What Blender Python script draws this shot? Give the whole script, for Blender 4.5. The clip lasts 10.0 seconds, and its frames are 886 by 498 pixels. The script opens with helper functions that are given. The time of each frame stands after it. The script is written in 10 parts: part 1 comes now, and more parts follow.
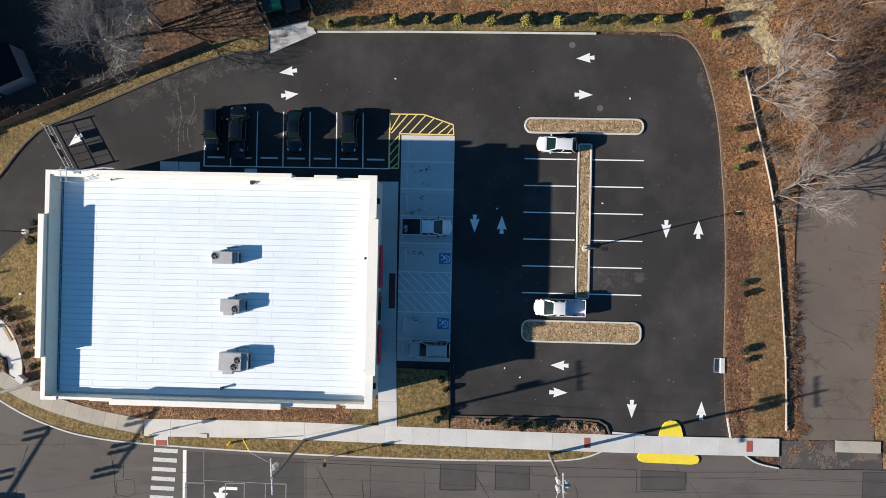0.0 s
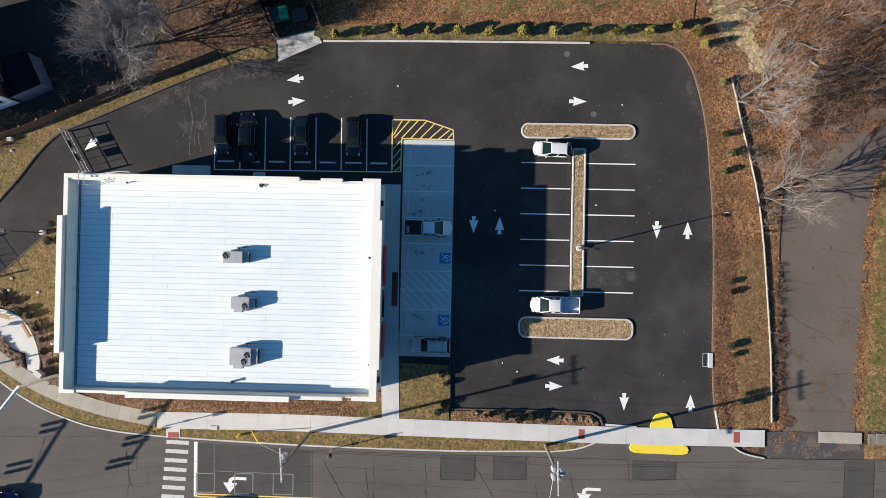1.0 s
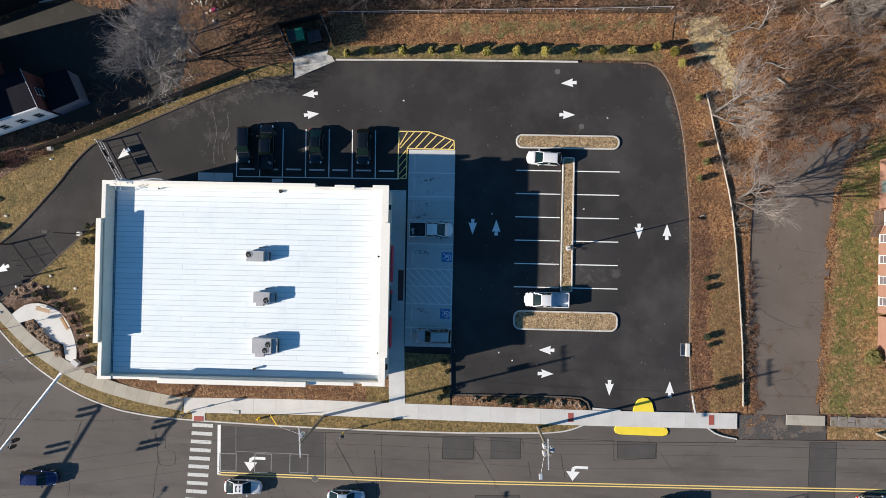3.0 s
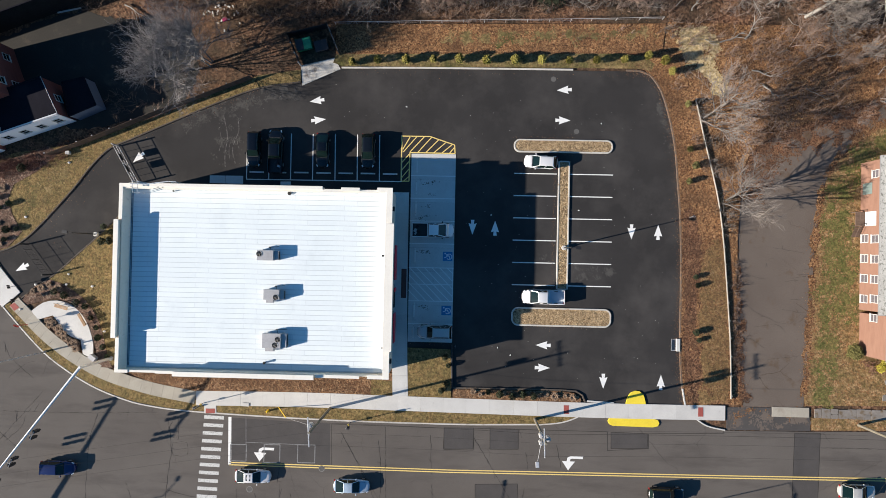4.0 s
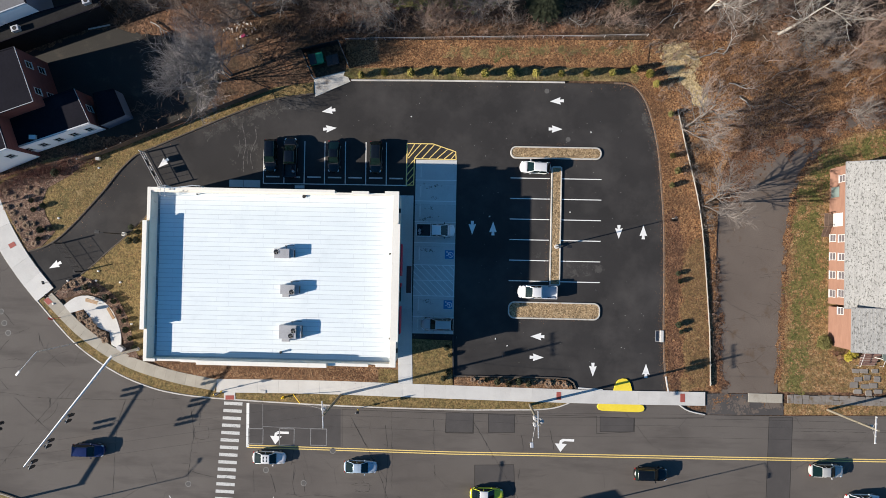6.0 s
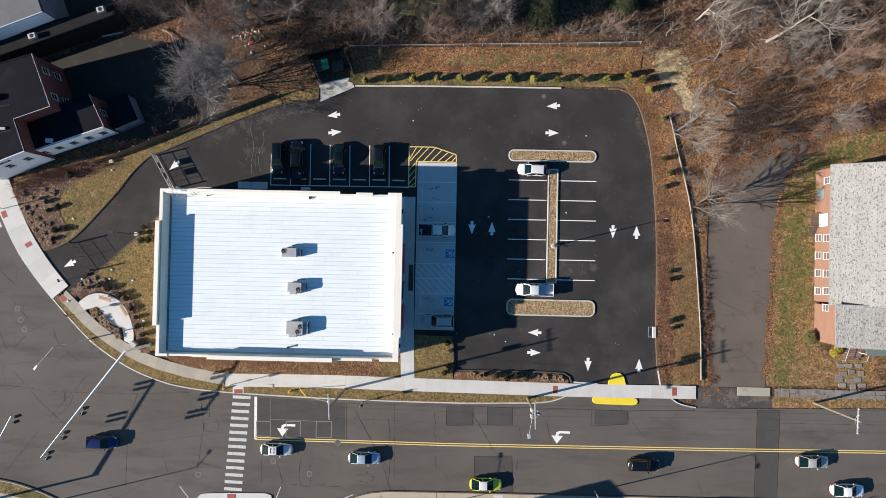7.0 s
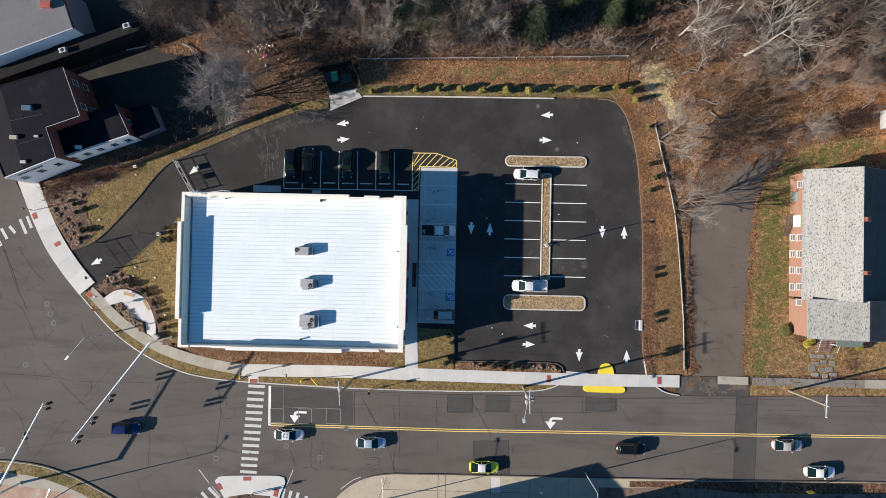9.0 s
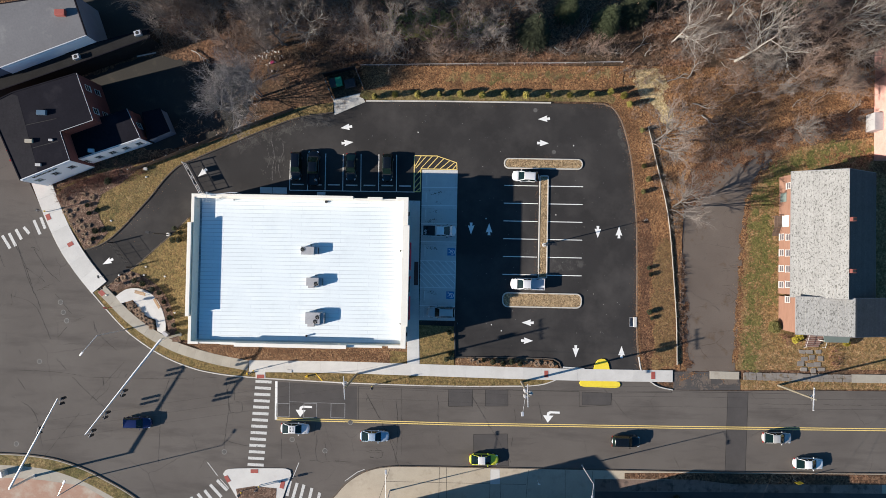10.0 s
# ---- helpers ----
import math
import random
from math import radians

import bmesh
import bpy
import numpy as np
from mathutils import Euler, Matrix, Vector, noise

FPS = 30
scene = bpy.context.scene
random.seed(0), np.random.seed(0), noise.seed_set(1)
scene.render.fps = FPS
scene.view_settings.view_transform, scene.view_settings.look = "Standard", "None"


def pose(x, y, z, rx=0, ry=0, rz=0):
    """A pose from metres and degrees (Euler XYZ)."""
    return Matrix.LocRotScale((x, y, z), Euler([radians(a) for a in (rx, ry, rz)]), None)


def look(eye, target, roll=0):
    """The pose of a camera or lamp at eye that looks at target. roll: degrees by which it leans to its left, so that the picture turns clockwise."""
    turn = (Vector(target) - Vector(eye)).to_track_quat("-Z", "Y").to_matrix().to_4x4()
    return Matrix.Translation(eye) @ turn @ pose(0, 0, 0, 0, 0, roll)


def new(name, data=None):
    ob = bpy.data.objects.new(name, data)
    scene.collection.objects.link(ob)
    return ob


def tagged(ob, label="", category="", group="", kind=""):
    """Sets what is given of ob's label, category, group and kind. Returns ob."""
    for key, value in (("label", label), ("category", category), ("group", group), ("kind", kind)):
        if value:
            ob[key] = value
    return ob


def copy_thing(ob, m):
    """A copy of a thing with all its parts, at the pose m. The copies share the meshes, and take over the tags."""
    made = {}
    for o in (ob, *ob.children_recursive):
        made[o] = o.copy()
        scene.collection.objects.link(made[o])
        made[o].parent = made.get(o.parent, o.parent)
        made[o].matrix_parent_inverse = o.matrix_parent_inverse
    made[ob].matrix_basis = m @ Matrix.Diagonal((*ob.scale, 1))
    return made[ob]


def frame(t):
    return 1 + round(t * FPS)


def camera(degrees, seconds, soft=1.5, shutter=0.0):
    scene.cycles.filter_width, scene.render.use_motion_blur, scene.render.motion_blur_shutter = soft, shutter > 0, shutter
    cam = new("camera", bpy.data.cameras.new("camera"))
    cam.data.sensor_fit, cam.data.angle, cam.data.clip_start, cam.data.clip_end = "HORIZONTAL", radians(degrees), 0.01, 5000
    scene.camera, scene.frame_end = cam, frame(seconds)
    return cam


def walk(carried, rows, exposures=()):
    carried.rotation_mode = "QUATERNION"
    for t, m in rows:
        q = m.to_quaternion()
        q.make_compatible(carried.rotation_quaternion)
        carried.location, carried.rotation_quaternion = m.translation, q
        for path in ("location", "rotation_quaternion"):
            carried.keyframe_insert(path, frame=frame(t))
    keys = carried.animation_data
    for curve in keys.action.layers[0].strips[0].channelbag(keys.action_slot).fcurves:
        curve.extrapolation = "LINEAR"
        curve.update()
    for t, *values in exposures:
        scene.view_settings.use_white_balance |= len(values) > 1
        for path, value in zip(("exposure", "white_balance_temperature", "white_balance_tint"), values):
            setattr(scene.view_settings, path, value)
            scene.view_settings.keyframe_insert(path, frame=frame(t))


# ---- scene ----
cam = camera(70.0, 10.0, 0.5)
# seconds, then the drone's place in metres and its turn in degrees: it climbs straight up, looking down
ROWS = [
    (0, 0.660, 1.099, 72.125, 0.262, 1.822, 1.250),
    (0.5, 0.589, 1.025, 73.654, 0.305, 1.743, 1.234),
    (1, 0.541, 0.948, 75.359, 0.355, 1.690, 1.227),
    (1.5, 0.504, 0.866, 77.178, 0.410, 1.653, 1.226),
    (2, 0.468, 0.776, 79.059, 0.464, 1.625, 1.227),
    (2.5, 0.427, 0.679, 80.967, 0.518, 1.601, 1.229),
    (3.25, 0.349, 0.520, 83.823, 0.592, 1.565, 1.230),
    (4, 0.247, 0.346, 86.634, 0.658, 1.523, 1.228),
    (4.5, 0.169, 0.223, 88.474, 0.697, 1.490, 1.226),
    (5, 0.085, 0.096, 90.291, 0.733, 1.454, 1.224),
    (5.5, -0.002, -0.034, 92.091, 0.767, 1.416, 1.223),
    (6.25, -0.132, -0.232, 94.778, 0.816, 1.355, 1.222),
    (7, -0.255, -0.435, 97.471, 0.865, 1.295, 1.223),
    (7.5, -0.331, -0.572, 99.280, 0.901, 1.257, 1.224),
    (8, -0.404, -0.711, 101.100, 0.940, 1.220, 1.223),
    (8.5, -0.477, -0.856, 102.926, 0.982, 1.185, 1.217),
    (9, -0.557, -1.008, 104.744, 1.028, 1.150, 1.204),
    (9.5, -0.653, -1.171, 106.533, 1.079, 1.112, 1.177),
    (10, -0.777, -1.351, 108.258, 1.133, 1.068, 1.131),
]
walk(cam, [(t, pose(*row)) for t, *row in ROWS])


# ---- world, sun ----
SUN_EL, SUN_AZ = 20.0, 14.8      # height of the sun; the way the shadows run, from +x towards +y
world = bpy.data.worlds.new("clear_winter_sky")
scene.world = world
world.use_nodes = True
wn = world.node_tree.nodes
sky = wn.new("ShaderNodeTexSky")
sky.sky_type, sky.sun_disc = "NISHITA", False
sky.sun_elevation, sky.sun_rotation = radians(SUN_EL), radians(270 - SUN_AZ)
sky.air_density, sky.dust_density, sky.ozone_density = 1.0, 0.3, 1.6
wn["Background"].inputs["Strength"].default_value = 0.063
deep = wn.new("ShaderNodeHueSaturation")
deep.inputs["Saturation"].default_value = 1.4
world.node_tree.links.new(sky.outputs[0], deep.inputs["Color"])
world.node_tree.links.new(deep.outputs[0], wn["Background"].inputs["Color"])
sun = new("sun", bpy.data.lights.new("sun", "SUN"))
sun.data.energy, sun.data.angle, sun.data.color = 5.0, radians(0.5), (1.0, 0.9, 0.785)
sun.matrix_world = look((-60, -16, 23), (-60 + math.cos(radians(SUN_AZ)) * math.cos(radians(SUN_EL)), -16 + math.sin(radians(SUN_AZ)) * math.cos(radians(SUN_EL)), 23 - math.sin(radians(SUN_EL))))
scene.view_settings.exposure = 1.05

# ---- helpers ----
rng = random.Random(7)


def part(name, bm, mat, parent=None, label="", smooth=False):
    """Links a bmesh as one mesh object, under a thing or a part."""
    me = bpy.data.meshes.new(name)
    bm.normal_update()
    bm.to_mesh(me)
    bm.free()
    if smooth:
        me.shade_smooth()
        for f in me.polygons:
            f.use_smooth = f.loop_total < 8
    for m in (mat if isinstance(mat, (list, tuple)) else [mat]):
        me.materials.append(m)
    ob = new(name, me)
    if parent:
        ob.parent = parent
    if label:
        ob["label"] = label
    return ob


def piece(name, mesh, parent, m):
    ob = new(name, mesh)
    ob.parent = parent
    ob.matrix_basis = m
    return ob


def thing(name, label, category, m=None, group="", kind=""):
    ob = new(name)
    ob.empty_display_size = 0.2
    if m:
        ob.matrix_basis = m
    return tagged(ob, label, category, group, kind)


def prism(bm, poly, z0, z1, mat_index=0, bevel=0.0):
    """A slab with the outline poly (counter-clockwise or not) from z0 to z1."""
    area = sum(a[0] * b[1] - b[0] * a[1] for a, b in zip(poly, poly[1:] + poly[:1]))
    if area < 0:
        poly = poly[::-1]
    top = [bm.verts.new((p[0], p[1], z1)) for p in poly]
    low = [bm.verts.new((p[0], p[1], z0)) for p in poly]
    faces = [bm.faces.new(top), bm.faces.new(low[::-1])]
    for i in range(len(poly)):
        j = (i + 1) % len(poly)
        faces.append(bm.faces.new((low[i], low[j], top[j], top[i])))
    for f in faces:
        f.material_index = mat_index
    if bevel:
        bmesh.ops.bevel(bm, geom=[e for e in faces[0].edges], offset=bevel, segments=2, affect="EDGES", profile=0.6)
    return faces


def box(bm, x0, x1, y0, y1, z0, z1, bevel=0.0, m=None, mat_index=0):
    r = bmesh.ops.create_cube(bm, size=1)
    mm = Matrix.Translation(((x0 + x1) / 2, (y0 + y1) / 2, (z0 + z1) / 2)) @ Matrix.Diagonal((abs(x1 - x0), abs(y1 - y0), abs(z1 - z0), 1))
    bmesh.ops.transform(bm, matrix=(m @ mm) if m else mm, verts=r["verts"])
    fs = {f for v in r["verts"] for f in v.link_faces}
    for f in fs:
        f.material_index = mat_index
    if bevel:
        bmesh.ops.bevel(bm, geom=list({e for f in fs for e in f.edges}), offset=bevel, segments=2, affect="EDGES", profile=0.6)


def tube(bm, a, b, r0, r1=None, n=8, caps=True, mat_index=0):
    """A tapered round bar from a to b."""
    a, b = Vector(a), Vector(b)
    r1 = r0 if r1 is None else r1
    w = (b - a).normalized()
    u = w.orthogonal().normalized()
    v = w.cross(u)
    ra, rb = [], []
    for i in range(n):
        c, s = math.cos(2 * math.pi * i / n), math.sin(2 * math.pi * i / n)
        ra.append(bm.verts.new(a + (u * c + v * s) * r0))
        rb.append(bm.verts.new(b + (u * c + v * s) * r1))
    fs = []
    for i in range(n):
        j = (i + 1) % n
        fs.append(bm.faces.new((ra[i], ra[j], rb[j], rb[i])))
    if caps:
        fs += [bm.faces.new(ra[::-1]), bm.faces.new(rb)]
    for f in fs:
        f.material_index = mat_index
    return fs


def smooth_line(pts, step=0.8):
    """A smooth line through a few points (Catmull-Rom), with a point about every step metres."""
    pts = [Vector((p[0], p[1])) for p in pts]
    q = [2 * pts[0] - pts[1]] + pts + [2 * pts[-1] - pts[-2]]
    out = []
    for i in range(1, len(q) - 2):
        a, b, c, d = q[i - 1:i + 3]
        n = max(1, int((c - b).length / step))
        for k in range(n):
            s = k / n
            out.append(0.5 * (2 * b + (c - a) * s + (2 * a - 5 * b + 4 * c - d) * s * s + (3 * b - a - 3 * c + d) * s ** 3))
    out.append(pts[-1])
    return [(p.x, p.y) for p in out]


def offset(pts, d):
    """The line moved d metres to its left."""
    out = []
    for i, p in enumerate(pts):
        a, b = Vector(pts[max(i - 1, 0)]), Vector(pts[min(i + 1, len(pts) - 1)])
        w = (b - a).normalized()
        out.append((p[0] - w.y * d, p[1] + w.x * d))
    return out


def ribbon(bm, pts, width, z0, z1, mat_index=0, edge=0.0):
    """A bar of that width that follows the line pts, with its top edges rounded by edge."""
    l, r = offset(pts, width / 2), offset(pts, -width / 2)
    li, ri = offset(pts, width / 2 - edge), offset(pts, -width / 2 + edge)
    ring = []
    for a, b, c, d in zip(l, li, ri, r):
        if edge:
            sec = [(*a, z0), (*a, z1 - edge), (*b, z1), (*c, z1), (*d, z1 - edge), (*d, z0)]
        else:
            sec = [(*a, z0), (*a, z1), (*d, z1), (*d, z0)]
        ring.append([bm.verts.new(p) for p in sec])
    n = len(ring[0])
    for s, t in zip(ring, ring[1:]):
        for k in range(n):
            f = bm.faces.new((s[k], t[k], t[(k + 1) % n], s[(k + 1) % n]))
            f.material_index = mat_index
    bm.faces.new(ring[0]).material_index = mat_index
    bm.faces.new(ring[-1][::-1]).material_index = mat_index
    bmesh.ops.recalc_face_normals(bm, faces=bm.faces[:])


def mid(poly):
    return sum(p[0] for p in poly) / len(poly), sum(p[1] for p in poly) / len(poly)


# ---- materials ----
def nodes_of(name):
    m = bpy.data.materials.new(name)
    m.use_nodes = True
    nt = m.node_tree
    return m, nt, nt.nodes, nt.nodes["Principled BSDF"]


def ramp_node(n, stops):
    r = n.new("ShaderNodeValToRGB")
    e = r.color_ramp.elements
    while len(e) < len(stops):
        e.new(0.5)
    for el, (p, c) in zip(e, stops):
        el.position, el.color = p, (*c, 1)
    return r


def surface(name, dark, light, rough=0.8, fine=6.0, broad=0.2, amount=0.5, bump=0.3, dist=0.02, metal=0.0, stain=None, stain_at=(0.55, 0.7), stain_scale=0.5, vary=0.0, coat=0.0, stretch=None, spec=0.5, streak=None):
    """A surface whose colour wanders between two tones at a fine and at a broad scale, with stains, relief and, over many pieces, a tone of each one's own."""
    m, nt, n, p = nodes_of(name)
    lk = nt.links.new
    tc = n.new("ShaderNodeTexCoord")
    src = tc.outputs["Object"]
    if stretch:
        mp = n.new("ShaderNodeMapping")
        mp.inputs["Scale"].default_value = stretch
        lk(src, mp.inputs[0])
        src = mp.outputs[0]
    fn, bn = n.new("ShaderNodeTexNoise"), n.new("ShaderNodeTexNoise")
    fn.inputs["Scale"].default_value, fn.inputs["Detail"].default_value, fn.inputs["Roughness"].default_value = fine, 4, 0.7
    bn.inputs["Scale"].default_value, bn.inputs["Detail"].default_value, bn.inputs["Roughness"].default_value = broad, 5, 0.6
    lk(src, fn.inputs["Vector"])
    lk(src, bn.inputs["Vector"])
    mix = n.new("ShaderNodeMix")
    mix.data_type = "FLOAT"
    mix.inputs[0].default_value = amount
    lk(fn.outputs["Fac"], mix.inputs[2])
    lk(bn.outputs["Fac"], mix.inputs[3])
    rp = ramp_node(n, [(0.3, dark), (0.7, light)])
    lk(mix.outputs[0], rp.inputs[0])
    col = rp.outputs[0]
    if stain:
        sn = n.new("ShaderNodeTexNoise")
        sn.inputs["Scale"].default_value, sn.inputs["Detail"].default_value, sn.inputs["Roughness"].default_value = stain_scale, 7, 0.65
        if streak:
            sm = n.new("ShaderNodeMapping")
            sm.inputs["Scale"].default_value = streak
            lk(tc.outputs["Object"], sm.inputs[0])
            lk(sm.outputs[0], sn.inputs["Vector"])
        else:
            lk(tc.outputs["Object"], sn.inputs["Vector"])
        sr = ramp_node(n, [(stain_at[0], (0, 0, 0)), (stain_at[1], (1, 1, 1))])
        lk(sn.outputs["Fac"], sr.inputs[0])
        mx = n.new("ShaderNodeMix")
        mx.data_type = "RGBA"
        lk(sr.outputs[0], mx.inputs[0])
        lk(col, mx.inputs[6])
        mx.inputs[7].default_value = (*stain, 1)
        col = mx.outputs[2]
    if vary:
        oi = n.new("ShaderNodeObjectInfo")
        mr = n.new("ShaderNodeMapRange")
        mr.inputs[3].default_value, mr.inputs[4].default_value = 1 - vary, 1 + vary
        lk(oi.outputs["Random"], mr.inputs[0])
        hs = n.new("ShaderNodeHueSaturation")
        lk(mr.outputs[0], hs.inputs["Value"])
        lk(col, hs.inputs["Color"])
        col = hs.outputs[0]
    lk(col, p.inputs["Base Color"])
    p.inputs["Roughness"].default_value, p.inputs["Metallic"].default_value = rough, metal
    p.inputs["Specular IOR Level"].default_value = spec
    if coat:
        p.inputs["Coat Weight"].default_value, p.inputs["Coat Roughness"].default_value = coat, 0.05
    if bump:
        b = n.new("ShaderNodeBump")
        b.inputs["Strength"].default_value, b.inputs["Distance"].default_value = bump, dist
        lk(fn.outputs["Fac"], b.inputs["Height"])
        lk(b.outputs[0], p.inputs["Normal"])
    return m


def litter(name, tones, under, cover=(0.35, 0.6), size=5.0, patch=0.25, bump=0.6, clump=2.2, depth=0.45):
    """Fallen leaves, straw or chips: cells of many tones over the ground's own colour, thinner in places."""
    m, nt, n, p = nodes_of(name)
    lk = nt.links.new
    tc = n.new("ShaderNodeTexCoord")
    wob = n.new("ShaderNodeTexNoise")
    wob.inputs["Scale"].default_value = size * 1.3
    lk(tc.outputs["Object"], wob.inputs["Vector"])
    add = n.new("ShaderNodeVectorMath")
    add.operation = "MULTIPLY_ADD"
    add.inputs[1].default_value = (0.25, 0.25, 0.25)
    lk(wob.outputs["Color"], add.inputs[0])
    lk(tc.outputs["Object"], add.inputs[2])
    vo = n.new("ShaderNodeTexVoronoi")
    vo.inputs["Scale"].default_value = size
    lk(add.outputs[0], vo.inputs["Vector"])
    sep = n.new("ShaderNodeSeparateColor")
    lk(vo.outputs["Color"], sep.inputs[0])
    rp = ramp_node(n, [(i / (len(tones) - 1), c) for i, c in enumerate(tones)])
    lk(sep.outputs[0], rp.inputs[0])
    bn = n.new("ShaderNodeTexNoise")
    bn.inputs["Scale"].default_value, bn.inputs["Detail"].default_value, bn.inputs["Roughness"].default_value = patch, 9, 0.68
    lk(tc.outputs["Object"], bn.inputs["Vector"])
    gr = ramp_node(n, [(cover[0], (0, 0, 0)), (cover[1], (1, 1, 1))])
    lk(bn.outputs["Fac"], gr.inputs[0])
    un = n.new("ShaderNodeTexNoise")
    un.inputs["Scale"].default_value, un.inputs["Detail"].default_value = size * 0.7, 6
    lk(tc.outputs["Object"], un.inputs["Vector"])
    ur = ramp_node(n, [(0.3, tuple(v * 0.55 for v in under)), (0.7, tuple(v * 1.4 for v in under))])
    lk(un.outputs["Fac"], ur.inputs[0])
    mx = n.new("ShaderNodeMix")
    mx.data_type = "RGBA"
    lk(gr.outputs[0], mx.inputs[0])
    lk(ur.outputs[0], mx.inputs[6])
    lk(rp.outputs[0], mx.inputs[7])
    cn = n.new("ShaderNodeTexNoise")
    cn.inputs["Scale"].default_value, cn.inputs["Detail"].default_value, cn.inputs["Roughness"].default_value = clump, 4, 0.75
    lk(tc.outputs["Object"], cn.inputs["Vector"])
    cr = n.new("ShaderNodeMapRange")
    cr.inputs[1].default_value, cr.inputs[2].default_value = 0.33, 0.67
    cr.inputs[3].default_value, cr.inputs[4].default_value = 1 - depth, 1 + depth * 1.15
    lk(cn.outputs["Fac"], cr.inputs[0])
    hs = n.new("ShaderNodeHueSaturation")
    lk(cr.outputs[0], hs.inputs["Value"])
    lk(mx.outputs[2], hs.inputs["Color"])
    lk(hs.outputs[0], p.inputs["Base Color"])
    p.inputs["Roughness"].default_value = 0.95
    p.inputs["Specular IOR Level"].default_value = 0.2
    b = n.new("ShaderNodeBump")
    b.inputs["Strength"].default_value, b.inputs["Distance"].default_value = bump, 0.08
    lk(sep.outputs[1], b.inputs["Height"])
    lk(b.outputs[0], p.inputs["Normal"])
    return m


def plain(name, c, rough=0.5, metal=0.0, coat=0.0, spread=0.12, fine=9.0, bump=0.05):
    return surface(name, tuple(v * (1 - spread) for v in c), tuple(min(1, v * (1 + spread)) for v in c), rough, fine, 0.7, 0.5, bump, 0.01, metal, coat=coat)


def paint_worn(name, c, under, worn=(0.62, 0.72)):
    """Road paint, rubbed through to the asphalt here and there."""
    return surface(name, tuple(v * 0.9 for v in c), c, 0.7, 12, 0.6, 0.4, 0.2, 0.005, stain=under, stain_at=worn, stain_scale=5.0)


ASPHALT_NEW = surface("asphalt_new", (0.0245, 0.0235, 0.0235), (0.05, 0.0475, 0.047), 0.85, 11, 0.09, 0.55, 0.5, 0.01, stain=(0.075, 0.07, 0.067), stain_at=(0.46, 0.8), stain_scale=0.11, spec=0.08)
ASPHALT_ROAD = surface("asphalt_road", (0.087, 0.077, 0.0705), (0.149, 0.135, 0.122), 0.9, 9, 0.07, 0.55, 0.5, 0.012, stain=(0.085, 0.076, 0.07), stain_at=(0.5, 0.72), stain_scale=0.5, spec=0.1, streak=(0.16, 0.8, 1.0))
ASPHALT_OLD = surface("asphalt_old", (0.098, 0.078, 0.065), (0.165, 0.137, 0.115), 0.95, 7, 0.12, 0.5, 0.5, 0.015, stain=(0.10, 0.065, 0.04), stain_at=(0.56, 0.72), stain_scale=0.35, spec=0.2)


def crazed(mat, scale, width, tone, keep=(0.5, 0.56), wander=0.5):
    """Adds a broken net of fine cracks to a paved surface."""
    nt = mat.node_tree
    n, lk = nt.nodes, nt.links.new
    p = n["Principled BSDF"]
    src = p.inputs["Base Color"].links[0].from_socket
    tc = n.new("ShaderNodeTexCoord")
    wn_ = n.new("ShaderNodeTexNoise")
    wn_.inputs["Scale"].default_value, wn_.inputs["Detail"].default_value, wn_.inputs["Roughness"].default_value = scale * 3.5, 6, 0.65
    lk(tc.outputs["Object"], wn_.inputs["Vector"])
    add = n.new("ShaderNodeVectorMath")
    add.operation = "MULTIPLY_ADD"
    add.inputs[1].default_value = (wander / scale,) * 3
    lk(wn_.outputs["Color"], add.inputs[0])
    lk(tc.outputs["Object"], add.inputs[2])
    vo = n.new("ShaderNodeTexVoronoi")
    vo.feature, vo.voronoi_dimensions = "DISTANCE_TO_EDGE", "2D"
    vo.inputs["Scale"].default_value = scale
    lk(add.outputs[0], vo.inputs["Vector"])
    near = ramp_node(n, [(0.0, (1, 1, 1)), (width * scale, (0, 0, 0))])
    lk(vo.outputs["Distance"], near.inputs[0])
    bn = n.new("ShaderNodeTexNoise")
    bn.inputs["Scale"].default_value, bn.inputs["Detail"].default_value = scale * 0.9, 5
    lk(tc.outputs["Object"], bn.inputs["Vector"])
    br = ramp_node(n, [(keep[0], (0, 0, 0)), (keep[1], (1, 1, 1))])
    lk(bn.outputs["Fac"], br.inputs[0])
    mul = n.new("ShaderNodeMath")
    mul.operation = "MULTIPLY"
    lk(near.outputs[0], mul.inputs[0])
    lk(br.outputs[0], mul.inputs[1])
    mx = n.new("ShaderNodeMix")
    mx.data_type = "RGBA"
    lk(mul.outputs[0], mx.inputs[0])
    lk(src, mx.inputs[6])
    mx.inputs[7].default_value = (*tone, 1)
    lk(mx.outputs[2], p.inputs["Base Color"])
    return mat


crazed(ASPHALT_ROAD, 0.19, 0.06, (0.072, 0.065, 0.06), (0.53, 0.66), 0.22)
crazed(ASPHALT_ROAD, 0.055, 0.08, (0.07, 0.063, 0.058), (0.48, 0.62), 0.12)
crazed(ASPHALT_OLD, 0.2, 0.06, (0.07, 0.052, 0.04), (0.5, 0.6), 0.2)
ASPHALT_PATCH = surface("asphalt_patch", (0.06, 0.056, 0.055), (0.096, 0.089, 0.086), 0.9, 9, 0.4, 0.5, 0.5, 0.012, spec=0.1)
TAR = surface("crack_tar", (0.03, 0.028, 0.026), (0.062, 0.057, 0.052), 0.95, 8, 1.0, 0.5, 0.2, 0.01, spec=0.05)
IRON = surface("cast_iron", (0.075, 0.072, 0.068), (0.14, 0.135, 0.13), 0.8, 9, 1.0, 0.5, 0.3, 0.01, spec=0.2)
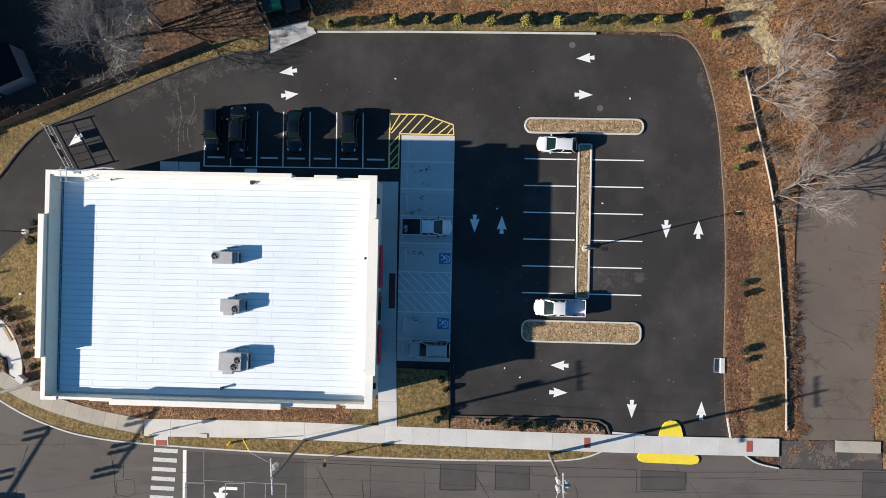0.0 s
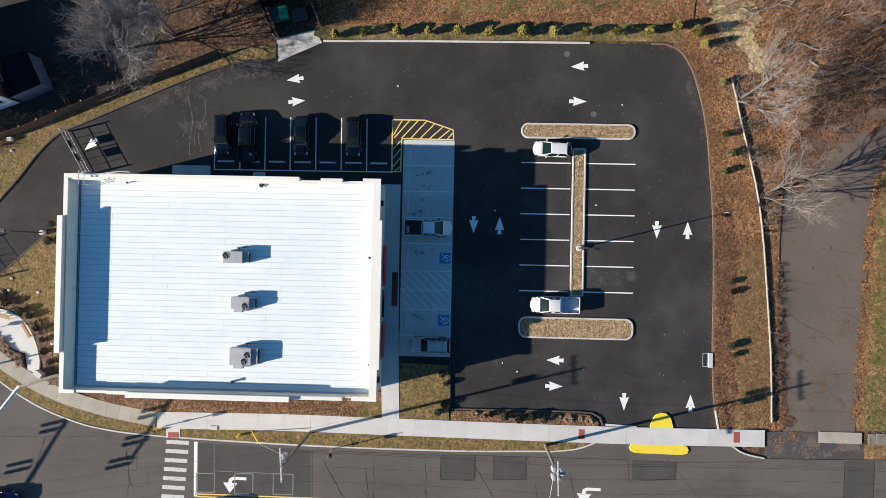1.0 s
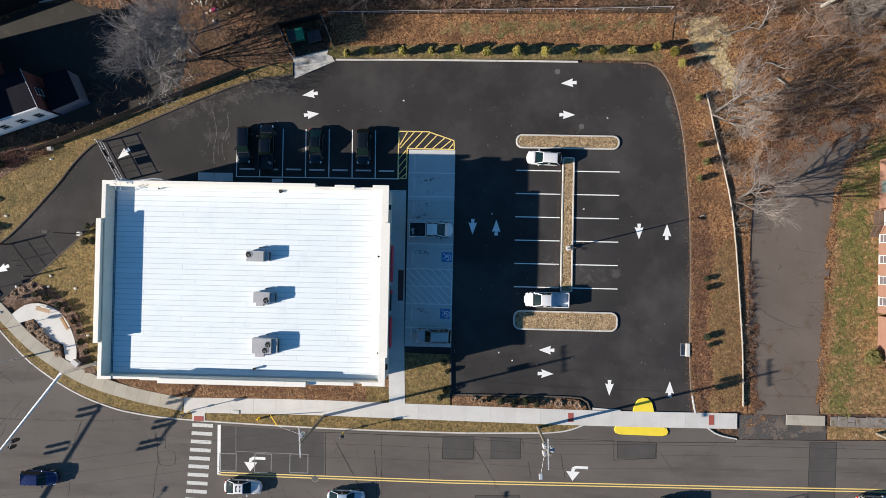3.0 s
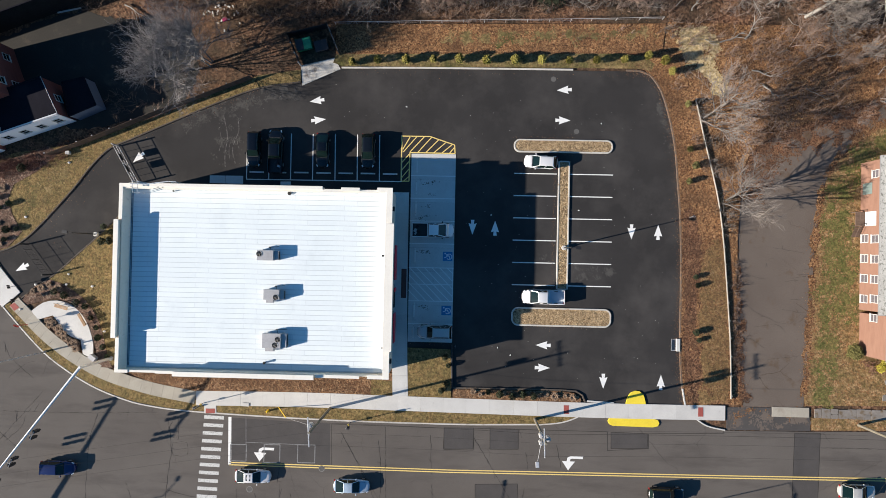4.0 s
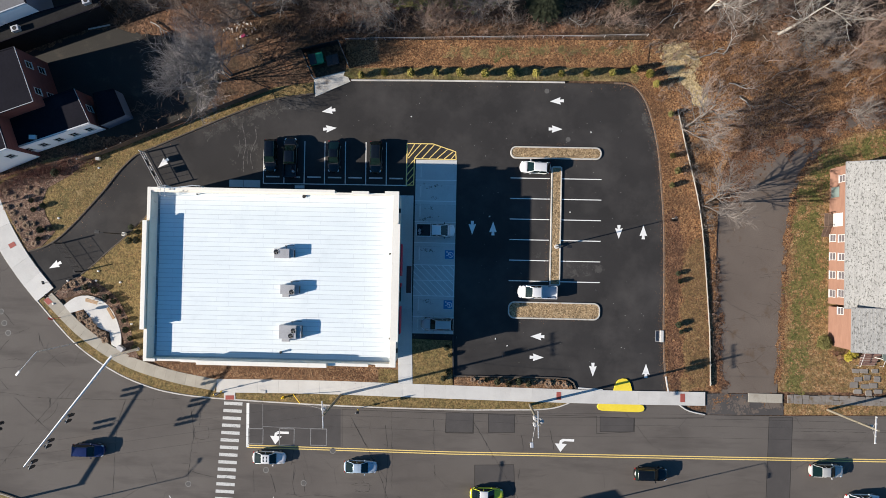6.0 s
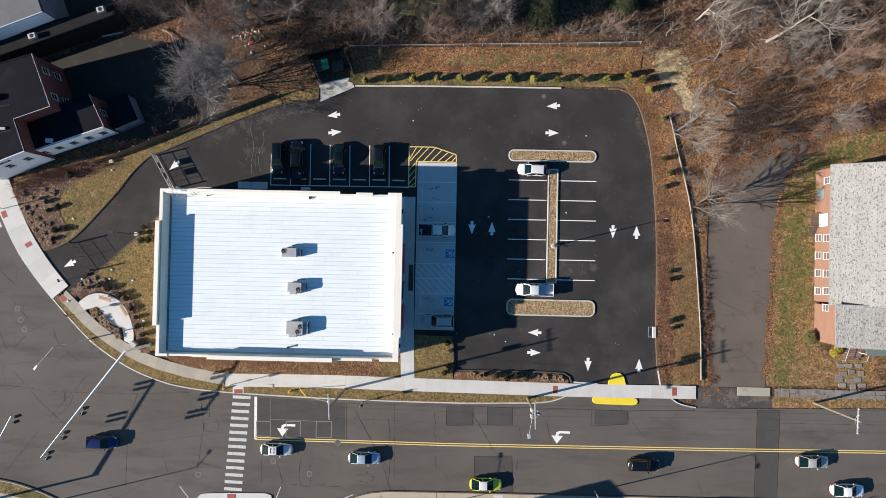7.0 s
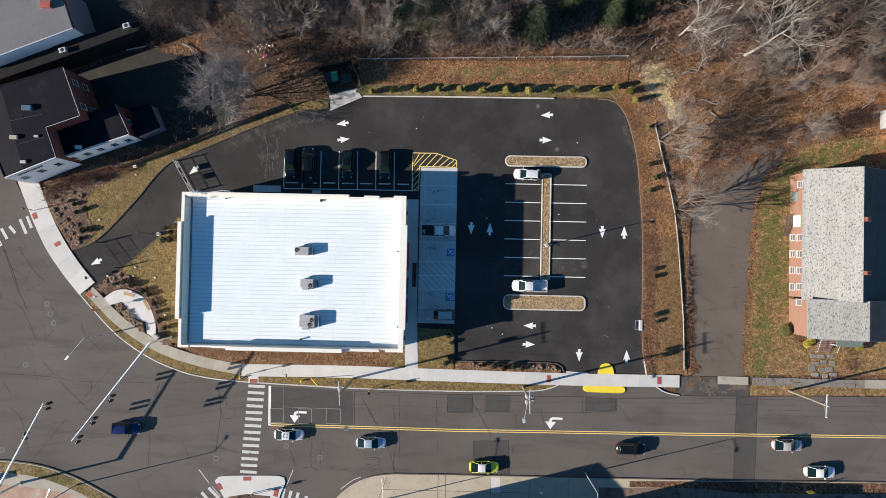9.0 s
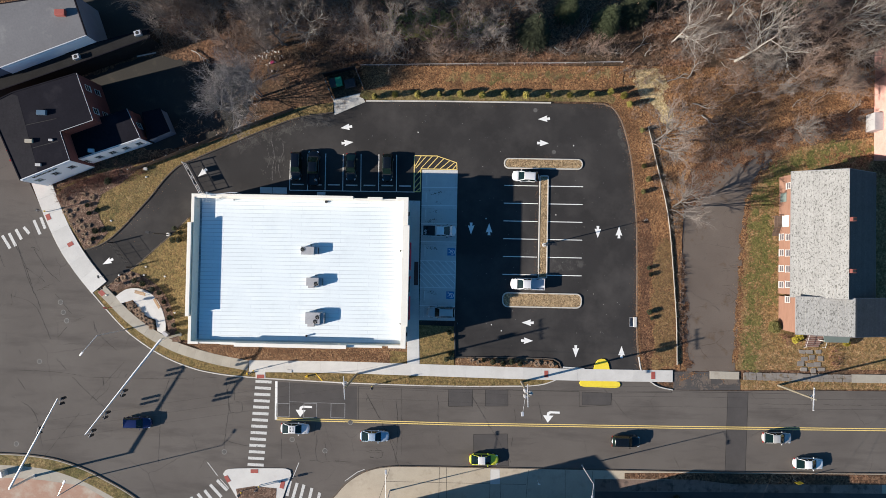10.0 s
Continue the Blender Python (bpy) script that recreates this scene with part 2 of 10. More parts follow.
CONCRETE = surface("concrete_new", (0.46, 0.45, 0.43), (0.6, 0.59, 0.56), 0.85, 8, 0.5, 0.5, 0.3, 0.006, stain=(0.42, 0.38, 0.33), stain_at=(0.62, 0.85), stain_scale=0.9, vary=0.05)
CONCRETE_PAD = surface("concrete_pad", (0.43, 0.43, 0.42), (0.58, 0.58, 0.565), 0.8, 7, 0.45, 0.5, 0.3, 0.006, stain=(0.2, 0.19, 0.18), stain_at=(0.63, 0.78), stain_scale=0.8, vary=0.05)
CONCRETE_OLD = surface("concrete_weathered", (0.29, 0.262, 0.215), (0.4, 0.37, 0.31), 0.9, 8, 0.5, 0.5, 0.4, 0.008, stain=(0.24, 0.205, 0.16), stain_at=(0.58, 0.8), stain_scale=0.6, vary=0.06)
KERB = surface("kerb_concrete", (0.4, 0.38, 0.35), (0.62, 0.6, 0.56), 0.85, 6, 0.6, 0.5, 0.3, 0.006, stain=(0.2, 0.15, 0.11), stain_at=(0.58, 0.75), stain_scale=1.0)
WALL_IVORY = surface("ivory_wall_cap", (0.24, 0.222, 0.19), (0.36, 0.338, 0.3), 0.85, 6, 0.6, 0.5, 0.3, 0.006, stain=(0.22, 0.17, 0.12), stain_at=(0.56, 0.75), stain_scale=1.0)
KERB_DARK = surface("kerb_asphalt", (0.05, 0.042, 0.036), (0.11, 0.088, 0.07), 0.95, 6, 0.5, 0.5, 0.5, 0.02, stain=(0.22, 0.14, 0.08), stain_at=(0.55, 0.7), stain_scale=1.5)
KERB_LEAFY = surface("leaf_stained_kerb", (0.085, 0.062, 0.047), (0.18, 0.135, 0.1), 0.95, 6, 0.5, 0.5, 0.5, 0.02, stain=(0.22, 0.12, 0.06), stain_at=(0.5, 0.62), stain_scale=2.2)
LEAVES = litter("fallen_leaves", [(0.04, 0.021, 0.012), (0.14, 0.066, 0.031), (0.25, 0.118, 0.05), (0.42, 0.25, 0.125), (0.18, 0.092, 0.045)], (0.1, 0.055, 0.03), (0.28, 0.6), 8.0, 0.3, clump=3.0)
LEAVES_MATTED = litter("matted_leaves", [(0.03, 0.016, 0.011), (0.1, 0.048, 0.027), (0.17, 0.08, 0.042), (0.28, 0.16, 0.09), (0.12, 0.06, 0.034)], (0.07, 0.04, 0.026), (0.28, 0.6), 8.0, 0.3, clump=3.0)
WOODLAND = litter("woodland_floor", [(0.045, 0.024, 0.015), (0.11, 0.054, 0.031), (0.19, 0.098, 0.055), (0.28, 0.165, 0.1)], (0.065, 0.046, 0.031), (0.4, 0.62), 4.0, 0.1)
LAWN = litter("winter_lawn", clump=3.0, depth=0.55, tones=[(0.11, 0.072, 0.03), (0.18, 0.122, 0.05), (0.27, 0.19, 0.088), (0.14, 0.105, 0.04), (0.24, 0.14, 0.066)], under=(0.13, 0.103, 0.042), cover=(0.35, 0.6), size=8.0, patch=0.8)
LAWN_GREEN = litter("mossy_lawn", [(0.14, 0.1, 0.045), (0.2, 0.15, 0.068), (0.28, 0.2, 0.1), (0.15, 0.085, 0.04)], (0.078, 0.076, 0.026), (0.36, 0.6), 6.0, 0.22)
LAWN_TAN = litter("tan_leafy_lawn", [(0.12, 0.07, 0.032), (0.21, 0.12, 0.052), (0.3, 0.19, 0.088), (0.16, 0.1, 0.042), (0.36, 0.23, 0.12)], (0.13, 0.09, 0.04), (0.33, 0.6), 8.0, 0.8, clump=3.0, depth=0.5)
MULCH = litter("bark_mulch", [(0.055, 0.03, 0.022), (0.12, 0.068, 0.048), (0.2, 0.125, 0.09), (0.1, 0.066, 0.052), (0.3, 0.22, 0.16)], (0.085, 0.055, 0.041), (0.35, 0.55), 7.0, 0.5)
MULCH_RED = litter("leaf_mulch", [(0.036, 0.02, 0.013), (0.12, 0.06, 0.032), (0.22, 0.112, 0.055), (0.4, 0.26, 0.15), (0.095, 0.052, 0.032)], (0.095, 0.054, 0.032), (0.28, 0.58), 9.0, 0.5, clump=3.2)
GRAVEL = litter("island_gravel", [(0.11, 0.074, 0.04), (0.26, 0.18, 0.1), (0.4, 0.285, 0.16), (0.54, 0.41, 0.25)], (0.22, 0.145, 0.08), (0.2, 0.4), 11.0, 0.6, 0.9)
SAND = litter("bare_sand", [(0.3, 0.22, 0.1), (0.42, 0.32, 0.17), (0.5, 0.4, 0.24)], (0.26, 0.17, 0.085), (0.3, 0.5), 5.0, 0.6)
LAWN_HOUSE = litter("patchy_lawn", [(0.13, 0.08, 0.038), (0.25, 0.16, 0.076), (0.38, 0.26, 0.14), (0.28, 0.135, 0.06), (0.16, 0.104, 0.042)], (0.14, 0.103, 0.041), (0.36, 0.58), 6.0, 0.8, depth=0.5)
LAWN_MOSS = litter("green_grass", [(0.14, 0.115, 0.043), (0.22, 0.175, 0.068), (0.11, 0.115, 0.034), (0.18, 0.12, 0.048)], (0.08, 0.092, 0.027), (0.36, 0.6), 8.0, 0.9)
WHITE_PAINT = paint_worn("white_road_paint", (0.78, 0.78, 0.76), (0.16, 0.16, 0.16))
OLD_PAINT = paint_worn("worn_road_paint", (0.56, 0.56, 0.54), (0.22, 0.215, 0.21), (0.52, 0.7))
FADED_PAINT = paint_worn("faded_road_paint", (0.22, 0.22, 0.22), (0.1, 0.1, 0.1), (0.45, 0.65))
YELLOW_PAINT = paint_worn("yellow_road_paint", (0.8, 0.59, 0.19), (0.24, 0.19, 0.09), (0.6, 0.72))
YELLOW_KERB = surface("yellow_kerb_paint", (0.7, 0.52, 0.03), (0.85, 0.68, 0.06), 0.6, 6, 0.6, 0.5, 0.2, 0.006, stain=(0.5, 0.36, 0.1), stain_at=(0.6, 0.75), stain_scale=1.5)
BLUE_PAINT = paint_worn("blue_road_paint", (0.05, 0.2, 0.42), (0.1, 0.15, 0.25), (0.62, 0.75))
RED_PAD = surface("red_tactile_pad", (0.25, 0.05, 0.04), (0.36, 0.09, 0.07), 0.8, 14, 0.8, 0.5, 0.5, 0.01)
MEMBRANE = surface("white_roof_membrane", (0.665, 0.73, 0.748), (0.74, 0.797, 0.813), 0.6, 3, 0.25, 0.6, 0.15, 0.01, stain=(0.6, 0.66, 0.68), stain_at=(0.56, 0.85), stain_scale=0.3, vary=0.02)
# tan is lifted to stand for sunlight bounced off the white roof
LINING = surface("bounce_warmed_metal", (0.76, 0.66, 0.53), (0.85, 0.76, 0.63), 0.6, 4, 0.4, 0.5, 0.1, 0.004, stain=(0.45, 0.36, 0.27), stain_at=(0.6, 0.8), stain_scale=1.2)
COPING = surface("ivory_coping", (0.7, 0.67, 0.6), (0.8, 0.77, 0.7), 0.55, 4, 0.4, 0.5, 0.1, 0.004, stain=(0.6, 0.55, 0.47), stain_at=(0.62, 0.85), stain_scale=0.7)
STUCCO = surface("ivory_stucco", (0.6, 0.55, 0.46), (0.72, 0.67, 0.58), 0.9, 14, 0.5, 0.5, 0.4, 0.006)
GREY_METAL = surface("galvanised_grey", (0.3, 0.3, 0.31), (0.44, 0.44, 0.45), 0.55, 5, 0.8, 0.5, 0.08, 0.004, metal=0.2, stain=(0.24, 0.23, 0.22), stain_at=(0.6, 0.8), stain_scale=1.4)
LIGHT_METAL = surface("light_metal", (0.55, 0.56, 0.57), (0.72, 0.72, 0.73), 0.4, 5, 0.8, 0.5, 0.05, 0.003, metal=0.5)
BLACK_METAL = plain("black_metal", (0.018, 0.018, 0.02), 0.45)
DARK = plain("dark_cavity", (0.012, 0.012, 0.013), 0.8)
RED_SIGN = plain("red_sign_panel", (0.5, 0.012, 0.04), 0.4)
MAT_BROWN = plain("brown_brick_inset", (0.11, 0.045, 0.04), 0.9, spread=0.3)
GLASS = plain("dark_glass", (0.005, 0.014, 0.0125), 0.03, spread=0.05, bump=0)
WOOD_POLE = surface("weathered_pole", (0.11, 0.096, 0.07), (0.24, 0.215, 0.165), 0.9, 6, 0.8, 0.5, 0.4, 0.01, stretch=(4, 4, 0.4))
TEAK = surface("bench_wood", (0.3, 0.18, 0.09), (0.44, 0.29, 0.16), 0.7, 6, 0.8, 0.5, 0.3, 0.006, stretch=(1, 8, 8), vary=0.15)
PLASTIC_GREEN = plain("green_container", (0.012, 0.2, 0.1), 0.5, spread=0.25)
YELLOW_GLOSS = plain("yellow_plastic", (0.75, 0.5, 0.02), 0.45)
RED_GLOSS = plain("red_enamel", (0.45, 0.02, 0.02), 0.45)
TWIGS = surface("dark_twigs", (0.105, 0.088, 0.08), (0.29, 0.25, 0.226), 0.95, 5, 0.6, 0.5, 0.3, 0.02, vary=0.3)
BARK = surface("grey_bark", (0.085, 0.073, 0.065), (0.22, 0.196, 0.176), 0.95, 7, 1.2, 0.5, 0.4, 0.02, vary=0.25)
BARK_PALE = surface("pale_bark", (0.16, 0.148, 0.135), (0.42, 0.4, 0.36), 0.9, 7, 0.6, 0.5, 0.3, 0.02, vary=0.2)
# cooler grey bark that paints shade into the trees behind the board fence
BARK_SHADED = surface("shaded_bark", (0.09, 0.082, 0.083), (0.26, 0.245, 0.245), 0.95, 7, 0.9, 0.5, 0.3, 0.02, vary=0.2)
BARK_BROWN = surface("brown_twigs", (0.105, 0.072, 0.056), (0.25, 0.18, 0.145), 0.95, 7, 0.9, 0.5, 0.3, 0.02, vary=0.3)
NEEDLES = surface("evergreen_foliage", (0.013, 0.021, 0.008), (0.04, 0.05, 0.018), 0.85, 12, 1.5, 0.5, 0.5, 0.03, vary=0.3)
SHRUB_GREEN = surface("shrub_foliage", (0.14, 0.13, 0.03), (0.34, 0.29, 0.065), 0.85, 10, 1.5, 0.5, 0.5, 0.03, vary=0.25)
SHRUB_DULL = surface("dull_shrub_foliage", (0.07, 0.07, 0.022), (0.17, 0.15, 0.045), 0.85, 10, 1.5, 0.5, 0.5, 0.03, vary=0.25)
SHRUB_YELLOW = surface("yellow_shrub", (0.28, 0.24, 0.03), (0.55, 0.47, 0.07), 0.85, 10, 1.5, 0.5, 0.5, 0.03, vary=0.15)
DRY_GRASS = surface("dry_ornamental_grass", (0.15, 0.095, 0.06), (0.36, 0.25, 0.165), 0.9, 8, 1.5, 0.5, 0.4, 0.03, vary=0.25)

# ---- ground and paving ----
def ground_sheet():
    """One uneven sheet to the horizon, level under the paved areas."""
    bm = bmesh.new()
    xs = [-900, -500, -300, -200, -150] + list(range(-120, 121, 4)) + [150, 200, 300, 500, 900]
    ys = [-900, -500, -300, -200, -150, -110] + list(range(-80, 101, 4)) + [130, 170, 240, 340, 500, 900]
    grid = []
    for y in ys:
        row = []
        for x in xs:
            wild = max(0.0, min(1.0, (y - 36) / 8))
            z = -0.06 + wild * 0.5 * noise.noise(Vector((x * 0.05, y * 0.05, 3.0)))
            row.append(bm.verts.new((x, y, z)))
        grid.append(row)
    for a, b in zip(grid, grid[1:]):
        for i in range(len(xs) - 1):
            bm.faces.new((a[i], a[i + 1], b[i + 1], b[i]))
    return tagged(part("ground", bm, WOODLAND, smooth=True), "brown woodland ground strewn with fallen leaves", "ground", kind="structure")


ground_sheet()


def ragged(pts, much, seed):
    """The outline pts with an uneven edge."""
    r = random.Random(seed)
    return [(x + r.uniform(-much, much), y + r.uniform(-much, much)) for x, y in pts]


def sheet(name, poly, z, mat, label, category, low=-0.3, bevel=0.0):
    bm = bmesh.new()
    prism(bm, poly, low, z, 0, bevel)
    return tagged(part(name, bm, mat), label, category, kind="structure")


def within(poly, x, y):
    """Whether the point lies inside the outline."""
    odd = False
    for (x0, y0), (x1, y1) in zip(poly, poly[1:] + poly[:1]):
        if (y0 > y) != (y1 > y) and x < x0 + (x1 - x0) * (y - y0) / (y1 - y0):
            odd = not odd
    return odd


def cover(name, poly, z, mat, label, category, rag=0.9, cell=0.25, holes=-1.0, seed=1):
    """A thin ground cover in small tufts that frays out towards its edge and has gaps."""
    r = random.Random(seed)
    x0, x1 = min(p[0] for p in poly) - rag, max(p[0] for p in poly) + rag
    y0, y1 = min(p[1] for p in poly) - rag, max(p[1] for p in poly) + rag
    verts, faces, at = [], [], {}

    def corner(i, j):
        if (i, j) not in at:
            at[i, j] = len(verts)
            verts.append((x0 + (i + r.uniform(-0.55, 0.55)) * cell, y0 + (j + r.uniform(-0.55, 0.55)) * cell, z + r.uniform(-0.004, 0.004)))
        return at[i, j]
    for i in range(int((x1 - x0) / cell)):
        for j in range(int((y1 - y0) / cell)):
            x, y = x0 + (i + 0.5) * cell, y0 + (j + 0.5) * cell
            w = noise.noise_vector(Vector((x * 0.55, y * 0.55, seed))) + 0.55 * noise.noise_vector(Vector((x * 1.9, y * 1.9, seed + 7)))
            q = rag * r.uniform(0.35, 1.65)
            if within(poly, x + w.x * q, y + w.y * q) and noise.noise(Vector((x * 0.8, y * 0.8, seed + 3))) + 0.35 * r.uniform(-1, 1) > holes:
                a, b, c, d = corner(i, j), corner(i + 1, j), corner(i + 1, j + 1), corner(i, j + 1)
                faces += r.choice((((a, b, c), (a, c, d)), ((a, b, d), (b, c, d))))
    me = bpy.data.meshes.new(name)
    me.from_pydata(verts, [], faces)
    me.materials.append(mat)
    return tagged(new(name, me), label, category, kind="structure")


def strip(pts, w0, w1):
    """The outline of a band between w0 and w1 metres to the left of a line."""
    return offset(pts, w0) + offset(pts, w1)[::-1]


LOT_EAST = smooth_line([(22.40, 26.06), (24.14, 26.04), (25.49, 25.57), (27.06, 23.46), (28.27, 19.80), (29.09, 15.74), (29.54, 11.11), (30.00, 5.33), (30.20, -2.36), (30.21, -10.04), (30.48, -15.77), (31.00, -19.20)])
LOT_NORTHWEST = smooth_line([(-64.81, -0.65), (-62.65, -0.02), (-60.42, 1.30), (-58.21, 3.39), (-55.63, 6.28), (-53.25, 9.06), (-51.16, 11.84), (-48.66, 14.23), (-45.55, 15.66), (-40.69, 17.80), (-33.89, 20.75), (-28.06, 22.90), (-22.21, 23.87)])
LOT_SOUTH = smooth_line([(17.73, -19.03), (17.33, -18.08), (16.36, -17.53), (14.44, -17.42), (6.77, -17.45), (-0.36, -17.52)], 1.5)
LOT = LOT_NORTHWEST + [(-21.81, 23.58), (-16.58, 25.91), (-1.78, 26.04)] + LOT_EAST + LOT_SOUTH + [(-0.34, -18.38), (-6.70, -18.53), (-7.26, -14.69), (-45.20, -15.14), (-45.67, 1.97), (-46.94, 5.26), (-50.09, 2.08), (-52.97, -0.51), (-55.56, -2.91), (-60.67, -6.72)]
sheet("parking_lot", LOT, 0.0, ASPHALT_NEW, "fresh black asphalt of the parking lot", "asphalt")

ROAD_NORTH_WEST = smooth_line([(-78.51, 18.07), (-73.83, 8.79), (-69.79, 0.53), (-66.88, -3.81), (-63.40, -7.94), (-58.00, -13.67), (-54.48, -16.41), (-50.48, -18.74), (-46.52, -20.30), (-42.58, -21.27), (-35.73, -21.94), (-18.22, -22.54), (-0.83, -22.67), (11.17, -22.38)])
ROAD = [(-330, 260), (-120, 90)] + ROAD_NORTH_WEST + [(14.52, -21.97), (16.90, -21.05), (18.31, -19.40), (31.67, -19.38), (33.13, -21.16), (34.75, -21.98), (36.66, -22.41), (47.85, -22.24), (59.18, -21.92), (72.16, -21.76)] + [(330, -30), (330, -120), (-330, -120)]
sheet("road", ROAD, 0.004, ASPHALT_ROAD, "grey worn asphalt of the street junction", "road")

DRIVE = smooth_line([(38.90, -19.11), (38.26, -13.69), (37.91, -7.96), (37.43, -0.30), (36.88, 5.46), (37.77, 11.26), (39.63, 15.15), (42.66, 17.61), (46.46, 18.93)], 2) + [(55.95, 22.66), (67.33, 25.73), (74.90, 26.32), (74.92, 22.28), (65.46, 21.36), (59.78, 20.31)] + smooth_line([(55.99, 18.99), (51.27, 14.87), (49.21, 10.98), (48.15, 3.75), (47.83, -2.01), (47.43, -9.67), (46.87, -18.93)], 2)
sheet("old_driveway", DRIVE, 0.0, ASPHALT_OLD, "brownish cracked asphalt of an old driveway", "driveway")
sheet("old_apron", [(36.62, -19.26), (47.63, -19.01), (47.85, -22.14), (36.66, -22.31)], 0.012, ASPHALT_PATCH, "patched asphalt where the old driveway meets the street", "driveway")

cover("leaf_drift", [(36.9, -19.4), (47.4, -19.2), (47.4, -21.6), (36.9, -21.9)], 0.018, ASPHALT_OLD, "worn brown patches in the driveway apron", "driveway", 1.2, 0.14, 0.02, 61)
cover("leaf_drift", [(36.9, -19.4), (47.4, -19.2), (47.4, -20.6), (36.9, -20.6)], 0.022, LEAVES, "leaves blown over the driveway apron", "leaves", 0.9, 0.12, 0.35, 62)
LAWN_EDGE = LOT_NORTHWEST
sheet("lawn_northwest", [*offset(LAWN_EDGE, 0.12)] + [(-22.25, 25.63), (-28.10, 24.76), (-33.93, 22.51), (-40.73, 19.37), (-46.58, 17.41), (-52.44, 15.05), (-62.27, 13.42), (-70.09, 9.74), (-68.76, 5.45), (-65.85, 1.09)], 0.13, LAWN, "winter lawn in tan and dull green beside the exit lane", "lawn")
sheet("bed_northwest", [(-70.05, 8.57), (-68.90, 9.86), (-65.19, 11.60), (-57.36, 14.48), (-55.85, 13.52), (-58.74, 11.02), (-62.14, 9.00), (-62.87, 7.03), (-62.21, 4.79), (-60.75, 2.46), (-62.66, 0.28), (-64.81, -0.45)], 0.17, MULCH, "brown mulch bed with dry plants", "flower bed")
sheet("lawn_north", [(-16.39, 26.21), (17.58, 26.43), (24.33, 26.43), (25.77, 26.06), (26.24, 27.04), (24.78, 28.09), (21.40, 28.43), (-17.41, 27.86), (-17.77, 26.68)], 0.12, LAWN_GREEN, "mossy grass strip along the parking lot", "lawn")
sheet("leaf_slope", [(-17.41, 27.86), (27.18, 28.51), (27.61, 32.60), (-17.50, 31.97)], 0.16, LEAVES, "orange-brown fallen leaves on the bank", "ground")
sheet("leaf_base", [(23.54, 27.68), (27.89, 32.80), (36.73, 32.73), (38.39, 15.13), (37.77, 3.55), (37.66, -18.67), (30.81, -19.20), (30.19, 5.34), (28.86, 18.84), (26.86, 24.33), (24.91, 26.24)], 0.085, LEAVES, "fallen leaves over the bank at the lot corner", "ground")
sheet("bed_east", [*offset(LOT_EAST, 0.15)][5:] + [(32.62, -19.16), (36.89, -18.30), (36.79, -9.89), (36.11, -1.28), (35.14, 7.36), (33.71, 14.08), (32.11, 19.37), (30.14, 23.22), (27.20, 27.54)], 0.095, LEAVES, "fallen leaves over the planting strip", "ground")
cover("lawn_east", ragged(smooth_line([(33.11, 1.54), (34.43, 3.01), (35.78, 2.36), (36.32, -3.20), (36.69, -9.90), (36.89, -18.02), (34.99, -18.54), (32.81, -18.78), (33.31, -13.80), (32.76, -8.06), (32.97, -2.30), (33.12, 1.06)], 0.6), 0.16, 31), 0.11, LAWN_TAN, "tan leaf-strewn winter grass inside the fence", "lawn", 0.5, 0.16, -0.5, 9)
cover("bed_east_mulch", ragged(smooth_line([(30.36, 7.27), (31.31, 7.67), (32.30, 5.38), (32.84, 0.58), (32.48, -8.07), (33.03, -13.80), (32.62, -18.78), (31.48, -19.00), (30.96, -15.76), (30.69, -10.03), (30.57, -1.39), (30.37, 6.30)], 0.6), 0.14, 32), 0.116, LEAVES_MATTED, "dark reddish mulch along the kerb", "flower bed", 0.4, 0.16, -0.7, 14)
sheet("lawn_house", ragged(smooth_line([(47.15, -18.73), (47.62, -9.66), (48.02, -2.00), (48.43, 3.76), (49.50, 10.98), (51.46, 14.77), (56.18, 18.90), (62.62, 20.16)], 0.6), 0.22, 9) + [(74.92, 21.99), (80.61, 15.85), (80.77, -17.96)], 0.02, LAWN_HOUSE, "patchy grass round the brick house", "lawn")
cover("lawn_house_green", ragged(smooth_line([(49.65, 5.89), (50.88, 6.49), (52.49, 6.14), (53.47, 2.89), (53.71, -1.89), (53.94, -6.66), (53.01, -7.64), (51.48, -6.24), (50.49, -1.95), (49.50, 1.86)], 0.5), 0.25, 12), 0.032, LAWN_MOSS, "greener band of grass beside the brick house", "lawn", 1.3, 0.16, -0.15, 16)
cover("wood_clearing", ragged(smooth_line([(-12.80, 40.68), (-7.94, 41.92), (-2.09, 41.79), (2.79, 41.07), (7.67, 39.96), (3.83, 37.75), (-3.94, 36.67), (-9.79, 36.79), (-13.73, 38.21)], 1.0), 0.5, 13), 0.1, LAWN_MOSS, "mossy clearing among the bare trees", "lawn", 2.0, 0.4, -0.3, 13)
sheet("house_verge", [(47.92, -20.33), (80.77, -19.95), (80.78, -21.28), (47.94, -22.05)], 0.025, LAWN_HOUSE, "thin grass between the old footpath and the street", "lawn")
sheet("hedge_strip", [(36.76, 7.39), (37.43, -0.30), (37.91, -7.96), (38.26, -13.69), (38.71, -18.93), (37.28, -18.96), (37.17, -9.89), (36.49, -1.27)], 0.03, LEAVES, "leaf-covered strip beyond the fence", "ground")
sheet("leaf_bank_east", [(27.91, 31.44), (36.74, 32.54), (71.07, 33.02), (74.90, 26.80), (67.32, 26.01), (55.95, 22.94), (46.46, 19.22), (42.46, 17.90), (39.44, 15.44), (37.57, 11.45), (36.78, 5.94), (36.14, 3.52), (35.23, 7.55), (33.81, 14.08), (32.21, 19.38), (30.23, 23.41)], 0.09, LEAVES, "orange-brown leaf litter on the wooded bank", "ground")
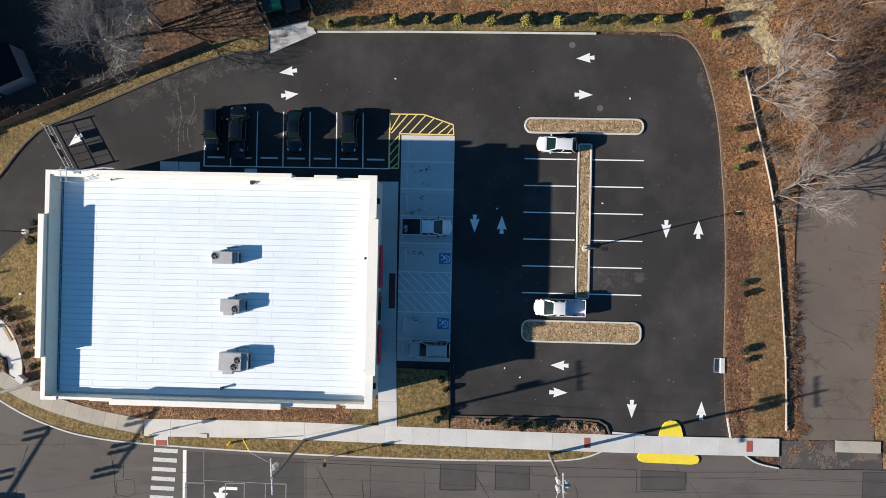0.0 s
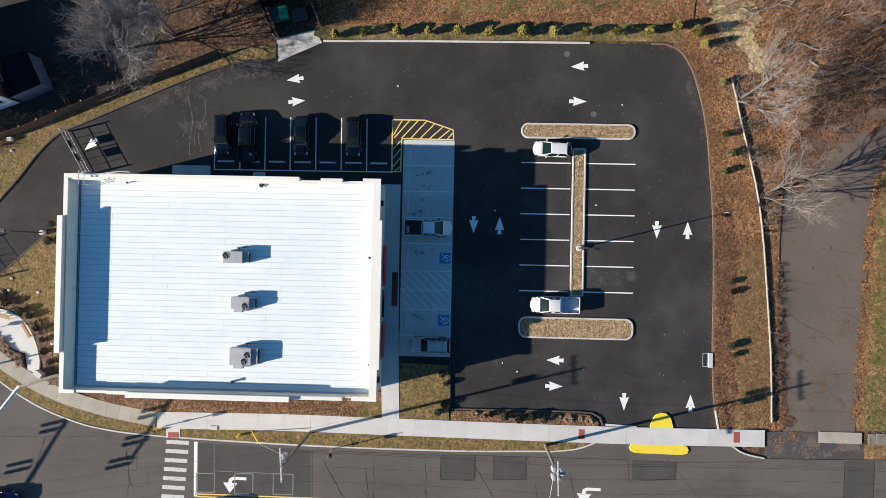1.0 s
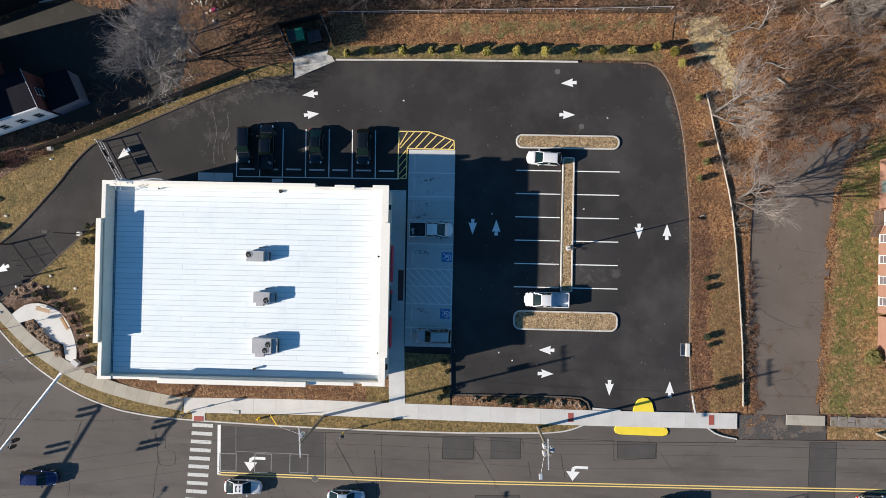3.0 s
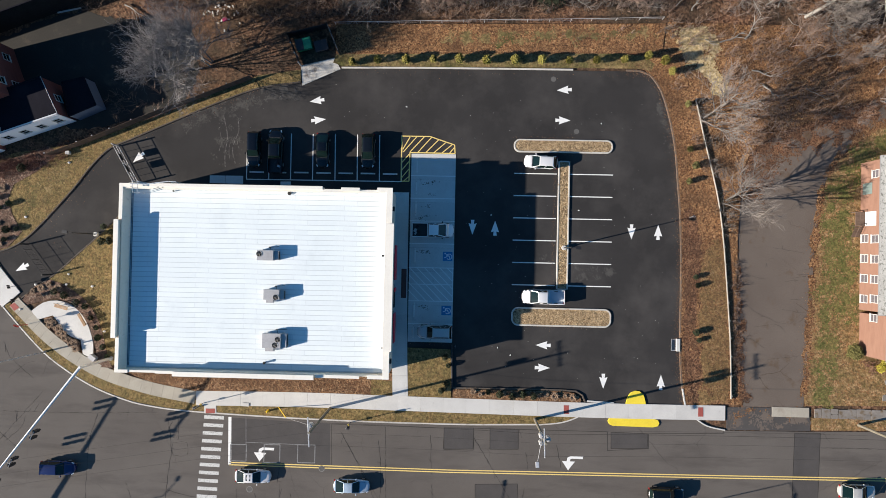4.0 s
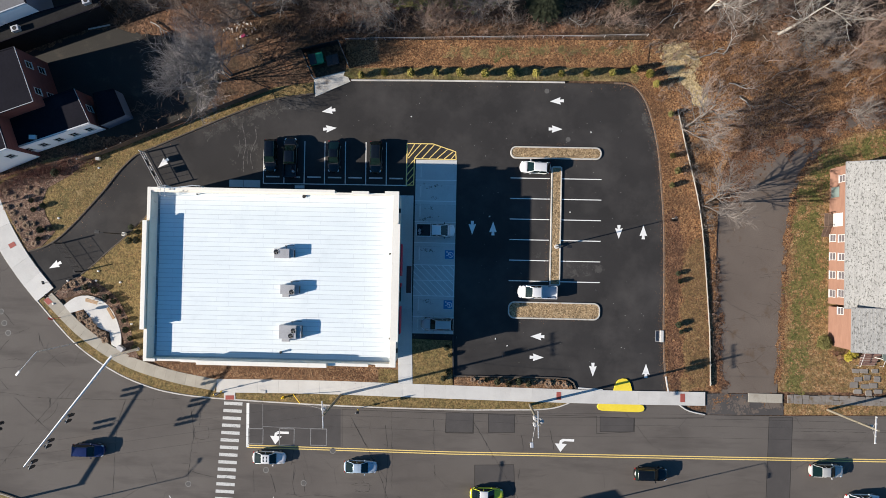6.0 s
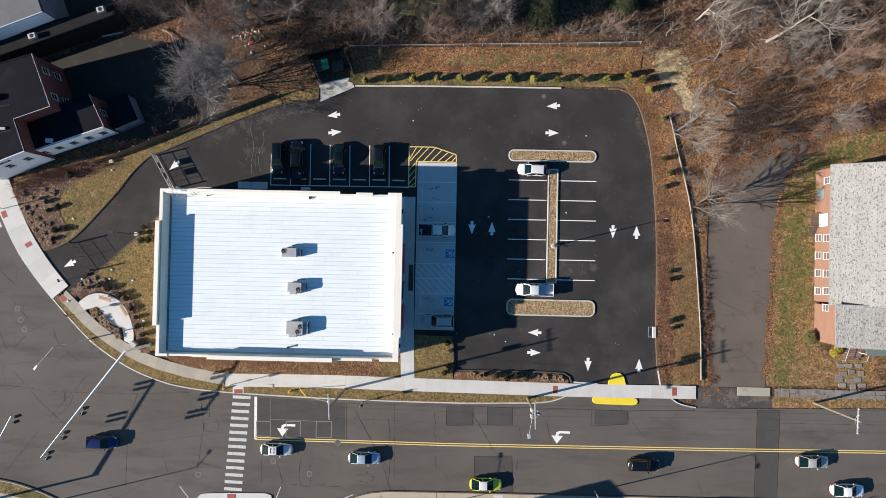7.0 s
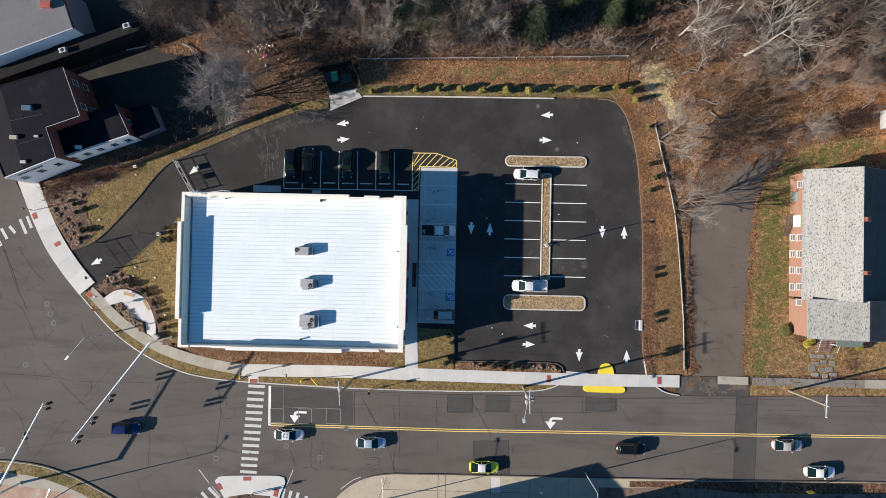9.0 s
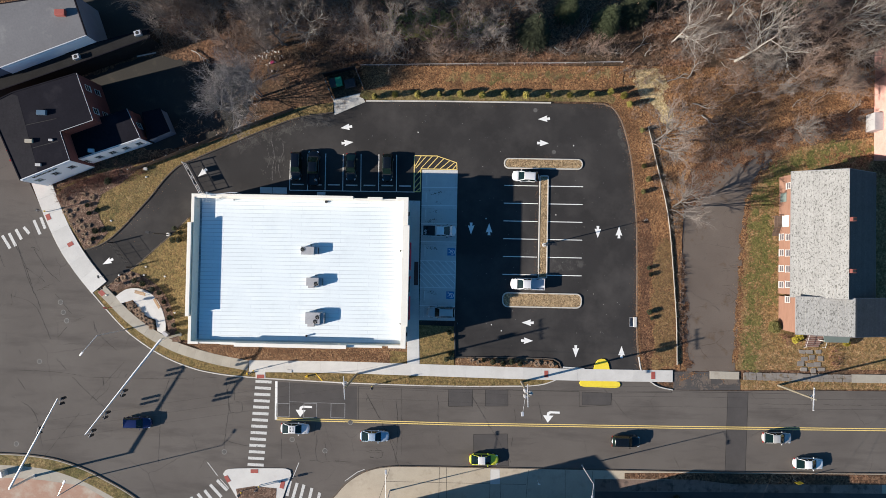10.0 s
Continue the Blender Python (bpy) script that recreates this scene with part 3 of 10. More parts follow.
cover("sand_path", smooth_line(ragged(smooth_line([(28.67, 31.6), (30.49, 32.84), (32.90, 32.10), (34.46, 30.76), (34.67, 28.82), (34.31, 26.87), (35.30, 24.95), (36.08, 23.41), (34.94, 22.81), (33.39, 23.95), (32.02, 26.16), (30.27, 27.59), (29.09, 29.51)], 1.6), 0.55, 6), 0.35), 0.103, SAND, "bare sandy patch on the bank", "ground", 1.1, 0.15, -0.5, 9)
# leaves blown over edges, moss in the lawns, dust on the fresh asphalt
DRIVE_WEST = smooth_line([(38.90, -18.6), (38.26, -13.69), (37.91, -7.96), (37.43, -0.30), (36.88, 5.46), (37.77, 11.26), (39.63, 15.15), (42.66, 17.61), (46.46, 18.93), (55.95, 22.66), (67.33, 25.73)], 1.0)
DRIVE_EAST = smooth_line([(46.87, -18.7), (47.43, -9.67), (47.83, -2.01), (48.15, 3.75), (49.21, 10.98), (51.27, 14.87), (55.99, 18.99), (59.78, 20.31), (65.46, 21.36), (74.0, 22.2)], 1.0)
cover("leaf_drift", strip(DRIVE_WEST, -0.75, 0.5), 0.038, LEAVES_MATTED, "drift of fallen leaves along the old driveway", "leaves", 0.55, 0.09, -0.25, 41)
cover("leaf_drift", strip(DRIVE_EAST, -0.55, 0.55), 0.026, LEAVES, "drift of fallen leaves along the lawn's edge", "leaves", 0.45, 0.09, -0.3, 42)
cover("leaf_drift", [(37.2, 8.0), (40.5, 9.0), (45.0, 15.5), (52.0, 17.0), (60.0, 20.8), (74.0, 23.0), (74.0, 26.5), (60.0, 24.0), (46.0, 19.5), (39.5, 15.5)], 0.01, LEAVES_MATTED, "matted fallen leaves over the end of the driveway", "leaves", 1.8, 0.11, -0.22, 43)
cover("leaf_drift", [(60, 17.5), (74, 19.5), (80, 15.5), (72, 14.6), (64, 15.2)], 0.045, LEAVES, "orange leaves lying on the lawn", "leaves", 1.4, 0.22, -0.1, 45)
cover("moss_patch", strip(DRIVE_EAST[:36], -4.2, -0.9), 0.028, LAWN_MOSS, "green grass band in the patchy lawn", "lawn", 1.3, 0.16, -0.12, 46)
cover("moss_patch", [(52, 15.2), (58, 18.6), (66, 20.4), (71, 19.5), (66, 17.0), (57, 15.2)], 0.035, LAWN_MOSS, "green grass beyond the brick house", "lawn", 1.3, 0.16, -0.15, 47)
cover("moss_patch", [(-4, 29.6), (6, 29.4), (14, 30.2), (26.5, 30.6), (26, 31.6), (12, 31.4), (-2, 30.8)], 0.168, LAWN_GREEN, "mossy grass showing through the leaves", "lawn", 1.0, 0.14, -0.1, 48)
cover("moss_patch", [(-60.5, 4.5), (-57, 7.5), (-53, 11.5), (-51, 13.5), (-55, 12.2), (-60, 9.0)], 0.142, LAWN_GREEN, "duller green patch in the winter lawn", "lawn", 1.0, 0.22, 0.0, 49)
DUST = surface("road_dust", (0.047, 0.045, 0.043), (0.1, 0.095, 0.09), 0.95, 5, 0.8, 0.5, 0.2, 0.005, stain=(0.042, 0.04, 0.039), stain_at=(0.48, 0.62), stain_scale=1.1, spec=0.05)
cover("dust_film", strip(LOT_NORTHWEST[-22:], -2.0, -0.1), 0.004, DUST, "pale dust on the asphalt before the bin enclosure", "dust", 0.9, 0.12, -0.05, 50)
cover("dust_film", [(27.2, 22.2), (28.2, 19.0), (28.9, 15.6), (28.2, 15.6), (27.2, 18.4), (26.4, 21.6)], 0.004, DUST, "pale dust at the lot's rounded corner", "dust", 0.6, 0.12, 0.0, 51)
cover("dust_film", [(10.9, 0.9), (12.6, 1.1), (12.7, 0.2), (11.3, 0.0)], 0.004, DUST, "small dusty smear beside the median", "dust", 0.35, 0.1, 0.0, 53)
cover("dust_film", [(-34.0, 12.4), (-30.2, 12.4), (-29.9, 18.8), (-33.6, 19.0)], 0.0035, DUST, "dusty film round the tyre scuffs", "dust", 0.9, 0.12, 0.3, 54)
cover("dust_film", [(16.0, -0.4), (21.0, -0.6), (21.4, -1.6), (17.5, -3.0), (15.6, -2.6)], 0.004, DUST, "dusty smear across two stalls", "dust", 0.5, 0.12, 0.05, 52)
# lawn and mulch beside the store
sheet("lawn_west", smooth_line([(-46.55, 5.37), (-50.09, 1.88), (-52.77, -0.61), (-55.36, -3.00), (-58.25, -5.30), (-59.20, -6.49)], 2) + smooth_line([(-58.40, -6.96), (-55.77, -6.03), (-53.58, -6.67), (-51.26, -8.86), (-50.09, -11.75), (-49.62, -14.65), (-49.39, -15.81)], 1.2) + [(-45.18, -15.72)], 0.12, LAWN, "winter lawn beside the store", "lawn")
sheet("bed_plaza", smooth_line([(-60.47, -7.00), (-58.75, -5.12), (-56.61, -4.10), (-54.62, -4.74), (-51.81, -6.63), (-49.98, -8.83), (-48.92, -11.72), (-48.04, -15.10), (-47.42, -16.16)], 1.2) + [(-49.97, -16.02), (-49.84, -13.69), (-50.92, -10.31), (-53.26, -7.44), (-55.75, -6.61), (-58.19, -7.25), (-59.66, -7.67)], 0.15, MULCH, "mulch bed with shrubs round the small plaza", "flower bed")
sheet("lawn_corner", [(-7.22, -12.28), (-0.74, -12.43), (-0.51, -19.54), (-7.07, -19.50)], 0.12, LAWN, "grass patch at the corner of the lot", "lawn")
sheet("bed_south", smooth_line([(-0.35, -17.81), (6.77, -17.74), (14.45, -17.71), (16.18, -17.91), (16.95, -18.47), (17.15, -18.94)], 1.0) + [(16.78, -19.43), (-0.32, -19.53)], 0.135, MULCH_RED, "reddish mulch bed between lot and footpath", "flower bed")
sheet("bed_store_front", [(-45.20, -15.14), (-8.50, -15.87), (-8.42, -19.53), (-31.89, -19.68), (-35.79, -19.57), (-40.21, -18.51), (-44.65, -17.06)], 0.12, MULCH_RED, "leaf-strewn mulch bed along the store wall", "flower bed")
sheet("lawn_store_corner", [(-11.57, -16.81), (-8.47, -16.93), (-8.42, -19.34), (-11.52, -19.31)], 0.135, LAWN, "small grass patch beside the walk", "lawn")
VERGE_IN = smooth_line([(-62.23, -7.43), (-56.06, -12.85), (-49.36, -16.88), (-42.74, -19.15), (-35.77, -20.25), (-31.87, -20.35), (-7.14, -20.46), (11.14, -20.52), (15.46, -20.71)])
sheet("verge", VERGE_IN + smooth_line([(16.90, -20.96), (14.52, -21.83), (11.17, -22.19), (-0.84, -22.47), (-18.23, -22.35), (-35.74, -21.70), (-42.59, -20.98), (-46.53, -20.01), (-50.49, -18.45), (-54.49, -16.12), (-58.01, -13.38), (-63.00, -7.93)]), 0.12, LAWN, "grass verge between footpath and street", "lawn")


def kerb(name, pts, mat, label, width=0.16, h=0.15):
    bm = bmesh.new()
    ribbon(bm, pts, width, -0.2, h, 0, 0.025)
    return tagged(part(name, bm, mat), label, "kerb", kind="structure")


kerb("kerb_north", [(-16.59, 26.01), (-5.67, 26.13), (5.98, 26.15), (15.17, 26.15)], KERB, "pale concrete kerb stones along the lot", 0.22, 0.17)
kerb("kerb_northeast", offset(LOT_EAST, 0.08), KERB_LEAFY, "low asphalt kerb edged with leaves", 0.26, 0.1)
kerb("kerb_northwest", offset(LOT_NORTHWEST, 0.08), KERB_DARK, "low dark kerb along the exit lane", 0.2, 0.16)
kerb("kerb_south", offset(LOT_SOUTH, 0.1), KERB_DARK, "low dark kerb of the mulch bed", 0.22, 0.17)
kerb("kerb_lane", smooth_line([(-46.84, 5.26), (-50.09, 1.98), (-52.97, -0.61), (-55.56, -3.00), (-59.70, -6.11), (-60.67, -6.81)]), KERB_DARK, "low dark kerb of the exit lane", 0.2, 0.15)
kerb("kerb_corner", [(-0.61, -11.85), (-0.40, -17.62)], BLACK_METAL, "dark kerb of the corner bed", 0.2, 0.2)
kerb("kerb_street", offset(ROAD_NORTH_WEST, 0.1)[20:], KERB, "worn concrete street kerb", 0.2, 0.14)
kerb("kerb_entry_west", smooth_line([(11.17, -22.34), (14.52, -21.92), (16.90, -21.01), (17.65, -20.08)], 0.6), KERB, "rounded kerb of the entry", 0.18, 0.14)
kerb("kerb_entry_east", smooth_line([(32.65, -20.98), (33.61, -21.62), (34.75, -22.02), (36.47, -22.32)], 0.6), CONCRETE, "rounded pale kerb of the entry", 0.18, 0.14)
kerb("kerb_entry_sill", [(17.92, -18.93), (21.56, -19.13)], CONCRETE, "short pale kerb at the entry", 0.25, 0.1)
kerb("kerb_entry_side", [(30.69, -16.91), (31.10, -19.20)], CONCRETE, "pale kerb beside the entry", 0.22, 0.14)


def slabs(name, pts, width, length, mat, label, z=0.15, parent=None):
    """A footpath of slabs laid along a line, each with its own edges."""
    line = smooth_line(pts, 0.25) if len(pts) > 2 else [Vector(pts[0]).lerp(Vector(pts[1]), i / 200) for i in range(201)]
    path = tagged(part(name, bmesh.new(), mat), label, "footpath", kind="structure") if parent is None else parent
    bed = bmesh.new()
    line = [tuple(p) for p in line]
    ribbon(bed, line, width - 0.04, -0.2, z - 0.03)
    part("slab_bed", bed, KERB, path)
    dist, cuts = 0.0, [0]
    for i in range(1, len(line)):
        dist += math.dist(line[i - 1], line[i])
        if dist >= length:
            cuts.append(i)
            dist = 0.0
    if cuts[-1] != len(line) - 1:
        cuts.append(len(line) - 1)
    l, r = offset(line, width / 2), offset(line, -width / 2)
    for a, b in zip(cuts, cuts[1:]):
        bm = bmesh.new()
        poly = [l[a], l[(a + b) // 2], l[b], r[b], r[(a + b) // 2], r[a]]
        cx, cy = mid(poly)
        k = 1 - 0.012 / max(length, 0.5)
        lift = rng.uniform(-0.006, 0.006)
        prism(bm, [(cx + (x - cx) * k, cy + (y - cy) * k) for x, y in poly], z - 0.12, z + lift, 0, 0.006)
        part("paving_slab", bm, mat, path)
    return path

# ---- the store ----
EX0, EX1, EY0, EY1 = -43.39, -8.70, -15.19, 8.57     # outer faces of the walls
DECK, LOW, TALL = 5.45, 6.6, 7.05


SEAM = plain("roof_seam", (0.5, 0.545, 0.575), 0.8)


def store():
    st = thing("store_building", "white flat-roofed store with ivory parapets and stepped cornices", "store")
    t = 0.3
    for lower, upper in [
            ((EX0, EX1, EY0, EY0 + t, 0, DECK - 0.05), (EX0, EX1, EY0, EY0 + 0.028, DECK - 0.05, LOW - 0.14)),
            ((EX0, EX1, EY1 - t, EY1, 0, LOW - 0.3), None),
            ((EX0, EX0 + t, EY0 + t, EY1 - t, 0, DECK - 0.05), (EX0, EX0 + 0.028, EY0 + 0.03, EY1 - t, DECK - 0.05, LOW - 0.14)),
            ((EX1 - t, EX1, EY0 + t, EY1 - t, 0, LOW - 0.3), None)]:
        bm = bmesh.new()
        box(bm, *lower)
        if upper:
            box(bm, *upper)
        part("wall", bm, STUCCO, st, "ivory stucco outer wall")
    bm = bmesh.new()
    box(bm, EX0 + t, EX1 - t, EY0 + t, EY1 - t, DECK - 0.4, DECK + 0.002)
    roof = part("roof", bm, SEAM, st, "white membrane flat roof in overlapping sheets")
    # copings: (x0, x1, y0, y1, height)
    o, c = 0.28, 0.45
    runs = [
        (EX0 - o, EX0 + 0.22, 4.15, EY1 + o, LOW), (EX0 - o, EX0 + 0.22, EY0 - o, -11.0, LOW),
        (EX1 - c - 0.1, EX1 + o, 4.3, EY1 + o, LOW), (EX1 - c - 0.1, EX1 + o, EY0 - o, -11.9, LOW),
        (EX0 + c + 0.8, -17.3, EY1 - 0.15, EY1 + o, TALL), (-15.0, -12.6, EY1 - 0.25, EY1 + 0.2, LOW + 0.2), (-10.4, EX1 - c - 0.1, EY1 - 0.25, EY1 + o, LOW),
        (-41.9, -38.4, EY0 - 0.2, EY0 + 0.1, LOW - 0.08), (-36.0, -17.9, EY0 - 0.5, EY0 + 0.1, TALL), (-17.8, -12.2, EY0 - o, EY0 + 0.12, LOW), (-38.4, -36.0, EY0 - o, EY0 + 0.1, LOW), (EX0 + 0.22, -41.95, EY0 - o, EY0 + 0.12, LOW), (EX0 + 0.22, EX0 + 1.15, EY1 - 0.2, EY1 + o, LOW),
        (-11.2, EX1 - c - 0.1, EY0 - o, EY0 + 0.2, LOW - 0.05)]
    for x0, x1, y0, y1, h in runs:
        bm = bmesh.new()
        box(bm, x0, x1, y0, y1, h - 0.14, h, 0.02)
        part("coping", bm, COPING, st)
    # raised middle sections of the parapet, standing proud of the wall
    for x0, x1, y0, y1, top in [(EX0 - 0.6, EX0 + 0.02, -11.0, 4.15, TALL + 0.09), (EX1 - c - 0.1, EX1 + 0.56, -11.9, 4.3, TALL)]:
        bm = bmesh.new()
        box(bm, x0 + 0.08, x1 - 0.08, y0 + 0.08, y1 - 0.08, LOW - 1.4, top - 0.14)
        part("parapet", bm, STUCCO, st)
        bm = bmesh.new()
        box(bm, x0, x1, y0, y1, top - 0.14, top, 0.02)
        part("coping", bm, COPING, st)
    bm = bmesh.new()
    box(bm, -35.9, -18.0, EY0 - 0.42, EY0 + 0.04, LOW - 1.4, TALL - 0.14)
    part("parapet", bm, STUCCO, st)
    bm = bmesh.new()
    box(bm, EX0 + c + 0.85, -17.35, EY1 - 0.1, EY1 + 0.22, LOW - 1.2, TALL - 0.14)
    part("parapet", bm, STUCCO, st)
    bm = bmesh.new()
    box(bm, -14.95, -12.65, EY1 - 0.2, EY1 + 0.14, LOW - 1.2, LOW + 0.06)
    part("parapet", bm, STUCCO, st)
    # inner faces of the parapet, clad in the membrane with ribs
    bm = bmesh.new()
    box(bm, EX1 - 0.5, EX1 - t, EY0 + t, EY1 - t, DECK, LOW - 0.13)
    box(bm, EX0 + t, EX1 - t, EY1 - 0.38, EY1 - t, DECK, LOW - 0.13)
    box(bm, EX1 - t, EX1 - 0.02, EY0 + t, EY1 - 0.02, LOW - 0.3, LOW - 0.15)
    box(bm, EX0 + t, EX1 - t, EY1 - t, EY1 - 0.02, LOW - 0.3, LOW - 0.15)

    part("parapet_lining", bm, COPING, st, "ivory lining inside the parapet")
    bm = bmesh.new()

    def cant(along_x, e0, e1, outer, foot, z0, z1):
        """A cladding that slopes from the parapet's top down to its foot."""
        pts = [(outer, z0), (foot, z0), (outer + 0.08 * (1 if foot > outer else -1), z1), (outer, z1)]
        ends = [[bm.verts.new((e, q, z) if along_x else (q, e, z)) for q, z in pts] for e in (e0, e1)]
        bm.faces.new(ends[0])
        bm.faces.new(ends[1][::-1])
        for k in range(4):
            bm.faces.new((ends[0][k], ends[1][k], ends[1][(k + 1) % 4], ends[0][(k + 1) % 4]))
    cant(False, EY0 + 0.05, EY1 - 0.05, EX0 + 0.03, EX0 + 0.74, DECK, LOW - 0.15)
    cant(True, EX0 + 0.8, EX1 - 0.3, EY0 + 0.03, EY0 + 0.22, DECK, LOW - 0.15)
    for i in range(36):
        y = EY0 + 0.6 + i * 0.66
        cant(False, y, y + 0.07, EX0 + 0.05, EX0 + 0.79, DECK, LOW - 0.14)
    for i in range(51):
        x = EX0 + 1.1 + i * 0.66
        cant(True, x, x + 0.07, EY0 + 0.05, EY0 + 0.27, DECK, LOW - 0.14)
    bmesh.ops.recalc_face_normals(bm, faces=bm.faces[:])
    part("parapet_lining", bm, LINING, st, "ribbed tan metal lining inside the parapet, tone lifted for roof bounce")
    # box gutter along the low side, with brackets
    bm = bmesh.new()
    gx = EX0 + 0.8
    box(bm, gx, gx + 0.03, EY0 + 0.5, EY1 - 0.6, DECK - 0.1, DECK + 0.06)
    box(bm, gx + 0.17, gx + 0.2, EY0 + 0.5, EY1 - 0.6, DECK - 0.1, DECK + 0.06)
    box(bm, gx, gx + 0.2, EY0 + 0.5, EY1 - 0.6, DECK - 0.03, DECK - 0.012)
    g = part("gutter", bm, BLACK_METAL, st, "dark box gutter")
    for i in range(20):
        bm = bmesh.new()
        y = EY0 + 1.0 + i * 1.18
        box(bm, gx - 0.06, gx + 0.28, y, y + 0.05, DECK + 0.05, DECK + 0.1)
        part("gutter_bracket", bm, LIGHT_METAL, g)
    # storefront side
    for y0, y1, z0, z1 in [(-2.9, 1.6, 3.6, 5.6), (-11.0, -7.2, 3.6, 5.6), (-4.4, -3.9, 3.6, 5.2)]:
        bm = bmesh.new()
        box(bm, EX1 + 0.56, EX1 + 0.7, y0, y1, z0, z1, 0.03)
        part("sign_panel", bm, RED_SIGN, st, "red sign panel")
    for y0, y1 in [(-6.9, -5.3), (-5.2, -3.6), (-10.4, -8.9), (-8.8, -7.3), (-2.6, -1.1), (-1.0, 0.5)]:
        bm = bmesh.new()
        box(bm, EX1 - 0.02, EX1 + 0.05, y0, y1, 0.1, 2.6)
        w = part("window", bm, BLACK_METAL, st, "dark framed shop window")
        bm = bmesh.new()
        box(bm, EX1 + 0.05, EX1 + 0.065, y0 + 0.07, y1 - 0.07, 0.17, 2.53)
        part("pane", bm, GLASS, w)
    for y in (6.3, -13.4):
        bm = bmesh.new()
        box(bm, EX1 + 0.0, EX1 + 0.38, y - 0.3, y + 0.3, 4.5, 5.2, 0.04)
        part("wall_lamp", bm, BLACK_METAL, st, "black wall lamp")
    bm = bmesh.new()
    box(bm, EX1, EX1 + 0.5, -6.6, -4.0, 3.0, 3.15, 0.02)
    part("canopy", bm, BLACK_METAL, st, "black door canopy")
    # roof sheets, lapped like planks
    rows, y = [], EY0 + 0.42
    r2 = random.Random(3)
    i = 0
    while y < EY1 - 0.5:
        h = min(0.645, EY1 - 0.4 - y)
        x = EX0 + 1.04
        cuts = [x] + [c for c in [-40.35 + 6.4 * k + (1.65 if i % 2 else 0) for k in range(6)] if x + 0.5 < c < EX1 - 1.2] + [EX1 - 0.9]
        cuts[1:-1] = [q + r2.uniform(-0.05, 0.05) for q in cuts[1:-1]]
        for a, b in zip(cuts, cuts[1:]):
            rows.append((a, b, y, y + h, i))
        y += 0.645
        i += 1
    for a, b, y0, y1, k in rows:
        bm = bmesh.new()
        vs = []
        for x, yy, z in [(a + 0.012, y0 + 0.035, DECK + 0.014), (b - 0.012, y0 + 0.035, DECK + 0.014), (b - 0.012, y1 - 0.035, DECK + 0.008), (a + 0.012, y1 - 0.035, DECK + 0.008)]:
            vs.append(bm.verts.new((x, yy, z)))
        lo = [bm.verts.new((v.co.x, v.co.y, DECK - 0.015)) for v in vs]
        bm.faces.new(vs)
        for p in range(4):
            q = (p + 1) % 4
            bm.faces.new((lo[p], lo[q], vs[q], vs[p]))
        part("roof_sheet", bm, MEMBRANE, roof)
    bm = bmesh.new()
    box(bm, EX1 - 0.9, EX1 - 0.52, EY0 + 0.42, EY1 - 0.42, DECK - 0.01, DECK + 0.05, 0.01)
    part("edge_sheet", bm, MEMBRANE, roof)
    bm = bmesh.new()
    box(bm, EX0 + 0.45, EX0 + 0.78, EY0 + 0.42, EY1 - 0.42, DECK - 0.01, DECK + 0.02, 0.01)
    part("edge_sheet", bm, MEMBRANE, roof)
    return st


store()


def hoop(bm, x, y, z, radius, thick, n=24):
    """A round ring lying flat."""
    rows = []
    for i in range(n):
        a = 2 * math.pi * i / n
        rows.append([bm.verts.new((x + (radius + thick * math.cos(k * 1.2566)) * math.cos(a), y + (radius + thick * math.cos(k * 1.2566)) * math.sin(a), z + thick * math.sin(k * 1.2566))) for k in range(5)])
    for i in range(n):
        for k in range(5):
            bm.faces.new((rows[i][k], rows[(i + 1) % n][k], rows[(i + 1) % n][(k + 1) % 5], rows[i][(k + 1) % 5]))


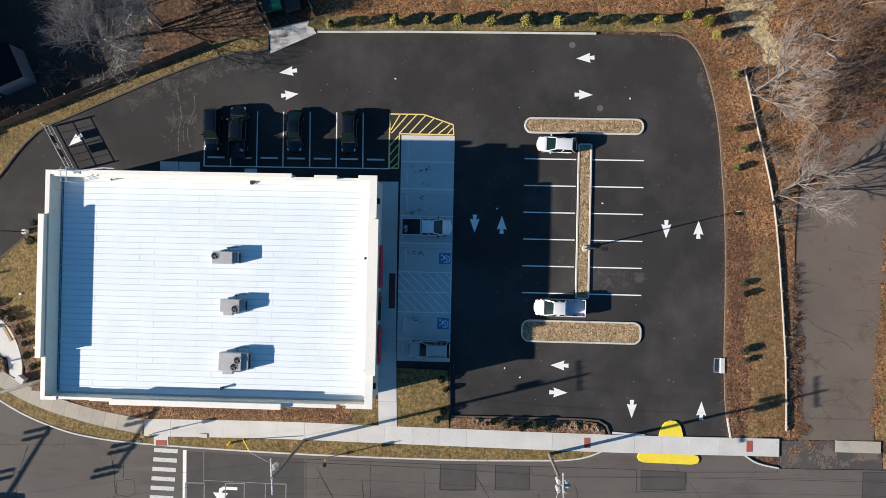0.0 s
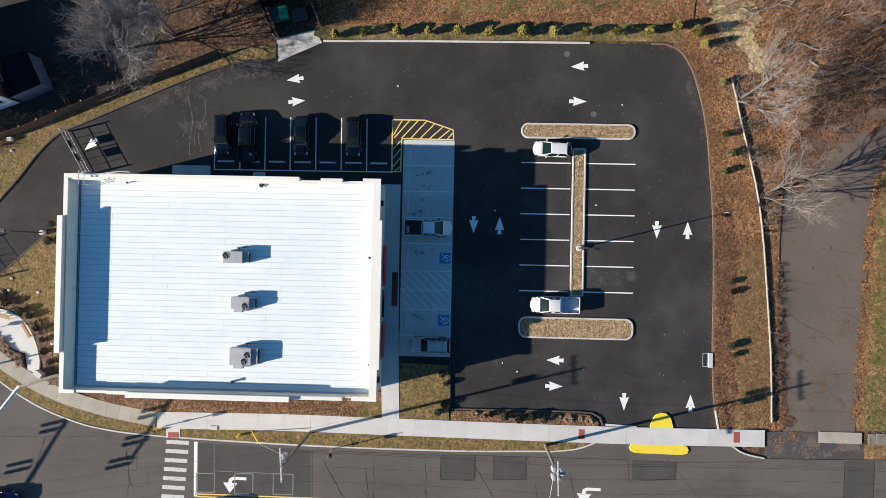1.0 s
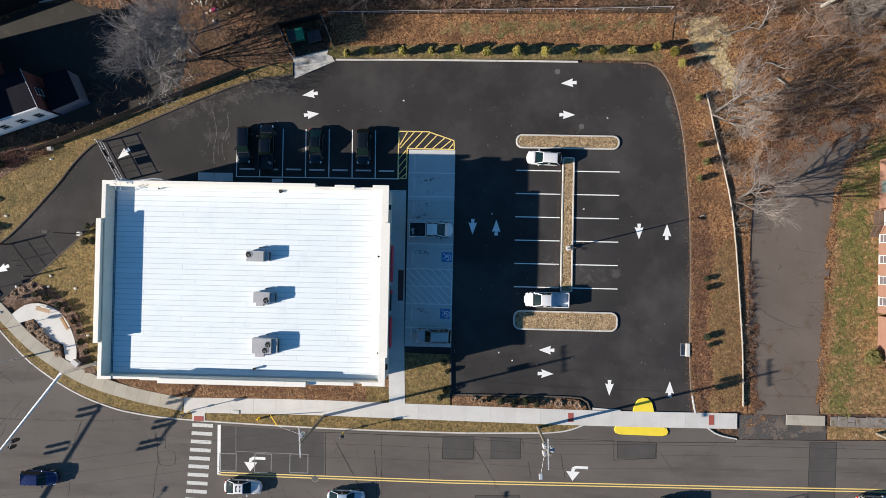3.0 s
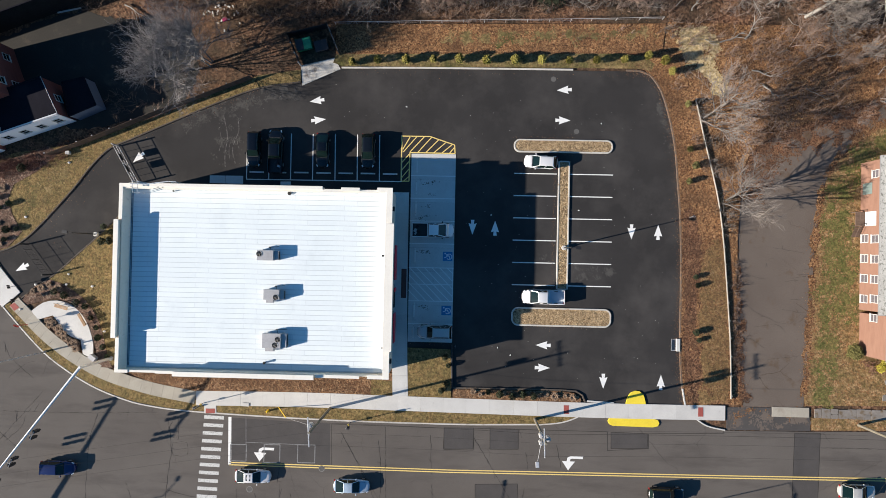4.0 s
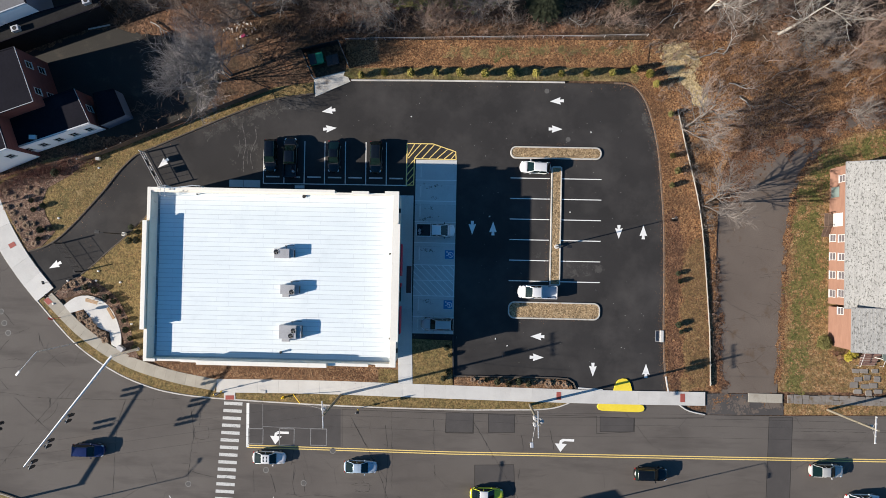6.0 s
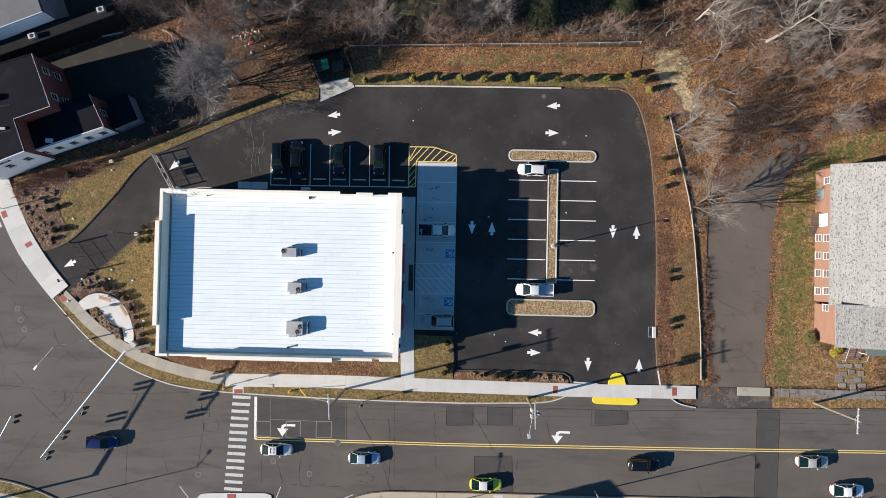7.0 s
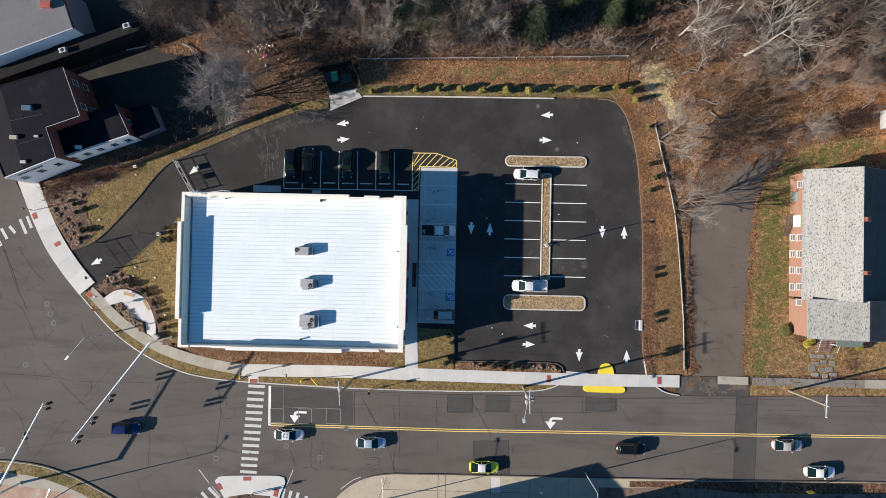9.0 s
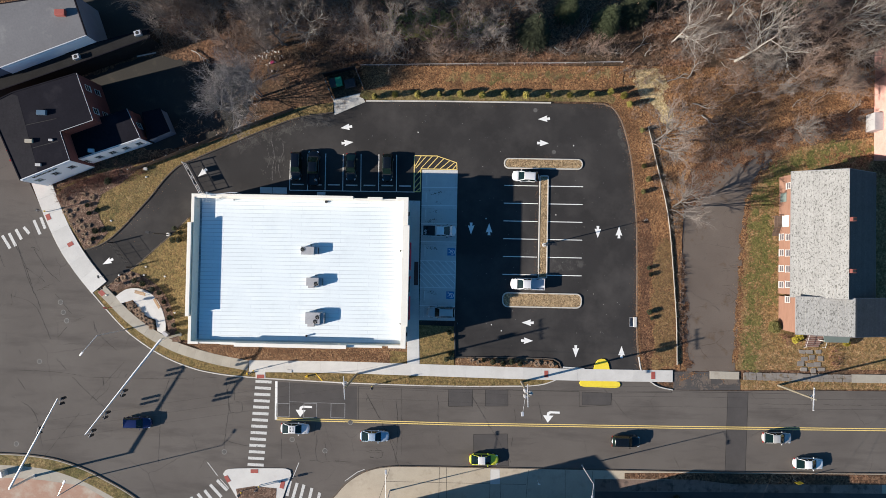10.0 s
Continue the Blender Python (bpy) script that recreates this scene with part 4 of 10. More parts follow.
def air_unit(x0, x1, y0, y1, fans, duct, h=1.05):
    u = thing("rooftop_air_unit", "grey rooftop air conditioner with exposed fans on the store roof", "air conditioner", pose(x0, y0, DECK + 0.03), "rooftop air units")
    w, d = x1 - x0, y1 - y0
    bm = bmesh.new()
    for y in (0.08, d - 0.2):
        box(bm, 0.05, w - 0.05, y, y + 0.12, 0, 0.14)
    part("skid", bm, BLACK_METAL, u)
    bm = bmesh.new()
    box(bm, 0, w * 0.78, 0, d, 0.14, h, 0.03)
    box(bm, w * 0.78 + 0.01, w, 0.08, d - 0.05, 0.14, h - 0.22, 0.03)
    body = part("cabinet", bm, GREY_METAL, u)
    bm = bmesh.new()
    for i in range(7):
        box(bm, w + 0.001, w + 0.02, 0.15, d - 0.15, 0.25 + i * 0.08, 0.29 + i * 0.08)
    part("louvre", bm, BLACK_METAL, body)
    for fx, fy in fans:
        fan = bmesh.new()
        c = bmesh.ops.create_circle(fan, cap_ends=True, radius=0.36, segments=24)
        bmesh.ops.translate(fan, verts=c["verts"], vec=(fx, fy, h + 0.004))
        fo = part("fan", fan, DARK, u, "dark fan opening")
        rim = bmesh.new()
        hoop(rim, fx, fy, h + 0.02, 0.37, 0.025)
        part("fan_ring", rim, GREY_METAL, fo)
        bl = bmesh.new()
        for i in range(4):
            m = pose(fx, fy, h + 0.03, 0, 0, 90 * i + 20) @ pose(0.19, 0, 0, 22, 0, 0)
            box(bl, -0.13, 0.13, -0.07, 0.07, -0.006, 0.006, 0, m)
        tube(bl, (fx, fy, h), (fx, fy, h + 0.07), 0.07, n=10)
        part("fan_blades", bl, IRON, fo)
    if duct:
        bm = bmesh.new()
        box(bm, duct[0], duct[1], -duct[2], -0.01, 0.14, 0.75, 0.03)
        part("hood", bm, GREY_METAL, u)
    bm = bmesh.new()
    tube(bm, (w * 0.55, d + 0.02, 0.2), (w * 0.55, d + 0.4, 0.2), 0.025, n=6)
    tube(bm, (w * 0.55, d + 0.4, 0.2), (w * 0.95, d + 0.5, 0.2), 0.025, n=6)
    tube(bm, (w * 0.5, d + 0.4, 0.02), (w * 0.5, d + 0.4, 0.32), 0.07, n=8)
    part("gas_pipe", bm, DARK, u)
    return u


def set_unit(sw, ne, fans, duct, h):
    air_unit(sw[0], ne[0], sw[1], ne[1], [(x - sw[0], y - sw[1]) for x, y in fans], duct, h)


set_unit((-25.67, -0.71), (-22.94, 0.59), [(-25.36, 0.12)], None, 1.05)
set_unit((-24.71, -5.73), (-22.11, -4.42), [(-23.10, -5.40)], (0.25, 1.2, 0.4), 1.05)
set_unit((-24.71, -11.88), (-21.64, -10.02), [(-22.70, -10.76), (-23.04, -11.47)], (0.3, 1.4, 0.45), 1.15)


def roof_vent(x, y, r, h, mat, label):
    v = thing("roof_vent", label, "roof vent", pose(x, y, DECK + 0.03), "roof vents")
    bm = bmesh.new()
    tube(bm, (0, 0, 0), (0, 0, h), r, r, 12)
    part("pipe", bm, mat, v)
    bm = bmesh.new()
    tube(bm, (0, 0, h), (0, 0, h + 0.06), r * 1.5, r * 1.3, 12)
    part("cap", bm, DARK, v)


for x, y, r, h, mat in [(-24.6, -13.9, 0.12, 0.4, DARK), (-9.4, -11.6, 0.1, 0.3, DARK), (-9.6, 0.2, 0.1, 0.3, GREY_METAL), (-21.9, 8.0, 0.17, 0.15, MAT_BROWN), (-37.0, 8.0, 0.08, 0.3, GREY_METAL)]:
    roof_vent(x, y, r, h, mat, "short pipe vent on the white roof")

# ---- the lot: paint, islands, furniture ----
def flat(name, polys, mat, label, category="road marking", z=0.006, thick=0.004, parent=None, group=""):
    bm = bmesh.new()
    for i, poly in enumerate(polys):
        prism(bm, poly, z - thick, z + 0.0007 * i)
    ob = part(name, bm, mat, parent)
    return ob if parent else tagged(ob, label, category, group, kind="structure")


def bar(a, b, w):
    a, b = Vector(a), Vector(b)
    n = (b - a).normalized().orthogonal() * (w / 2)
    return [tuple(a + n), tuple(b + n), tuple(b - n), tuple(a - n)]


def turned(poly, x, y, deg):
    c, s = math.cos(radians(deg)), math.sin(radians(deg))
    return [(x + p[0] * c - p[1] * s, y + p[0] * s + p[1] * c) for p in poly]


ARROW = [(1.03, 0), (-0.56, 0.56), (-0.46, 0.18), (-1.02, 0.24), (-1.02, -0.24), (-0.46, -0.18), (-0.56, -0.56)]
for (ax, ay), deg in [((-19.91, 21.41), 189), ((-19.65, 18.74), 7), ((14.04, 23.38), 184), ((13.93, 19.21), 0), ((1.90, 4.35), 270), ((4.98, 4.29), 90), ((23.50, 4.16), 270), ((27.09, 4.17), 90), ((11.84, -11.52), 180), ((11.78, -14.59), 0), ((20.06, -16.20), 270), ((27.81, -16.16), 90), ((-44.68, 13.10), 222), ((-60.71, -2.56), 208)]:
    flat("lane_arrow", [turned(ARROW, ax, ay, deg)], WHITE_PAINT, "white lane arrow painted on black asphalt", group="lane arrows")
for i in range(6):
    y = 11.85 - 3.044 * i
    flat("parking_line", [bar((7.42, y), (13.25, y), 0.13)], WHITE_PAINT, "white parking stall line", group="parking lines")
    flat("parking_line", [bar((14.95, y), (20.85, y), 0.13)], WHITE_PAINT, "white parking stall line", group="parking lines")
# the row against the store
ROW0, ROW1 = (-29.47, 10.37), (-7.92, 10.43)
for k, (px, pt) in enumerate([((-29.47, 10.37), (-29.46, 15.54)), ((-26.37, 10.43), (-26.45, 16.69)), ((-23.34, 10.42), (-23.35, 16.80)), ((-20.28, 10.40), (-20.33, 16.78)), ((-17.17, 10.39), (-17.25, 16.83)), ((-14.10, 10.38), (-14.18, 16.81)), ((-11.04, 10.44), (-11.12, 16.79)), ((-7.99, 10.43), (-8.06, 16.77))]):
    flat("parking_line", [bar(px, pt, 0.13)], WHITE_PAINT, "white parking stall line", group="parking lines")
flat("parking_line", [bar(ROW0, ROW1, 0.12)], WHITE_PAINT, "white line closing the stalls")


STOP_BLOCK = surface("pale_cast_concrete", (0.56, 0.555, 0.54), (0.7, 0.69, 0.67), 0.85, 8, 0.6, 0.5, 0.3, 0.006, stain=(0.3, 0.28, 0.25), stain_at=(0.62, 0.78), stain_scale=2.0)


def wheel_stop(x, y, deg, length=2.0):
    w = thing("wheel_stop", "pale concrete wheel stop on the stall", "wheel stop", pose(x, y, 0, 0, 0, deg), "wheel stops")
    bm = bmesh.new()
    box(bm, -length / 2, length / 2, -0.1, 0.1, 0.0, 0.13, 0.03)
    part("block", bm, STOP_BLOCK, w)
    bm = bmesh.new()
    for s in (-0.7, 0.7):
        tube(bm, (s, 0, 0.12), (s, 0, 0.145), 0.03, n=8)
    part("pin", bm, DARK, w)


for x, y in [(-28.04, 11.38), (-24.94, 11.37), (-21.85, 11.42), (-18.76, 11.41), (-15.69, 11.43), (-12.62, 11.45), (-9.57, 11.43)]:
    wheel_stop(x, y, 0)
PADZ = 0.03
for x, y in [(-5.85, 12.70), (-5.89, 9.74), (-5.93, 6.76), (-5.92, 0.40), (-5.90, -7.13), (-5.90, -10.03)]:
    wheel_stop(x, y, 90, 1.95)

# yellow hatched corner
flat("hatch_outline", [bar(a, b, 0.14) for a, b in zip([(-8.06, 16.70), (-4.17, 16.70), (-0.79, 15.59), (-0.70, 14.42), (-6.91, 14.46), (-6.95, 10.51), (-8.05, 10.49), (-8.06, 16.70)], [(-4.17, 16.70), (-0.79, 15.59), (-0.70, 14.42), (-6.91, 14.46), (-6.95, 10.51), (-8.05, 10.49), (-8.06, 16.70), (-8.01, 14.50)])], YELLOW_PAINT, "yellow outline of the no-parking area")
flat("hatch_stripes", [bar(a, b, 0.13) for a, b in zip([(-7.89, 14.89), (-7.82, 14.51), (-6.91, 14.52), (-5.81, 14.51), (-4.71, 14.49), (-3.61, 14.48), (-2.51, 14.46), (-1.47, 14.44)], [(-6.89, 16.66), (-5.98, 16.67), (-4.95, 16.68), (-3.98, 16.57), (-3.00, 16.26), (-2.02, 15.89), (-1.18, 15.58), (-0.85, 15.20)])]
     + [bar(a, b, 0.12) for a, b in zip([(-7.98, 13.08), (-7.99, 11.98), (-8.00, 10.94), (-7.73, 10.49)], [(-7.03, 14.19), (-7.01, 13.22), (-6.99, 12.19), (-6.96, 11.16)])], YELLOW_PAINT, "yellow diagonal hatching")


# concrete stalls in front of the store
pads = tagged(part("parking_pad", bmesh.new(), CONCRETE_PAD), "grey concrete parking stalls with oil stains before the store", "parking stalls", kind="structure")
PAD_Y = [14.31, 11.28, 8.18, 5.08, 1.98, -1.31, -5.88, -8.98, -11.49]
PXL, PXR = [(-6.67, 3.92), (-0.57, 4.04)]
OIL = surface("oil_stain", (0.05, 0.045, 0.04), (0.13, 0.12, 0.11), 0.5, 5, 2, 0.5, 0.05)
for a, b in zip(PAD_Y, PAD_Y[1:]):
    for y0, y1 in ((b, a - 0.55), (a - 0.55, a)):
        bm = bmesh.new()
        box(bm, PXL[0] + 0.008, PXR[0] - 0.008, y0 + 0.006, y1 - 0.006, -0.1, PADZ, 0.005)
        part("concrete_slab", bm, CONCRETE_PAD, pads)
for y in (PAD_Y[1], PAD_Y[2], PAD_Y[3], PAD_Y[4], PAD_Y[5], PAD_Y[6], PAD_Y[7]):
    flat("parking_line", [bar((PXL[0], y), (PXR[0], y), 0.11)], WHITE_PAINT, "white stall line on concrete", z=PADZ + 0.006, group="parking lines")
AX0, AX1, AY0, AY1 = PXL[0], PXR[0] - 0.1, PAD_Y[6], PAD_Y[5]
hat = []
for i in range(-3, 8):
    # diagonal stripes falling to the east, cut to the aisle
    x, y = AX0 + i * 1.05, AY1
    s0 = max(0.0, AX0 - x)
    s1 = min(AX1 - x, AY1 - AY0)
    if s1 > s0 + 0.2:
        hat.append(bar((x + s0, y - s0), (x + s1, y - s1), 0.1))
flat("aisle_hatch", hat + [bar((AX0, (AY0 + AY1) / 2), (AX1, (AY0 + AY1) / 2), 0.1), bar((AX1, AY0), (AX1, AY1), 0.1), bar((AX0, AY1), (AX1, AY1), 0.1)], WHITE_PAINT, "white hatched access aisle", z=PADZ + 0.007)


def access_mark(x, y):
    flat("access_square", [[(x - 0.66, y - 0.64), (x + 0.66, y - 0.64), (x + 0.66, y + 0.64), (x - 0.66, y + 0.64)]], BLUE_PAINT, "blue painted square on the accessible stall", z=PADZ + 0.006)
    polys = [turned([(0.42 * math.cos(a), 0.42 * math.sin(a)) for a in (t0, t0 + 0.32)] + [(0.32 * math.cos(a), 0.32 * math.sin(a)) for a in (t0 + 0.32, t0)], x + 0.2, y - 0.05, 0) for t0 in [-2.4 + 0.32 * k for k in range(15)]]
    polys += [bar((x - 0.1, y + 0.1), (x + 0.25, y + 0.05), 0.12), bar((x - 0.12, y + 0.3), (x - 0.08, y - 0.1), 0.13), bar((x + 0.2, y + 0.05), (x + 0.3, y - 0.3), 0.11), bar((x - 0.45, y - 0.2), (x - 0.1, y - 0.05), 0.09), [(x - 0.34 + 0.11 * math.cos(a), y + 0.38 + 0.11 * math.sin(a)) for a in [k * 0.785 for k in range(8)]]]
    flat("access_symbol", polys, WHITE_PAINT, "white wheelchair symbol on the blue square", z=PADZ + 0.011)


access_mark(*(-1.42, 0.29))
access_mark(*(-1.46, -7.12))
for i, (x, y) in enumerate([(-4.48, 10.23), (-3.65, 10.44), (-3.93, 8.75), (-5.28, 5.37), (-4.29, 7.20), (-4.45, 5.77), (-4.99, 0.92), (-4.34, 0.80), (-4.63, -6.82), (-5.08, -6.70)]):
    r0 = random.Random(i)
    for _ in range(22):
        bm = bmesh.new()
        ox, oy, q = x + r0.gauss(0, 0.3) * r0.choice((0.4, 1.0, 1.6)), y + r0.gauss(0, 0.15), r0.uniform(0.012, 0.07)
        prism(bm, [(ox + q * r0.uniform(0.8, 2.2) * math.cos(a), oy + q * r0.uniform(0.4, 1.1) * math.sin(a)) for a in [k * 0.785 for k in range(8)]], PADZ, PADZ + 0.003)
        part("oil_spot", bm, OIL, pads)
bm = bmesh.new()
MX0, MX1, MY0, MY1 = -7.70, -6.98, -5.53, -1.53
prism(bm, [(MX0, MY0), (MX1, MY0), (MX1, MY1), (MX0, MY1)], 0.1, 0.162)
inset = tagged(part("door_mat", bm, MAT_BROWN), "dark brown inset before the shop door", "door mat", kind="structure")


ISLAND_KERB = surface("stained_island_kerb", (0.44, 0.42, 0.38), (0.58, 0.56, 0.51), 0.85, 6, 0.6, 0.5, 0.3, 0.006, stain=(0.33, 0.22, 0.12), stain_at=(0.56, 0.72), stain_scale=1.6)


def island(name, a, b, half, corner, label):
    """A raised island: a rounded concrete kerb round a bed of gravel."""
    isl = tagged(part(name, bmesh.new(), KERB), label, "traffic island", kind="structure")

    def outline(h, grow, n=8):
        out = []
        for cx, cy, a0 in ((b[0] - corner, b[1] + h - corner, 0), (a[0] + corner, a[1] + h - corner, 90), (a[0] + corner, a[1] - h + corner, 180), (b[0] - corner, b[1] - h + corner, 270)):
            for k in range(n + 1):
                t = radians(a0 + 90 * k / n)
                out.append((cx + (corner + grow) * math.cos(t), cy + (corner + grow) * math.sin(t)))
        return out
    ring = bmesh.new()
    o, oi, i = outline(half, 0), outline(half, -0.03), outline(half, -0.2)
    n = len(o)
    lay = [[ring.verts.new((*p, z)) for p in q] for q, z in ((o, -0.1), (o, 0.13), (oi, 0.16), (i, 0.16), (i, 0.05))]
    for s, t in zip(lay, lay[1:]):
        for k in range(n):
            ring.faces.new((s[k], s[(k + 1) % n], t[(k + 1) % n], t[k]))
    part("kerb", ring, ISLAND_KERB, isl, "pale rounded concrete kerb")
    bed = bmesh.new()
    prism(bed, i, 0.0, 0.11)
    part("gravel_bed", bed, GRAVEL, isl, "tan gravel fill")
    st = bmesh.new()
    r1 = random.Random(len(name) + int(half * 100))
    verts, faces = [], []
    x0, x1, y0, y1 = min(p[0] for p in i), max(p[0] for p in i), min(p[1] for p in i), max(p[1] for p in i)
    count = int((x1 - x0) * (y1 - y0) * 26)
    for _ in range(count):
        x, y, r = r1.uniform(x0 + 0.15, x1 - 0.15), r1.uniform(y0 + 0.1, y1 - 0.1), r1.uniform(0.04, 0.09)
        k, q = len(verts), r1.uniform(0, 6.28)
        verts += [(x + r * math.cos(q + j * 2.1) * r1.uniform(0.7, 1.3), y + r * math.sin(q + j * 2.1) * r1.uniform(0.7, 1.3), 0.1) for j in range(3)] + [(x, y, 0.11 + r * 0.8)]
        faces += [(k, k + 1, k + 3), (k + 1, k + 2, k + 3), (k + 2, k, k + 3)]
    st.free()
    me = bpy.data.meshes.new("gravel_stones")
    me.from_pydata(verts, [], faces)
    me.materials.append(STONES)
    ob = new("gravel_stones", me)
    ob.parent = isl
    ob["kind"] = "stuff"
    return isl


def island_tone():
    m, nt, n, p = nodes_of("loose_stones")
    g = n.new("ShaderNodeNewGeometry")
    r = ramp_node(n, [(0.0, (0.16, 0.108, 0.06)), (0.5, (0.4, 0.285, 0.165)), (1.0, (0.62, 0.49, 0.32))])
    nt.links.new(g.outputs["Random Per Island"], r.inputs[0])
    nt.links.new(r.outputs[0], p.inputs["Base Color"])
    p.inputs["Roughness"].default_value = 0.9
    return m


STONES = island_tone()
IN0, IN1 = (7.31, 15.65), (20.77, 15.73)
island("island_north", IN0, (IN1[0], IN0[1]), 0.92, 0.85, "gravel island with a rounded pale kerb at the stall row")
IS0, IS1 = (7.42, -7.67), (20.95, -7.51)
island("island_south", IS0, (IS1[0], IS0[1]), 1.27, 0.95, "wide gravel island with a rounded pale kerb")
IMT, IMB, IML, IMR = 13.57, -3.85, 13.42, 15.01


def median():
    isl = tagged(part("island_median", bmesh.new(), KERB), "narrow gravel median between the stall rows", "traffic island", kind="structure")
    for x in (IML + 0.1, IMR - 0.1):
        bm = bmesh.new()
        ribbon(bm, [(x, IMT), (x, (IMT + IMB) / 2), (x, IMB)], 0.2, -0.1, 0.16, 0, 0.025)
        part("kerb", bm, ISLAND_KERB, isl, "pale concrete kerb")
    for y in (IMT, IMB):
        bm = bmesh.new()
        box(bm, IML + 0.2, IMR - 0.2, y - 0.09, y + 0.09, -0.1, 0.15, 0.02)
        part("kerb", bm, ISLAND_KERB, isl)
    bm = bmesh.new()
    box(bm, IML + 0.2, IMR - 0.2, IMB + 0.09, IMT - 0.09, 0, 0.11)
    part("gravel_bed", bm, GRAVEL, isl, "tan gravel fill")
    r1 = random.Random(5)
    verts, faces = [], []
    for _ in range(650):
        x, y, r = r1.uniform(IML + 0.25, IMR - 0.25), r1.uniform(IMB + 0.2, IMT - 0.2), r1.uniform(0.04, 0.09)
        k, q = len(verts), r1.uniform(0, 6.28)
        verts += [(x + r * math.cos(q + j * 2.1), y + r * math.sin(q + j * 2.1), 0.1) for j in range(3)] + [(x, y, 0.11 + r * 0.8)]
        faces += [(k, k + 1, k + 3), (k + 1, k + 2, k + 3), (k + 2, k, k + 3)]
    me = bpy.data.meshes.new("gravel_stones")
    me.from_pydata(verts, [], faces)
    me.materials.append(STONES)
    ob = new("gravel_stones", me)
    ob.parent, ob["kind"] = isl, "stuff"


median()


def lot_lamp(x, y, h, arm_deg, base_h=0.6, label="black parking lot lamp on a pale concrete base"):
    l = thing("parking_lot_lamp", label, "street lamp", pose(x, y, 0, 0, 0, arm_deg))
    bm = bmesh.new()
    tube(bm, (0, 0, 0), (0, 0, base_h), 0.32, 0.3, 18)
    part("base", bm, CONCRETE, l, "round concrete base")
    bm = bmesh.new()
    tube(bm, (0, 0, base_h), (0, 0, h), 0.085, 0.06, 10)
    part("pole", bm, BLACK_METAL, l)
    bm = bmesh.new()
    tube(bm, (0, 0, h - 0.08), (0.55, 0, h), 0.035, n=8)
    part("arm", bm, BLACK_METAL, l)
    bm = bmesh.new()
    box(bm, 0.5, 1.2, -0.2, 0.2, h - 0.06, h + 0.06, 0.03)
    part("lamp_head", bm, BLACK_METAL, l)
    return l


lot_lamp(*(14.36, 1.79), 6.3, -4)
lot_lamp(*(-50.16, 2.32), 6.0, 172)


def catch_basin(x, y):
    c = thing("catch_basin", "concrete kerb inlet with a dark grate", "drain", pose(x, y, 0))
    bm = bmesh.new()
    box(bm, 0.1, 0.6, -0.85, 0.85, -0.1, 0.22, 0.03)
    part("inlet_top", bm, CONCRETE, c, "pale concrete top")
    bm = bmesh.new()
    box(bm, -0.55, 0.08, -0.8, 0.8, -0.1, 0.012)
    part("grate_frame", bm, GREY_METAL, c)
    for i in range(8):
        bm = bmesh.new()
        box(bm, -0.48 + i * 0.066, -0.45 + i * 0.066, -0.72, 0.72, 0.012, 0.026)
        part("grate_bar", bm, BLACK_METAL, c)


catch_basin(*(29.65, -11.03))
for x, y in [(12.54, 24.84), (15.81, 17.70)]:
    bm = bmesh.new()
    tube(bm, (x, y, -0.02), (x, y, 0.01), 0.36, n=20)
    tagged(part("manhole_cover", bm, IRON), "round grey manhole cover in the asphalt", "manhole cover")
for i, (x, y) in enumerate([(16.29, 6.95), (7.40, -12.99), (5.65, -12.01), (19.15, 18.84), (-7.50, 20.73), (4.43, 6.08)]):
    bm = bmesh.new()
    box(bm, -0.1, 0.12, -0.07, 0.06, 0, 0.05, 0.02, pose(x, y, 0.0, 0, 0, 40 * i))
    tagged(part("litter_scrap", bm, WHITE_PAINT), "scrap of white paper on the asphalt", "litter")
# loose concrete pads by the store's back wall
for poly in ([(-34.58, 10.81), (-32.46, 10.81), (-32.43, 9.73), (-34.56, 9.76)], [(-32.39, 10.81), (-29.94, 10.82), (-29.92, 9.71), (-32.37, 9.73)], [(-24.71, 10.13), (-23.26, 10.16), (-23.25, 9.70), (-24.70, 9.67)]):
    bm = bmesh.new()
    prism(bm, poly, -0.1, 0.08, 0, 0.02)
    tagged(part("service_pad", bm, CONCRETE_PAD), "small grey concrete pad beside the store wall", "concrete pad", kind="structure")
STAINED = surface("stained_concrete", (0.42, 0.4, 0.36), (0.6, 0.58, 0.53), 0.9, 7, 0.5, 0.5, 0.3, 0.006, stain=(0.13, 0.095, 0.07), stain_at=(0.5, 0.66), stain_scale=0.45)
sheet("enclosure_pad", [(-22.26, 26.21), (-17.62, 27.36), (-16.74, 25.81), (-21.99, 23.47)], 0.05, STAINED, "stained pale concrete apron of the bin enclosure", "concrete pad")


